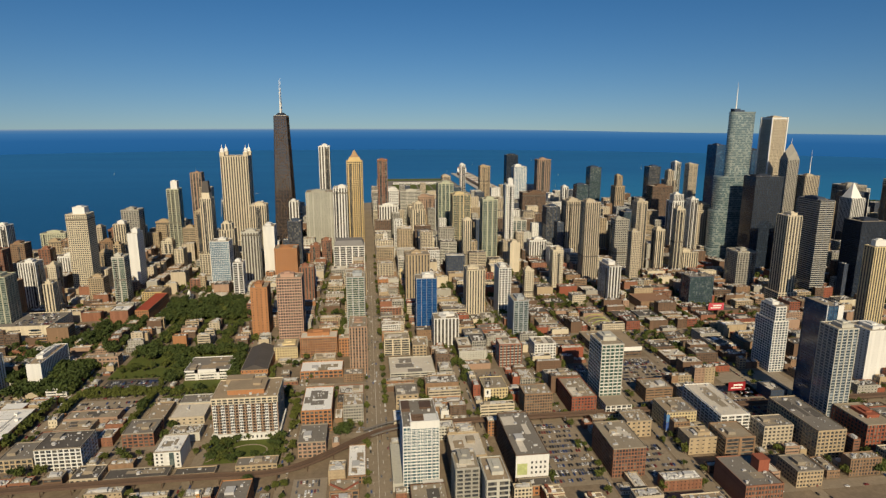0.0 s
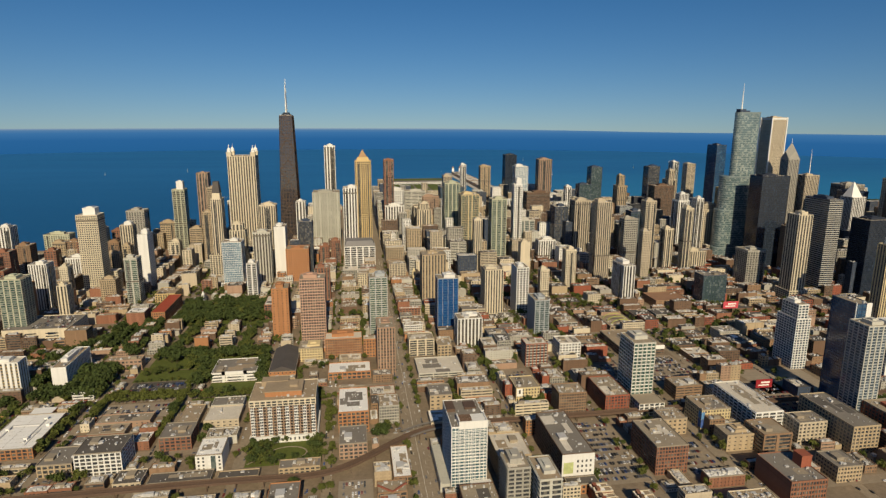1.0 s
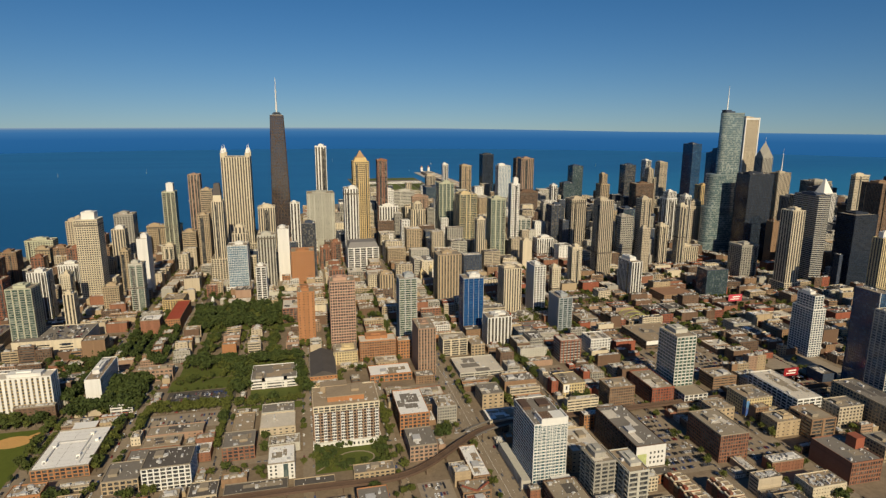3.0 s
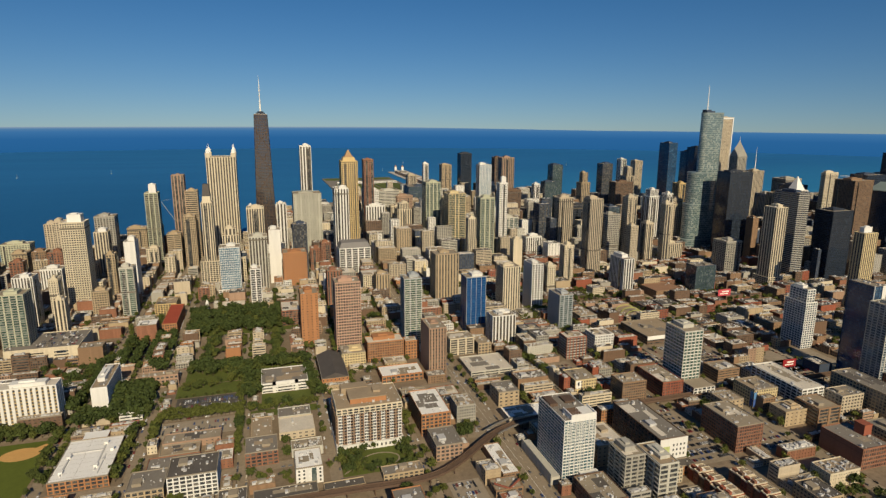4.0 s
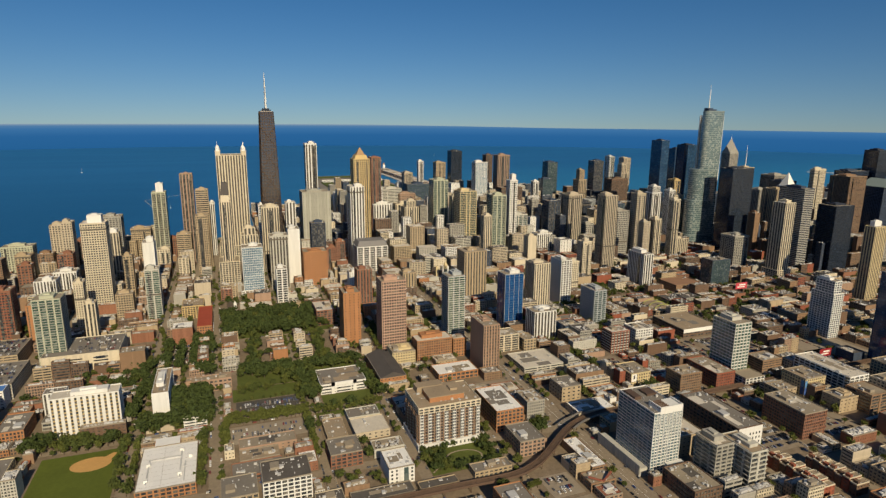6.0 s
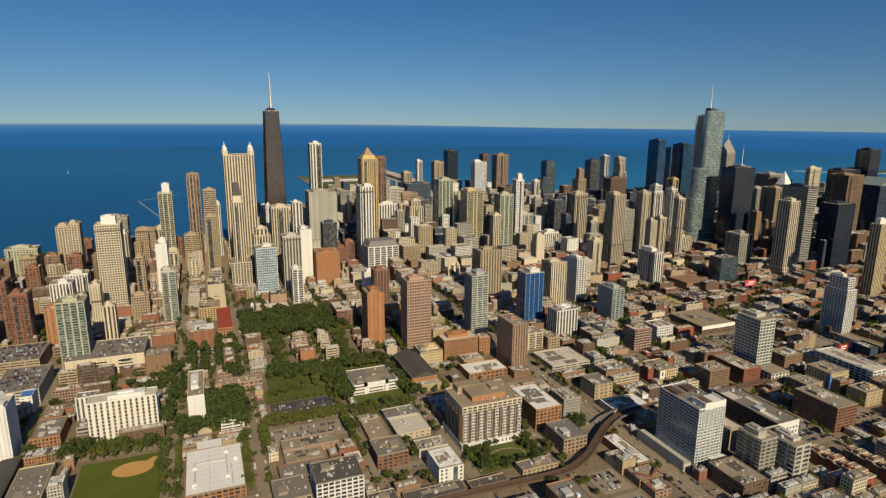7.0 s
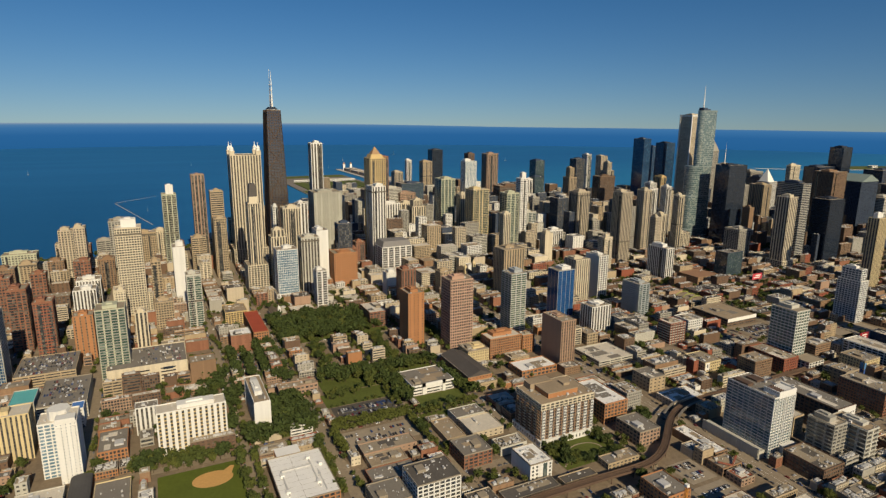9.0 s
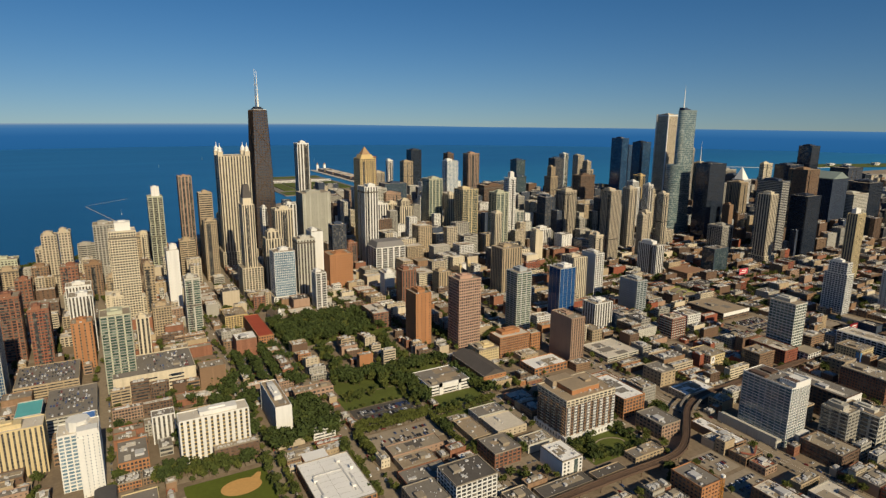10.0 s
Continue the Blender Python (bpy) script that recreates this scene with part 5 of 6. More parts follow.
# portal frame of the white office, poster and murals
b_x = Boxes()
for x in (-9.5, 7.5):
    b_x.add(x, x + 2.6, -15.6, -14.6, 0, 9.2)
b_x.add(-9.5, 10.1, -15.6, -14.6, 6.3, 9.2)
part("portal_frame", b_x, wall_paint("white"), office, "white portal frame on the front")
b_x = Boxes()
b_x.add(-8.9, -4.2, -11.1, -10.9, 4.0, 10.4)
poster = part("poster", b_x, PAINT_W, poster_block, "white painted poster panel")
b_x = Boxes()
b_x.add(-7.3, -5.9, -11.18, -11.05, 6.2, 9.2)
part("poster_shape", b_x, wall_paint("dark"), poster, "dark plain shape on the poster")
# blue panels: part mural, part blue shadow put on as colour
for x, z0_, z1_, c in ((-9.6, 2, 8, (0.055, 0.11, 0.32)), (-9.6, 8.4, 13.5, (0.12, 0.27, 0.50))):
    b_x = Boxes()
    b_x.add(-11.1, -10.9, -9.5, -7, z0_, z1_)
    b_x.add(-11.1, -8.6, -10.66, -10.4, z0_, z1_)
    part("mural_panel", b_x, surface("mural " + str(c), c, 0.7, 0.4, 0.3, 0.9), mural_flats, "blue painted mural and shadow panel")

# avenue markings
marks = Boxes()
for k in range(60):
    y = 250 + 11 * k
    for x in (0.2, 6.6):
        marks.add(x, x + 0.14, y, y + 3.5, -0.05, 0.02)
for k in range(30):
    marks.add(3.3, 3.45, 250 + 22 * k, 250 + 22 * k + 21, -0.05, 0.021)
tagged(part("road_marking", marks, PAINT_W), "worn white lane lines on the avenue", "road marking", kind="structure")


# ---------------------------------------------------------------- trees
def tree_kind(seed, mat, height, spread):
    """A tapered trunk with limbs and a crown of many leafy clumps."""
    rng = random.Random(seed)
    th = thing("tree", 0, 0, 0, "broad leafy green street tree", "tree", "city trees")
    bm = rod(0.32, 0.16, 0, height * 0.5, n=6)
    for _ in range(4):
        a = rng.uniform(0, math.tau)
        tip = Vector((math.cos(a) * spread * 0.6, math.sin(a) * spread * 0.6, height * 0.7))
        foot = Vector((0, 0, height * rng.uniform(0.25, 0.4)))
        m = Matrix.Translation((tip + foot) / 2) @ (tip - foot).to_track_quat("Z", "Y").to_matrix().to_4x4()
        bmesh.ops.create_cone(bm, segments=5, radius1=0.14, radius2=0.05, depth=(tip - foot).length, matrix=m)
    part("trunk", bm, BARK, th)
    vs_, fs_ = [], []
    for _ in range(64):
        d = Vector((rng.gauss(0, 1), rng.gauss(0, 1), rng.gauss(0, 0.8))).normalized() * rng.uniform(0.25, 1.0)
        c = Vector((d.x * spread, d.y * spread, height * 0.66 + d.z * height * 0.32))
        r = spread * rng.uniform(0.24, 0.38)
        for _ in range(20):
            n = Vector((rng.gauss(0, 1), rng.gauss(0, 1), rng.gauss(0.3, 1))).normalized()
            p = c + n * r * rng.uniform(0.6, 1.0)
            u = n.orthogonal().normalized() * r * rng.uniform(0.22, 0.42)
            v = n.cross(u).normalized() * r * rng.uniform(0.22, 0.42)
            w = n * r * rng.uniform(-0.2, 0.2)
            i = len(vs_)
            vs_ += [p + u + w, p + v - w, p - u + w, p - v - w]
            fs_.append((i, i + 1, i + 2, i + 3))
    part("crown", poly("crown", vs_, fs_), mat, th)
    return th


TREES = [tree_kind(k, LEAVES[k % 3], h, s) for k, (h, s) in enumerate(((8, 3.2), (6.5, 2.7), (9.5, 3.8), (5, 2.0), (7, 3.0), (10.5, 4.2)))]
trng = random.Random(5)
TREE_SPOTS = []


def plant(x, y, k=None, s=1.0):
    if any((x - a) ** 2 + (y - b) ** 2 < 4 for a, b, _, _ in TREE_SPOTS[-80:]) or any(a < x < b and c < y < d for a, b, c, d in TREE_KEEP_OFF):
        return
    TREE_SPOTS.append((x, y, trng.randrange(6) if k is None else k, s * trng.uniform(0.85, 1.3)))


def grove(x0, x1, y0, y1, n, ks=(0, 1, 2, 4, 5), s=1.0):
    for _ in range(n):
        plant(trng.uniform(x0, x1), trng.uniform(y0, y1), trng.choice(ks), s)


def row(x0, y0, x1, y1, step, ks=(0, 1, 4), s=0.9, miss=0.15):
    n = max(1, int(math.dist((x0, y0), (x1, y1)) / step))
    for k in range(n + 1):
        if trng.random() > miss:
            plant(x0 + (x1 - x0) * k / n + trng.uniform(-0.6, 0.6), y0 + (y1 - y0) * k / n + trng.uniform(-0.6, 0.6), trng.choice(ks), s)


grove(-221, -116, 627, 700, 270, (2, 5, 0, 2))
# paler leaf colour in the middle stands in for sunlit crowns
grove(-195, -140, 640, 684, 70, (1, 4), 1.12)
for x in (-268, -257, -245.5):
    row(x, 564, x, 630, 3.6, (2, 0, 5), 0.95, 0.05)
grove(-243, -231, 545, 632, 46, (2, 0, 5), 0.95)
grove(-300, -272, 505, 585, 50, (2, 0, 5), 0.9)
row(-222, 452.5, -166, 452.5, 2.9, (1, 4), 0.85, 0.02)
row(-222.5, 424, -222.5, 452, 2.9, (1, 4), 0.85, 0.05)
row(-167, 404, -167, 452, 2.9, (1, 4, 2), 0.85, 0.05)
row(-218, 460.5, -165, 460.5, 2.9, (1, 4), 0.85, 0.05)
row(-160, 452.5, -112, 452.5, 3.2, (1, 4, 2), 0.85, 0.08)
grove(-212, -114, 525, 542, 95, (0, 2, 4, 5))
grove(-178, -150, 506, 524, 16, (0, 4))
grove(-213, -184, 500, 510, 16, (1, 4, 0), 0.7)
row(-212, 488.5, -166, 488.5, 4.5, (3, 1), 0.5, 0.2)
grove(-257, -232, 461, 512, 90, (2, 0, 5), 1.05)
grove(-276, -262, 458, 476, 28, (2, 0, 5))
grove(-345, -288, 453, 467, 70, (0, 1, 4, 2))
grove(-326, -281, 483, 503, 60, (2, 5))
grove(-116, -107, 461, 512, 28, (0, 2))
grove(-166, -152, 470, 512, 34, (0, 2))
row(-222, 430, -222, 451, 4, s=0.8)
row(-167, 400, -167, 444, 4.5, (1, 4), 0.8)
row(-158, 450, -114, 450, 4.0, (3, 1), 0.8)
row(-236, 384, -236, 440, 4.2, (0, 1, 4), 0.95, 0.05)
row(-275, 390, -275, 445, 6, (0, 1), 0.8, 0.2)
row(-283, 392, -283, 450, 5, (0, 1), 0.8, 0.2)
row(-350, 451, -286, 451, 6, (3, 1), 0.8, 0.2)
row(-362, 470, -362, 500, 5, (0, 4), 1.0, 0.1)
grove(-104, -92, 351, 376, 34, (2, 0, 4), 0.6)
grove(-96, -88, 371, 375, 10, (2, 0), 0.55)
grove(-94, -62, 350, 353.5, 18, (2, 0, 4), 0.55)
grove(-66, -59, 352, 376, 18, (2, 0, 4), 0.6)
grove(-101, -90, 351, 362, 12, (2, 0), 0.6)
row(-102, 377, -62, 377, 6, (3,), 0.9)
row(-55, 385, -55, 425, 6, (1, 4), 0.9, 0.2)
grove(-24, -14, 371, 385, 7, (0, 2), 0.9)
grove(76, 81, 425, 460, 8, (0, 1), 0.9)
grove(60, 82, 470, 500, 8, (0, 1))
grove(96, 118, 536, 542, 10, (1, 4))
grove(105, 108, 304, 370, 8, (3, 0), 0.6)
grove(1180, 1340, 1270, 1380, 90, (2, 5, 0), 1.3)
grove(300, 330, 286, 302, 16, (0, 2, 4), 0.9)
for x in (-228, -164, -109, -54, 73, 136, 196, 256, 311, -278, -370, 374, 437):
    for y0 in (470, 560, 640, 720, 790, 865):
        if trng.random() < 0.6:
            row(x + trng.choice((-5, 5)), y0, x + trng.choice((-5, 5)), y0 + 50, 7, (1, 3, 4), 0.75, 0.35)
for y in (620, 702, 773):
    for x0 in range(-420, 500, 60):
        if trng.random() < 0.4:
            row(x0, y + 5, x0 + 45, y + 5, 8, (1, 3, 4), 0.75, 0.4)
for x0 in range(-500, -200, 50):
    row(x0, 1098 - abs(x0 + 390) * 0.1, x0 + 45, 1098 - abs(x0 + 345) * 0.1, 5, (0, 4), 1.1, 0.2)

# ---------------------------------------------------------------- more close buildings and fixtures of their own
def fin_tower():
    """White apartment tower: a tall blank fin with small windows, a lower glazed wing, faceted roof house."""
    wm = wall_paint("white")
    th = thing("apartment_tower", -378, 474, 0, "white apartment tower with blank fin and glazed wing", "high-rise building")
    TAKEN.append((-392, -366, 461, 494))
    STYLES["pin"] = (0.62, 2.2, 0.70, 0.30, 0.34)
    STYLES["wing"] = (0.30, 2.6, 0.22, 0.50, 0.35)
    facade(th, 11.5, 20, 0, 38, "pin", wm, G_BLUE, cx=4, cy=0, floor=1.9, fine=0.9)
    facade(th, 10, 16, 0, 34.5, "wing", wm, G_PALE, cx=-6.6, cy=8, floor=2.1, tag="wing_")
    flat_roof(th, 11.5, 20, 38, wm, ROOFS[1], random.Random(2), cx=4, units=3)
    flat_roof(th, 10, 16, 34.5, wm, ROOFS[1], random.Random(3), cx=-6.6, cy=8, units=2, tag="wing_")
    bm = rod(6.2, 6.0, 34.6, 40.5, -1, 8, 8)
    part("roof_house", bm, wm, th, "white octagonal roof house")
    b = Boxes()
    b.add(-1.5, 1.5, -10.35, -9.4, 2, 36)
    b.add(7.2, 8.2, -10.3, -9.4, 2, 36)
    part("fin", b, wm, th)
    b = Boxes()
    b.add(-1, 9, -10.4, -4, 38.4, 41)
    part("crown_block", b, wm, th, "white stepped crown block")


fin_tower()


def church(x, y, s, wall, label, towers=2):
    """A church: gabled nave, square west towers with pointed caps, round window."""
    wm = wall_paint(wall)
    th = thing("church", x, y, 0, label, "church")
    TAKEN.append((x - 9 * s, x + 9 * s, y - 2, y + 27 * s))
    slate = surface("brown slate", (0.15, 0.115, 0.08), 0.85, 0.25, 0.1, 1.0)
    b = Boxes()
    b.add(-5 * s, 5 * s, 0, 26 * s, 0, 9 * s)
    part("nave", b, wm, th)
    bm = bmesh.new()
    v = [bm.verts.new(q) for q in ((-5.4 * s, -0.2, 9 * s), (5.4 * s, -0.2, 9 * s), (5.4 * s, 26.4 * s, 9 * s), (-5.4 * s, 26.4 * s, 9 * s), (0, -0.2, 14 * s), (0, 26.4 * s, 14 * s))]
    for f in ((0, 1, 4), (3, 5, 2), (0, 4, 5, 3), (1, 2, 5, 4), (0, 3, 2, 1)):
        bm.faces.new([v[i] for i in f])
    part("gabled_roof", bm, slate, th, "brown slate gable roof")
    bm = bmesh.new()
    bmesh.ops.create_cone(bm, cap_ends=True, segments=16, radius1=1.6 * s, radius2=1.6 * s, depth=0.3, matrix=Matrix.Translation((0, -0.15, 7 * s)) @ Matrix.Rotation(radians(90), 4, "X"))
    part("round_window", bm, G_DARK, th)
    b = Boxes()
    for k in range(6):
        for q in (-5.05 * s, 5.05 * s - 0.1):
            b.add(q, q + 0.1, (2 + 4 * k) * s, (3.4 + 4 * k) * s, 3 * s, 7 * s)
    tagged(part("side_window", b, G_DARK, th), kind="stuff")
    for sx, top in ((-1, 17), (1, 22))[:towers] if towers > 1 else ((1, 16),):
        b = Boxes()
        b.add(sx * 6 * s - 1.9 * s, sx * 6 * s + 1.9 * s, -0.8, 3.2 * s, 0, top * s)
        b.add(sx * 6 * s - 2.1 * s, sx * 6 * s + 2.1 * s, -1.0, 3.4 * s, top * s, top * s + 0.5)
        tw = part("bell_tower", b, wm, th)
        b = Boxes()
        b.add(sx * 6 * s - 0.8 * s, sx * 6 * s + 0.8 * s, -0.87, -0.5, top * s - 4.5 * s, top * s - 1.2 * s)
        part("belfry_opening", b, G_DARK, tw)
        part("pointed_cap", hip_cap(3.6 * s, 3.6 * s, top * s + 0.5, (top + 5) * s, 0.2, 0.2, sx * 6 * s, 1.2 * s), wm, tw)
    return th


church(49, 757, 1.0, "yellow", "yellow stone church with two unequal towers")
church(-213, 703, 0.75, "white", "white stone church beside the park", 1)


def mast_crane(x, y, top):
    """A slim orange lattice mast with a pale head."""
    th = thing("crane_mast", x, y, 0, "slim orange steel crane mast with white head", "crane")
    orange = surface("orange crane paint", (0.62, 0.25, 0.03), 0.5, 0.15, 0.2, 1.2)
    b = Boxes()
    for sx in (-0.7, 0.55):
        for sy in (-0.7, 0.55):
            b.add(sx, sx + 0.15, sy, sy + 0.15, 0, top - 1)
    z = 0.6
    while z < top - 1:
        b.add(-0.68, 0.68, -0.66, -0.58, z, z + 0.18), b.add(-0.68, 0.68, 0.58, 0.66, z, z + 0.18)
        b.add(-0.66, -0.58, -0.56, 0.56, z, z + 0.18), b.add(0.58, 0.66, -0.56, 0.56, z, z + 0.18)
        z += 1.0
    part("lattice", b, orange, th)
    b = Boxes()
    b.add(-0.9, 0.9, -0.9, 0.9, top - 1, top + 0.4)
    part("head", b, PAINT_W, th, "white mast head")
    b = Boxes()
    b.add(-1.6, 1.6, -1.6, 1.6, 0, 0.5)
    part("base_slab", b, CONCRETE, th)


mast_crane(-87, 278, 29)
low_rise("long low shop row with pale roof", -15, -4, 318, 353, 5, "brown", 1, "frame", units=12, blank="n", roof_mat=WHITE_ROOF)
vee = low_rise("low shop with rust-red roof chevron", -25, -8, 304, 316, 5, "brown", 0, "frame", units=3)
RUST = surface("rust-red steel", (0.26, 0.09, 0.055), 0.7, 0.25, 0.2, 1.0)
for sx in (-1, 1):
    bm_ = bmesh.new()
    p0, p1 = Vector((0, -5.6, 5.6)), Vector((sx * 8, -1.5, 7.6))
    bmesh.ops.create_cube(bm_, size=1, matrix=Matrix.Translation((p0 + p1) / 2) @ (p1 - p0).to_track_quat("Z", "Y").to_matrix().to_4x4() @ Matrix.Diagonal((1.0, 0.8, (p1 - p0).length, 1)))
    part("chevron_beam", bm_, RUST, vee, "rust-red chevron beam")
low_rise("low store with broad white roof", 15, 46, 379, 397, 5, "beige", 1, "solid", units=6, roof_mat=WHITE_ROOF)
low_rise("low brick block with cluttered white roof", -54, -38, 256, 282, 9, "umber", 1, "grid", units=14, fine=0.8)
low_rise("low warehouse with broad pale roof", -27, -6, 236, 266, 7, "grey", 1, "solid", units=2, blank="we")
low_rise("small red-roofed shop by the avenue", -24, -12, 292, 303, 4.5, "pink", 2, "punched", units=2, roof_mat=surface("rust roof", (0.30, 0.11, 0.06), 0.9, 0.3, 0.1, 0.9))
low_rise("low dark-roofed shed along the railway", -118, -94, 335, 343, 3, "tan", 2, "solid", units=1)
low_rise("long low shed with black roof", -157, -121, 335, 346, 3.2, "yellow", 2, "solid", units=3, blank="ns")
low_rise("low block with dark roof and pale walls", -176, -160, 336, 351, 4, "beige", 2, "punched", units=3)
low_rise("grey roofed brick workshop", -225, -205, 356, 377, 8, "tan", 4, "frame", units=3)
low_rise("brick workshop with blue-grey flat roof", -219, -189, 380, 396, 4.6, "brick", 4, "frame", units=4)
low_rise("low garage with tan roof", -214, -190, 398, 411, 4, "tan", 3, "solid", units=4)
low_rise("low garage with gravel roof", -214, -178, 412, 425, 4.4, "pink", 0, "solid", units=4)
low_rise("white pool deck building with blue panel roof", -381, -373, 536, 549, 13, "white", 1, "solid", units=0, roof_mat=surface("blue roof panel", (0.08, 0.20, 0.50), 0.6, 0.1, 0.1, 0.8))

# white fascia of the parking hall, arched ribs on the block behind it
b = Boxes()
b.add(-21.7, 21.7, -23.5, -23.05, 5.2, 8.9)
part("fascia", b, PAINT_W, deck_hall, "broad white fascia")
court = low_rise("low tan courtyard block with yellow-green arches", 222, 252, 548, 582, 5, "tan", 3, "frame", units=6)
arch = surface("yellow-green paint", (0.42, 0.44, 0.12), 0.6, 0.2, 0.1, 1.0)
for y in (-10, 0, 10):
    bm = bmesh.new()
    rings = []
    for k in range(13):
        c, s = math.cos(math.pi * k / 12), math.sin(math.pi * k / 12)
        rings.append([bm.verts.new((q * c, y + t, 5.2 + (q - 6) * s)) for q, t in ((10.7, -0.3), (11.3, -0.3), (11.3, 0.3), (10.7, 0.3))])
    for u, v in zip(rings, rings[1:]):
        for k in range(4):
            bm.faces.new((u[k], v[k], v[(k + 1) % 4], u[(k + 1) % 4]))
    bm.faces.new(rings[0]), bm.faces.new(rings[-1][::-1])
    part("roof_arch", bm, arch, court, "yellow-green arched rib")

# seams, ducts and hoods on the white school roof, and its rear wing
b = Boxes()
for k in range(9):
    b.add(-15.4, 15.4, -20 + 5 * k, -19.94 + 5 * k, 7.1, 7.19)
b.add(-3, -2.9, -23.2, 23.2, 7.1, 7.2)
tagged(part("roof_seam", b, COPING, school), kind="stuff")
b = Boxes()
b.add(-11.2, -10.4, -18, 8, 7.15, 7.9)
b.add(-10.4, 7, 7.2, 8, 7.15, 7.9)
b.add(6.4, 7.2, -16, 16, 7.15, 7.8)
b.add(9, 9.6, -20, 2, 7.15, 7.6)
part("roof_duct", b, UNIT, school, "grey sheet-metal roof ducts")
for x, y in ((-11, -15), (-11, 2), (6.8, 15), (6.8, -12), (12, 6)):
    b = Boxes()
    b.add(x - 1, x + 1, y - 1, y + 1, 7.15, 8.8)
    b.add(x - 1.2, x + 1.2, y - 1.2, y + 1.2, 8.8, 9.0)
    part("roof_unit", b, PAINT_W, school)
b = Boxes()
b.add(-10, 5, 24, 35.5, 0, 6.4)
part("rear_wing", b, wall_paint("orange"), school, "orange brick rear wing")
b = Boxes()
b.add(-9.8, 4.8, 24, 35.3, 6.4, 6.7)
part("rear_wing_roof", b, WHITE_ROOF, school, "white membrane roof of the wing")
# platform canopies where the railway crosses the avenue
for o in (-5.4, 4.2):
    part("platform_canopy", strip([p for p in rail_path if -4 < p[0] < 36], o, o + 1.6, 6.4, 6.8), ROOFS[4], viaduct, "grey platform canopy roof")

# ---------------------------------------------------------------- the lower city between
RNG = random.Random(11)
PALETTE = ["brick", "brick", "brown", "brown", "tan", "tan", "tan", "beige", "beige", "cream", "grey", "umber", "umber", "red", "pink", "palegrey", "orange", "white", "grey"]
COLOR_WORDS = {"brick": "red-brown brick", "brown": "brown brick", "tan": "tan brick", "beige": "beige masonry", "cream": "cream stone", "grey": "grey concrete",
               "umber": "dark brown brick", "red": "red brick", "pink": "pinkish brick", "palegrey": "pale grey concrete", "white": "white rendered",
               "orange": "orange brick", "slate": "dark grey", "bronze": "bronze-brown", "dark": "black steel", "steel": "grey steel"}
ROOF_WORDS = ["gravel roof", "pale flat roof", "black tar roof", "tan roof", "grey flat roof"]
LOTS = []
YARDS = []          # open plots


def try_lot(a, b, c, d, h, far, depth=0):
    """Builds on a lot, or on what is free of it."""
    if b - a < 4.5 or d - c < 4.5:
        return
    if free(a, b, c, d):
        LOTS.append((math.hypot((a + b) / 2 + 100, (c + d) / 2 - 60), a, b, c, d, h, far))
    elif depth < 3:
        hs = [h * RNG.choice((0.6, 1.0, 1.0)) for _ in range(2)]
        if b - a > d - c:
            try_lot(a, (a + b) / 2 - 0.1, c, d, hs[0], far, depth + 1), try_lot((a + b) / 2 + 0.1, b, c, d, hs[1], far, depth + 1)
        else:
            try_lot(a, b, c, (c + d) / 2 - 0.1, hs[0], far, depth + 1), try_lot(a, b, (c + d) / 2 + 0.1, d, hs[1], far, depth + 1)


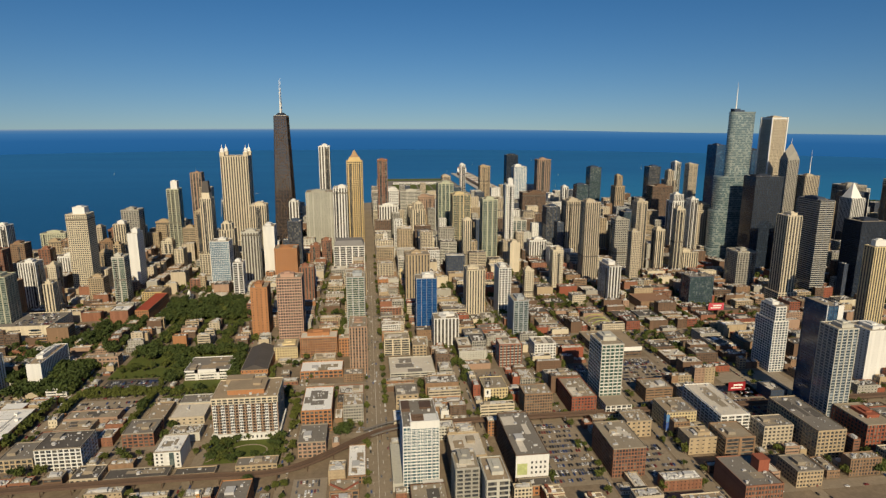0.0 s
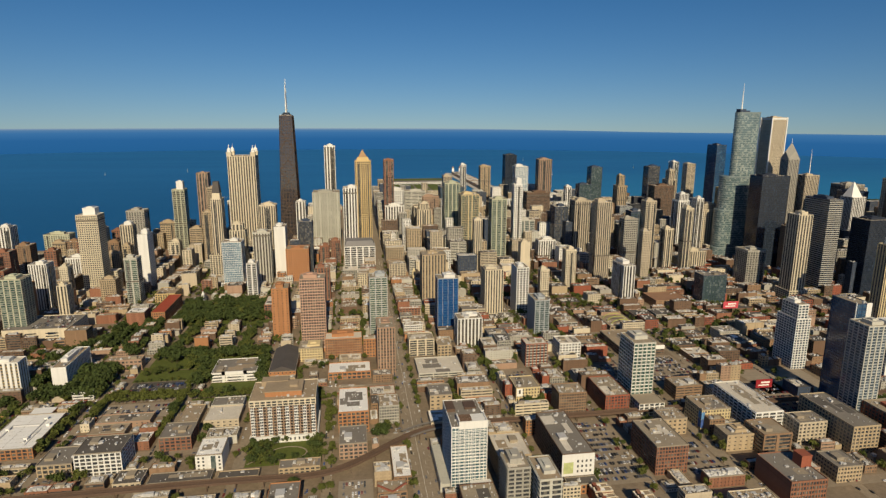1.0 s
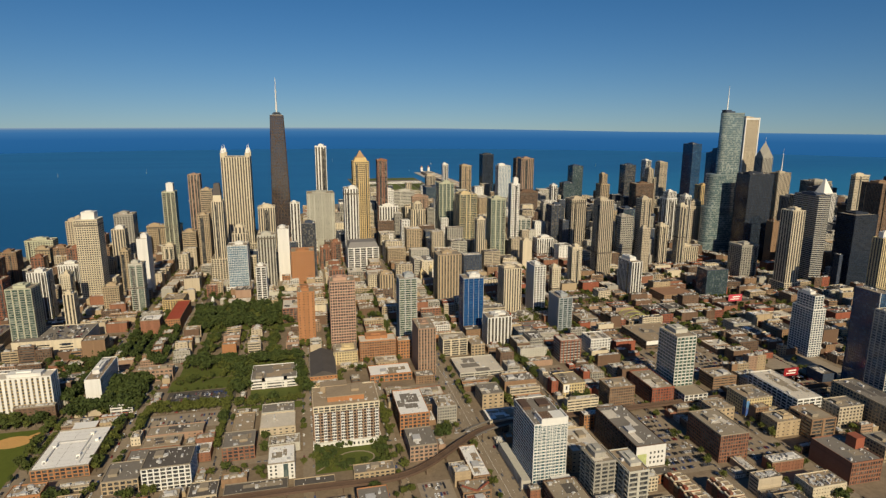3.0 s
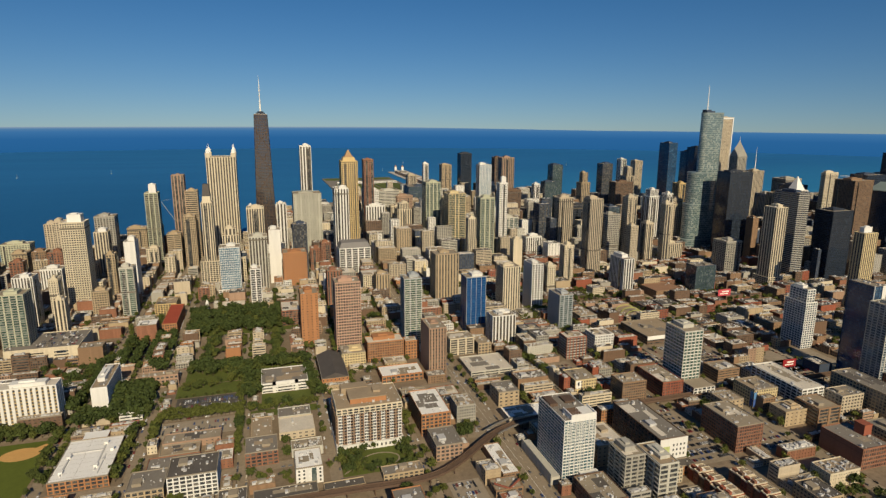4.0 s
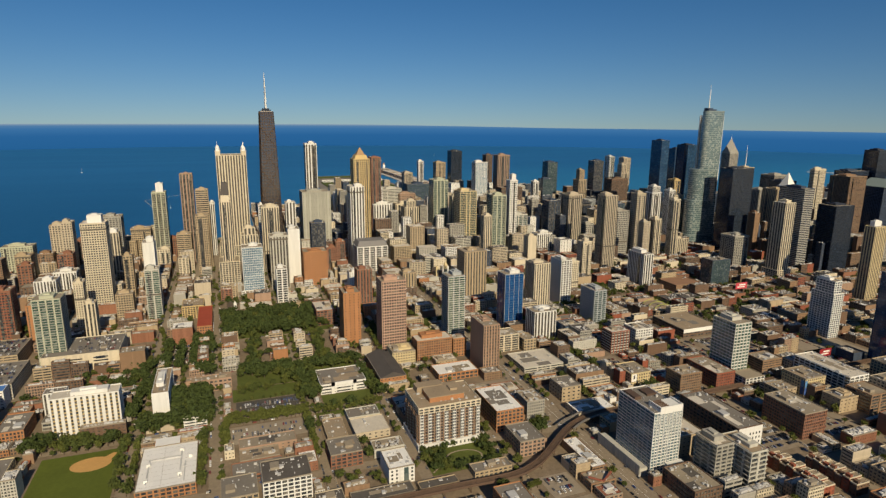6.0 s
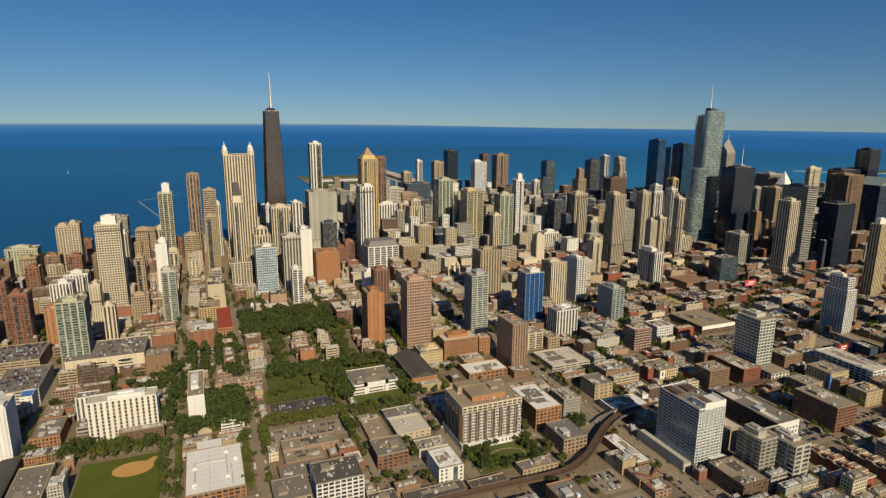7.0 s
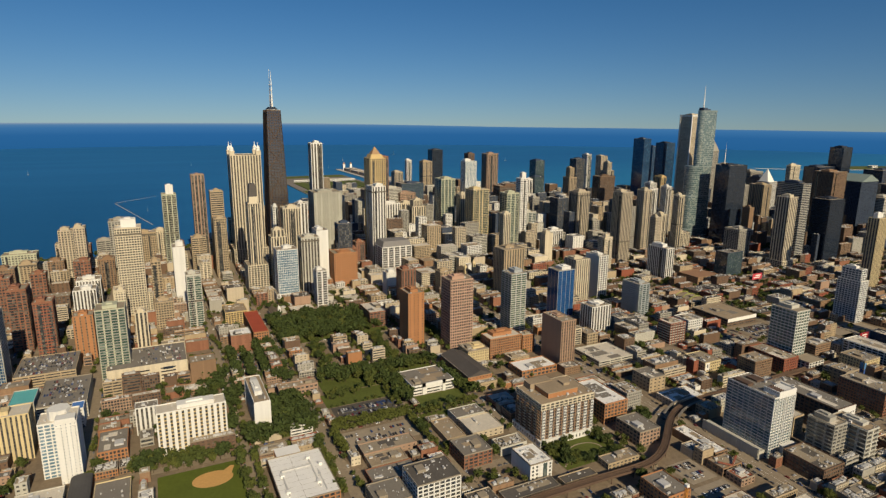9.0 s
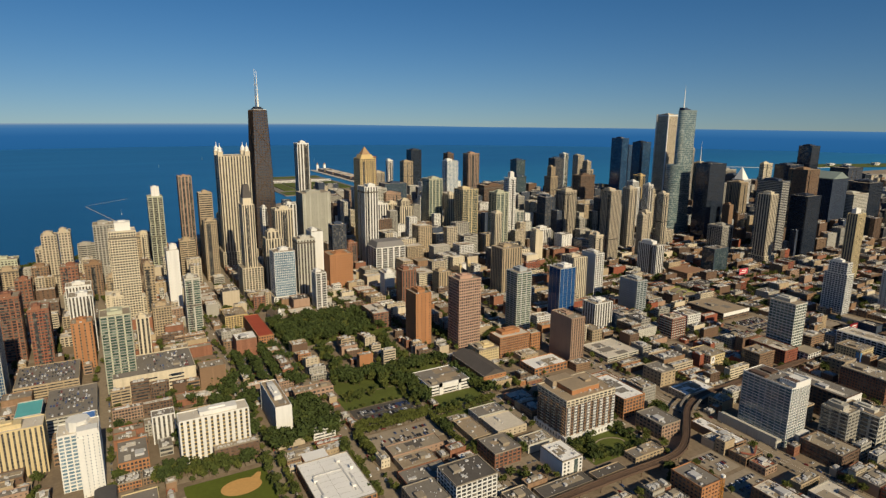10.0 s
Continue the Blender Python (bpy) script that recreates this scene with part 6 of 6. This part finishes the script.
for x0, x1, y0, y1 in BLOCKS:
    cx, cy = (x0 + x1) / 2, (y0 + y1) / 2
    p = Boxes()
    p.add(x0, x1, y0, y1, -0.3, 0.12)
    tagged(part("pavement", p, PAVING if cy > 780 and cx < 100 else YARD), "worn paved city block beside the street", "pavement", kind="structure")
    if cy < 200 or cx < -0.85 * cy - 110 or cx > 2.2 * (cy - 100) - 150 or cx > 0.85 * cy + 110 and cy < 420:
        continue
    far = cy > 740
    core = cy > 840 and 20 < cx < 840 or cx > 560 and cy > 640
    mid = (x0 + x1) / 2
    bands_y = [(y0, 323.5), (335.5, y1)] if y0 < 312 < 328 < y1 and x1 < -40 else [(y0, y1)]
    low = -300 < cx < -50 and cy < 560
    gardens = -240 < cx < -50 and 540 < cy < 640
    for xa, xb in ((x0 + 1.2, mid - 1.3), (mid + 1.3, x1 - 1.2)):
        for ya, yb in bands_y:
            y = ya + 1.2
            while y < yb - 6:
                dy = RNG.choice((5, 6, 7, 8, 8, 10, 12, 15, 19)) * RNG.uniform(0.9, 1.1) if not far else RNG.uniform(11, 24)
                if gardens:
                    dy = RNG.uniform(4.8, 7.2)
                dy = min(dy, yb - 1.2 - y)
                depth = (xb - xa) * RNG.choice((0.7, 0.85, 0.95, 1.0, 1.0))
                if gardens:
                    depth = (xb - xa) * RNG.uniform(0.42, 0.6)
                    for _ in range(2):
                        plant(RNG.uniform(mid - 6, mid + 6), y + RNG.uniform(0, dy), RNG.choice((0, 1, 2, 4)), 0.75)
                a = xa if xa == x0 + 1.2 else xb - depth
                h = RNG.choice((4.5, 4.5, 6.7, 6.7, 9, 9, 11, 13.5)) if not far else RNG.choice((6.7, 9, 11, 13.5, 18, 22, 30))
                if low:
                    h = RNG.choice((2.8, 3.2, 3.6, 4.2, 4.8, 5.5, 6.7))
                if core:
                    h = RNG.choice((9, 13, 16, 22, 28, 34, 42) if cx > 500 else (16, 22, 28, 34, 42, 50, 60))
                if RNG.random() < (0.74 if low else 0.9 if far else 0.83):
                    cuts = max(1, round(depth / RNG.uniform(13, 24)))
                    for i in range(cuts):
                        try_lot(a + depth * i / cuts, a + depth * (i + 1) / cuts - 0.3, y, y + dy - 0.4, h * (RNG.choice((0.6, 0.8, 1.0, 1.25)) if i else 1.0), far)
                elif free(a, a + depth, y, y + dy):
                    for _ in range(RNG.randint(3, 9)):
                        plant(RNG.uniform(xa, xb), RNG.uniform(y, y + dy), RNG.choice((0, 1, 2, 3, 4)), 0.8)
                    YARDS.append((xa, xb, y, y + dy))
                if not gardens and depth < 0.9 * (xb - xa) and RNG.random() < 0.8 and free(xa, xb, y, y + dy):
                    # a shed or garage behind, on the alley
                    e = (a + depth + 0.5, xb) if a == xa else (xa, a - 0.5)
                    try_lot(e[0], e[1], y + 1, y + dy - 1.5, 3.2, far)
                if RNG.random() < 0.8 and cy < 800 and free(mid - 1, mid + 1, y, y + dy):
                    plant(mid + RNG.uniform(-1.2, 1.2), y + RNG.uniform(0, dy), RNG.choice((0, 1, 3, 4)), 0.85)
                if RNG.random() < 0.55 and cy < 900:
                    plant((x0 - 0.6 if xa == x0 + 1.2 else x1 + 0.6), y + RNG.uniform(0, dy), RNG.choice((1, 3, 4)), 0.8)
                y += dy + (0.0 if RNG.random() < 0.75 else RNG.uniform(1.5, 4))
LOTS.sort()
FAR_BOXES = {}


def far_box(mat, *b):
    FAR_BOXES.setdefault(mat, Boxes()).add(*b)


for k, (_, a, b, c, d, h, far) in enumerate(LOTS):
    # southern lots take darker colours, partly standing in for long shadows
    rows_ = -235 < a < -55 and 540 < c < 632
    wall, roof = RNG.choice(["pink", "tan", "brick", "brown", "beige", "pink", "grey", "umber", "orange"] if rows_ else ["umber", "brown", "brick", "umber", "grey", "tan", "brown", "red", "umber", "cream", "pink"] if h < 20 and (a > 90 and c > 380 or a > 190) else ["brick", "brown", "umber", "brown", "tan", "grey", "umber", "pink", "beige"] if h < 20 and a < -230 and c > 500 else PALETTE if h < 20 else ["slate", "slate", "grey", "dark", "tan", "umber", "beige", "steel", "brown"] if a > 430 else ["beige", "cream", "tan", "grey", "palegrey", "umber", "slate", "white"]), RNG.choice((2, 4, 2, 4, 1, 3, 2, 2) if a > 90 and c > 420 else (0, 2, 1, 4, 4, 3, 2, 2) if a > 60 else (0, 0, 0, 1, 1, 2, 3, 4, 4))
    style = RNG.choice(("punched", "solid", "solid", "punched", "grid", "ribbon"))
    if k < 300:
        low_rise(COLOR_WORDS[wall] + " low building with " + ROOF_WORDS[roof], a, b, c, d, h, wall, roof, style, units=RNG.randint(7, 16), fine=RNG.uniform(0.62, 0.9), floor=RNG.uniform(1.9, 2.5),
                 roof_mat=WHITE_ROOF if roof == 1 and RNG.random() < 0.5 else None, blank=RNG.choice(("we", "we", "w", "e", "ns", "n", "s", "", "wens" if h < 5 else "ns")))
        continue
    # farther off: the same build-up, joined
    share, bay, ps, _, _ = STYLES[style]
    bay, blank = bay * RNG.uniform(0.7, 1.0) * (1.6 if c > 700 else 1.25 if c > 560 else 1.0), RNG.random() < 0.45 and h < 20
    wm = wall_paint(wall if wall in WALLS else "grey")
    far_box(G_DARK, a + 0.3, b - 0.3, c + 0.3, d - 0.3, 0, h - 0.2)
    n = max(1, round(h / FLOOR))
    for i in range(n + 1):
        z = h * i / n
        far_box(wm, a + 0.1, b - 0.1, c + 0.1, d - 0.1, max(0, z - FLOOR * share / 2), min(h, z + FLOOR * share / 2))
    if blank:
        far_box(wm, a + 0.05, b - 0.05, c + 0.04, c + 0.4, 0, h - 0.03)
    for lo, hi, axis in ((a, b, 0), (c, d, 1)):
        m = max(1, round((hi - lo) / bay))
        for i in range(m + 1):
            q = lo + (hi - lo) * i / m
            q0, q1 = max(lo, q - bay * ps / 2), min(hi, q + bay * ps / 2)
            if axis == 0:
                far_box(wm, q0 + 0.02, q1 - 0.02, c, c + 0.5, 0, h - 0.02)
            else:
                far_box(wm, a + 0.2, a + 0.5, q0 + 0.03, q1 - 0.03, 0, h - 0.03)
                if b < 60:
                    far_box(wm, b - 0.5, b - 0.2, q0 + 0.03, q1 - 0.03, 0, h - 0.03)
    for q in ((a, b, c, c + 0.3), (a, b, d - 0.3, d), (a, a + 0.3, c + 0.3, d - 0.3), (b - 0.3, b, c + 0.3, d - 0.3)):
        far_box(wm, *q, h - 0.04, h + 0.7)
    far_box(ROOFS[roof], a + 0.28, b - 0.28, c + 0.28, d - 0.28, h - 0.1, h + 0.1)
    for _ in range(RNG.randint(1, 3)):
        s, t = RNG.uniform(0.15, 0.45) * (b - a), RNG.uniform(0.15, 0.45) * (d - c)
        x, y = RNG.uniform(a + 0.4, b - 0.4 - s), RNG.uniform(c + 0.4, d - 0.4 - t)
        far_box(RNG.choice(ROOFS + [WHITE_ROOF]), x, x + s, y, y + t, h, h + RNG.uniform(0.14, 0.2))
    for _ in range(RNG.randint(5, 12)):
        x, y, s = RNG.uniform(a + 1.5, b - 2.5), RNG.uniform(c + 1.5, d - 2.5), RNG.uniform(0.5, 2.0)
        far_box(UNIT, x, x + s, y, y + s * RNG.uniform(0.6, 1.4), h, h + RNG.uniform(0.5, 1.8))
far_city = thing("distant_low_buildings", 0, 0, 0, "mass of distant brick and concrete low buildings", "buildings")
tagged(far_city, kind="stuff")
for mat, boxes in FAR_BOXES.items():
    tagged(part("building_fabric", boxes, mat, far_city), kind="stuff")

# ---------------------------------------------------------------- trees: the nearest as things, the rest joined
TREE_SPOTS.sort(key=lambda q: math.hypot(q[0] + 150, q[1] - 60))
for x, y, k, s in TREE_SPOTS[:280]:
    m = Matrix.Translation((x, y, 0.05)) @ Matrix.Rotation(trng.uniform(0, 6.3), 4, "Z")
    copy_thing(TREES[k], m).scale = (s, s, s)
for k, src in enumerate(TREES):
    src.location = (-200 + 5 * k, 535, 0.05)
CLUMPS = []
for k in range(6):
    me = [o for o in TREES[k].children if o.name.startswith("crown")][0].data
    co = np.zeros(len(me.vertices) * 3)
    me.vertices.foreach_get("co", co)
    CLUMPS.append(co.reshape(-1, 4, 3))
far_v = {0: [], 1: [], 2: []}
NRNG = np.random.RandomState(7)
for x, y, k, s in TREE_SPOTS[280:]:
    q = CLUMPS[k]
    q = q[NRNG.permutation(len(q))[:120]]
    mid_ = q.mean(1, keepdims=True)
    q = mid_ + (q - mid_) * 2.5
    a = trng.uniform(0, 6.3)
    rot = np.array([[math.cos(a), -math.sin(a), 0], [math.sin(a), math.cos(a), 0], [0, 0, 1]])
    far_v[k % 3].append((q.reshape(-1, 3) @ rot.T) * s + (x, y, 0.05))
far_trees = tagged(thing("distant_trees", 0, 0, 0, "many leafy green trees along streets and yards", "trees"), kind="stuff")
for k, vs_ in far_v.items():
    v = np.concatenate(vs_)
    me = bpy.data.meshes.new("foliage")
    me.vertices.add(len(v)), me.loops.add(len(v)), me.polygons.add(len(v) // 4)
    me.vertices.foreach_set("co", v.ravel())
    me.loops.foreach_set("vertex_index", np.arange(len(v), dtype=np.int32))
    me.polygons.foreach_set("loop_start", np.arange(0, len(v), 4, dtype=np.int32))
    me.update()
    me.shade_flat()
    tagged(part("foliage", me, LEAVES[k], far_trees), kind="stuff")
trunks = Boxes()
for x, y, k, s in TREE_SPOTS[280:]:
    trunks.add(x - 0.15, x + 0.15, y - 0.15, y + 0.15, 0, 4 * s)
tagged(part("trunk_wood", trunks, BARK, far_trees), kind="stuff")

# ---------------------------------------------------------------- cars
CAR_PAINT = [surface("car paint " + n, c, 0.35, 0.05, 0.5, 2.0, spec=0.6) for n, c in (
    ("white", (0.75, 0.75, 0.74)), ("silver", (0.45, 0.45, 0.46)), ("black", (0.02, 0.02, 0.022)), ("grey", (0.13, 0.13, 0.14)), ("red", (0.20, 0.02, 0.02)),
    ("blue", (0.03, 0.07, 0.22)), ("tan", (0.32, 0.26, 0.18)))]
CAR_WORDS = ["white", "silver", "black", "dark grey", "red", "blue", "tan"]
TYRE = surface("tyre rubber", (0.02, 0.02, 0.02), 0.9, 0.2, 1.0, 4.0)


def car_kind(k):
    """A parked saloon car, its length along y: body, glazed cabin, four wheels in two axles."""
    th = thing("car", 0, 0, 0, CAR_WORDS[k] + " parked car on the asphalt", "car", "parked cars")
    prof = [(-1.45, 0.22), (-1.45, 0.55), (-0.75, 0.63), (1.05, 0.63), (1.45, 0.55), (1.45, 0.22)]
    vs_ = [(x, y, z) for x in (-0.58, 0.58) for y, z in prof]
    n = len(prof)
    fs_ = [tuple(range(n)), tuple(range(2 * n - 1, n - 1, -1))] + [(i, i + n, (i + 1) % n + n, (i + 1) % n) for i in range(n)]
    body = part("body", poly("body", vs_, fs_), CAR_PAINT[k], th)
    part("cabin", hip_cap(1.1, 1.9, 0.62, 0.98, 0.9, 1.15, 0, 0.15), G_BLACK, th)
    b = Boxes()
    b.add(-0.44, 0.44, -0.35, 0.65, 0.97, 1.01)
    part("roof_panel", b, CAR_PAINT[k], body)
    b = Boxes()
    for x in (-0.6, 0.48):
        for y in (-1.1, 0.7):
            b.add(x, x + 0.12, y, y + 0.42, 0.0, 0.42)
    part("wheel_set", b, TYRE, th)
    return th


CARS = [car_kind(k) for k in range(7)]
crng = random.Random(3)
FAR_CARS = {}
SPOTS = []
# car parks: rows of bays
for x0, x1, y0, y1, p in ((-212, -167, 464, 487, 0.75), (-218, -171, 429, 449, 0.5), (-264, -249, 568, 626, 0.8), (106, 139, 303, 370, 0.75), (166, 188, 302, 342, 0.85), (-50, -28, 288, 302, 0.6), (-45, -29, 308, 326, 0.6), (86, 108, 442, 470, 0.6), (264, 303, 362, 418, 0.6),
                          (207, 248, 428, 480, 0.7), (170, 190, 422, 468, 0.6)):
    y = y0 + 2
    while y < y1 - 1:
        x = x0 + 1
        while x < x1 - 1:
            if crng.random() < p:
                SPOTS.append((x, y, crng.uniform(-4, 4), 0.17))
            x += 1.75
        y += crng.choice((3.4, 6.2))
# on the parking decks
for x0, x1, y0, y1, z, p in ((-401, -374, 553, 598, 12.2, 0.5), (-424, -386, 614, 653, 13.2, 0.6), (-340, -308, 592, 628, 16.2, 0.45)):
    y = y0 + 2
    while y < y1 - 1:
        x = x0 + 1
        while x < x1 - 1:
            if crng.random() < p:
                SPOTS.append((x, y, crng.uniform(-4, 4), z))
            x += 1.75
        y += crng.choice((3.4, 6.2))
# in open plots
for x0, x1, y0, y1 in YARDS:
    if y1 < 640:
        for _ in range(crng.randint(2, 8)):
            SPOTS.append((crng.uniform(x0 + 1, x1 - 1), crng.uniform(y0 + 1.5, y1 - 1), crng.choice((0, 90)), 0.13))
# along the kerbs, and in the lanes of the avenue
for xs, hw in STREETS_EW:
    if -460 < xs < 520:
        for s in (-1, 1):
            y = 255
            while y < 930:
                if crng.random() < 0.5:
                    SPOTS.append((xs + s * (hw - 0.75), y, crng.uniform(-2, 2), 0.01))
                y += 4.0
for k in range(46):
    SPOTS.append((crng.choice((-1.2, 1.9, 5.0, 8.2)), 255 + crng.uniform(0, 560), 0, 0.01))
for ys, hw in STREETS_NS:
    if 280 < ys < 800:
        x = -400
        while x < 420:
            if crng.random() < 0.35:
                SPOTS.append((x, ys + crng.choice((-1, 1)) * (hw - 0.75), 90, 0.01))
            x += 4.2
SPOTS.sort(key=lambda s: math.hypot(s[0] + 90, s[1] - 60))
for i, (x, y, turn, z) in enumerate(SPOTS):
    k = crng.choice((0, 0, 1, 2, 2, 2, 3, 3, 3, 4, 5, 6))
    m = Matrix.Translation((x, y, z)) @ Matrix.Rotation(radians(turn), 4, "Z")
    if i < 180:
        copy_thing(CARS[k], m)
    else:
        w, l = (1.3, 0.55) if turn == 90 else (0.55, 1.3)
        for mat, bx in ((CAR_PAINT[k], (x - w, x + w, y - l, y + l, z + 0.2, z + 0.6)), (G_BLACK, (x - w * 0.7, x + w * 0.7, y - l * 0.7, y + l * 0.7, z + 0.6, z + 0.92)),
                        (CAR_PAINT[k], (x - w * 0.6, x + w * 0.6, y - l * 0.55, y + l * 0.55, z + 0.92, z + 0.97))):
            FAR_CARS.setdefault(mat, Boxes()).add(*bx)
for k, src in enumerate(CARS):
    src.location = (111 + 2.2 * k, 371, 0.17)
fc = tagged(thing("distant_cars", 0, 0, 0, "rows of distant cars parked along the streets", "cars"), kind="stuff")
for mat, boxes in FAR_CARS.items():
    tagged(part("car_bodies", boxes, mat, fc), kind="stuff")

# ---------------------------------------------------------------- lake edge: filter plant, pier, breakwater, boats
plant_ground = Boxes()
plant_ground.add(60, 305, 1690, 2200, -2, 0.8)
tagged(part("pier_ground", plant_ground, ROOFS[4]), "flat grey-brown filter plant island by the lake", "pier", kind="structure")
b = Boxes()
for i in range(5):
    b.add(85 + 42 * i, 120 + 42 * i, 1790, 1980, 0.5, 2.6)
tagged(part("filter_basin", b, LAWN), "long flat green-roofed filter basins", "basin", kind="stuff")
patch("lawn", 66, 300, 2120, 2190, LAWN, "green strip on the filter plant island", "lawn", 0.95, False)
patch("lawn", 66, 300, 1697, 1770, LAWN, "green strip on the filter plant island", "lawn", 0.95, False)
low_rise("long white filter hall with flat roof", 90, 290, 1992, 2002, 7, "white", 1, "ribbon")
b = Boxes()
b.add(345, 425, 1600, 2420, -2, 1.0)
tagged(part("pier_ground", b, CONCRETE), "long concrete pleasure pier", "pier", kind="structure")
for y in range(1640, 2340, 90):
    low_rise("brick and white pier hall", 360, 402, y, y + 78, 11, "pink", 1, "frame")
for s in (-1, 1):
    lt = thing("pier_tower", 385 + 14 * s, 2385, 1.0, "white pier head tower with pointed roof", "tower")
    b = Boxes()
    b.add(-4, 4, -4, 4, 0, 22)
    part("shaft", b, PAINT_W, lt)
    part("pointed_roof", hip_cap(9, 9, 22, 30, 0.5, 0.5), wall_paint("pink"), lt)
bw = strip([(-322, 1370), (-400, 1715)], -0.6, 0.6, -2, -0.6)
tagged(part("breakwater", bw, CONCRETE), "thin pale breakwater running into the lake", "breakwater", kind="structure")
bw = strip([(-398, 1725), (-310, 1820)], -0.4, 0.4, -2, -0.9)
tagged(part("breakwater", bw, CONCRETE), "thin pale breakwater parallel to the shore", "breakwater", kind="structure")
bw = strip([(2040, 1830), (2230, 1665), (2560, 1560)], -2, 2, -2, 0.6)
tagged(part("breakwater", bw, CONCRETE), "long harbour breakwater", "breakwater", kind="structure")

sheet("headland", [(2300, 1700), (2560, 1745), (2800, 1660), (3400, 1500), (3400, 1330), (2700, 1500), (2480, 1590)], 0.2, LAWN, "low green headland beyond the harbour", "headland")
for x, y, h in ((2560, 1640, 9), (2640, 1610, 7), (2790, 1560, 12)):
    low_rise("low pale hall on the headland", x, x + 46, y, y + 20, h, "white", 1, "ribbon", units=2)


def boat(x, y, s, label):
    """A sailing boat: hull, mast, sail."""
    th = thing("sailing_boat", x, y, -1.2, label, "boat", "boats on the lake")
    vs_ = [(-1, -4, 1), (1, -4, 1), (1.4, 1, 1), (0, 5, 1), (-1.4, 1, 1), (-0.7, -3.6, 0), (0.7, -3.6, 0), (1, 1, 0), (0, 4, 0), (-1, 1, 0)]
    hull = part("hull", poly("hull", vs_, [(0, 1, 2, 3, 4), (9, 8, 7, 6, 5)] + [(i, i + 5, (i + 1) % 5 + 5, (i + 1) % 5) for i in range(5)]), PAINT_W, th)
    part("mast", rod(0.12, 0.06, 1, 12, 0, 0.5, 6), STEEL, th)
    part("sail", poly("sail", [(0.05, 0.4, 2), (0.05, -3.4, 2), (0.05, 0.4, 11.5), (0.35, -1.2, 5), (-0.05, 0.4, 2), (-0.05, -3.4, 2), (-0.05, 0.4, 11.5)],
                      [(0, 1, 3), (1, 2, 3), (2, 0, 3), (4, 6, 5)]), PAINT_W, th)
    th.scale = (s, s, s)
    return th


for x, y, s in ((-700, 2600, 1.6), (-980, 2500, 1.3), (-330, 1560, 0.9), (60, 3200, 1.6), (520, 2900, 1.5), (760, 2300, 1.3), (900, 3200, 1.8), (-1300, 2300, 1.4), (340, 2500, 1.2), (620, 1900, 1.0),
                (1250, 2600, 1.5), (-160, 2800, 1.4)):
    boat(x, y, s, "small white sailing boat on the lake")
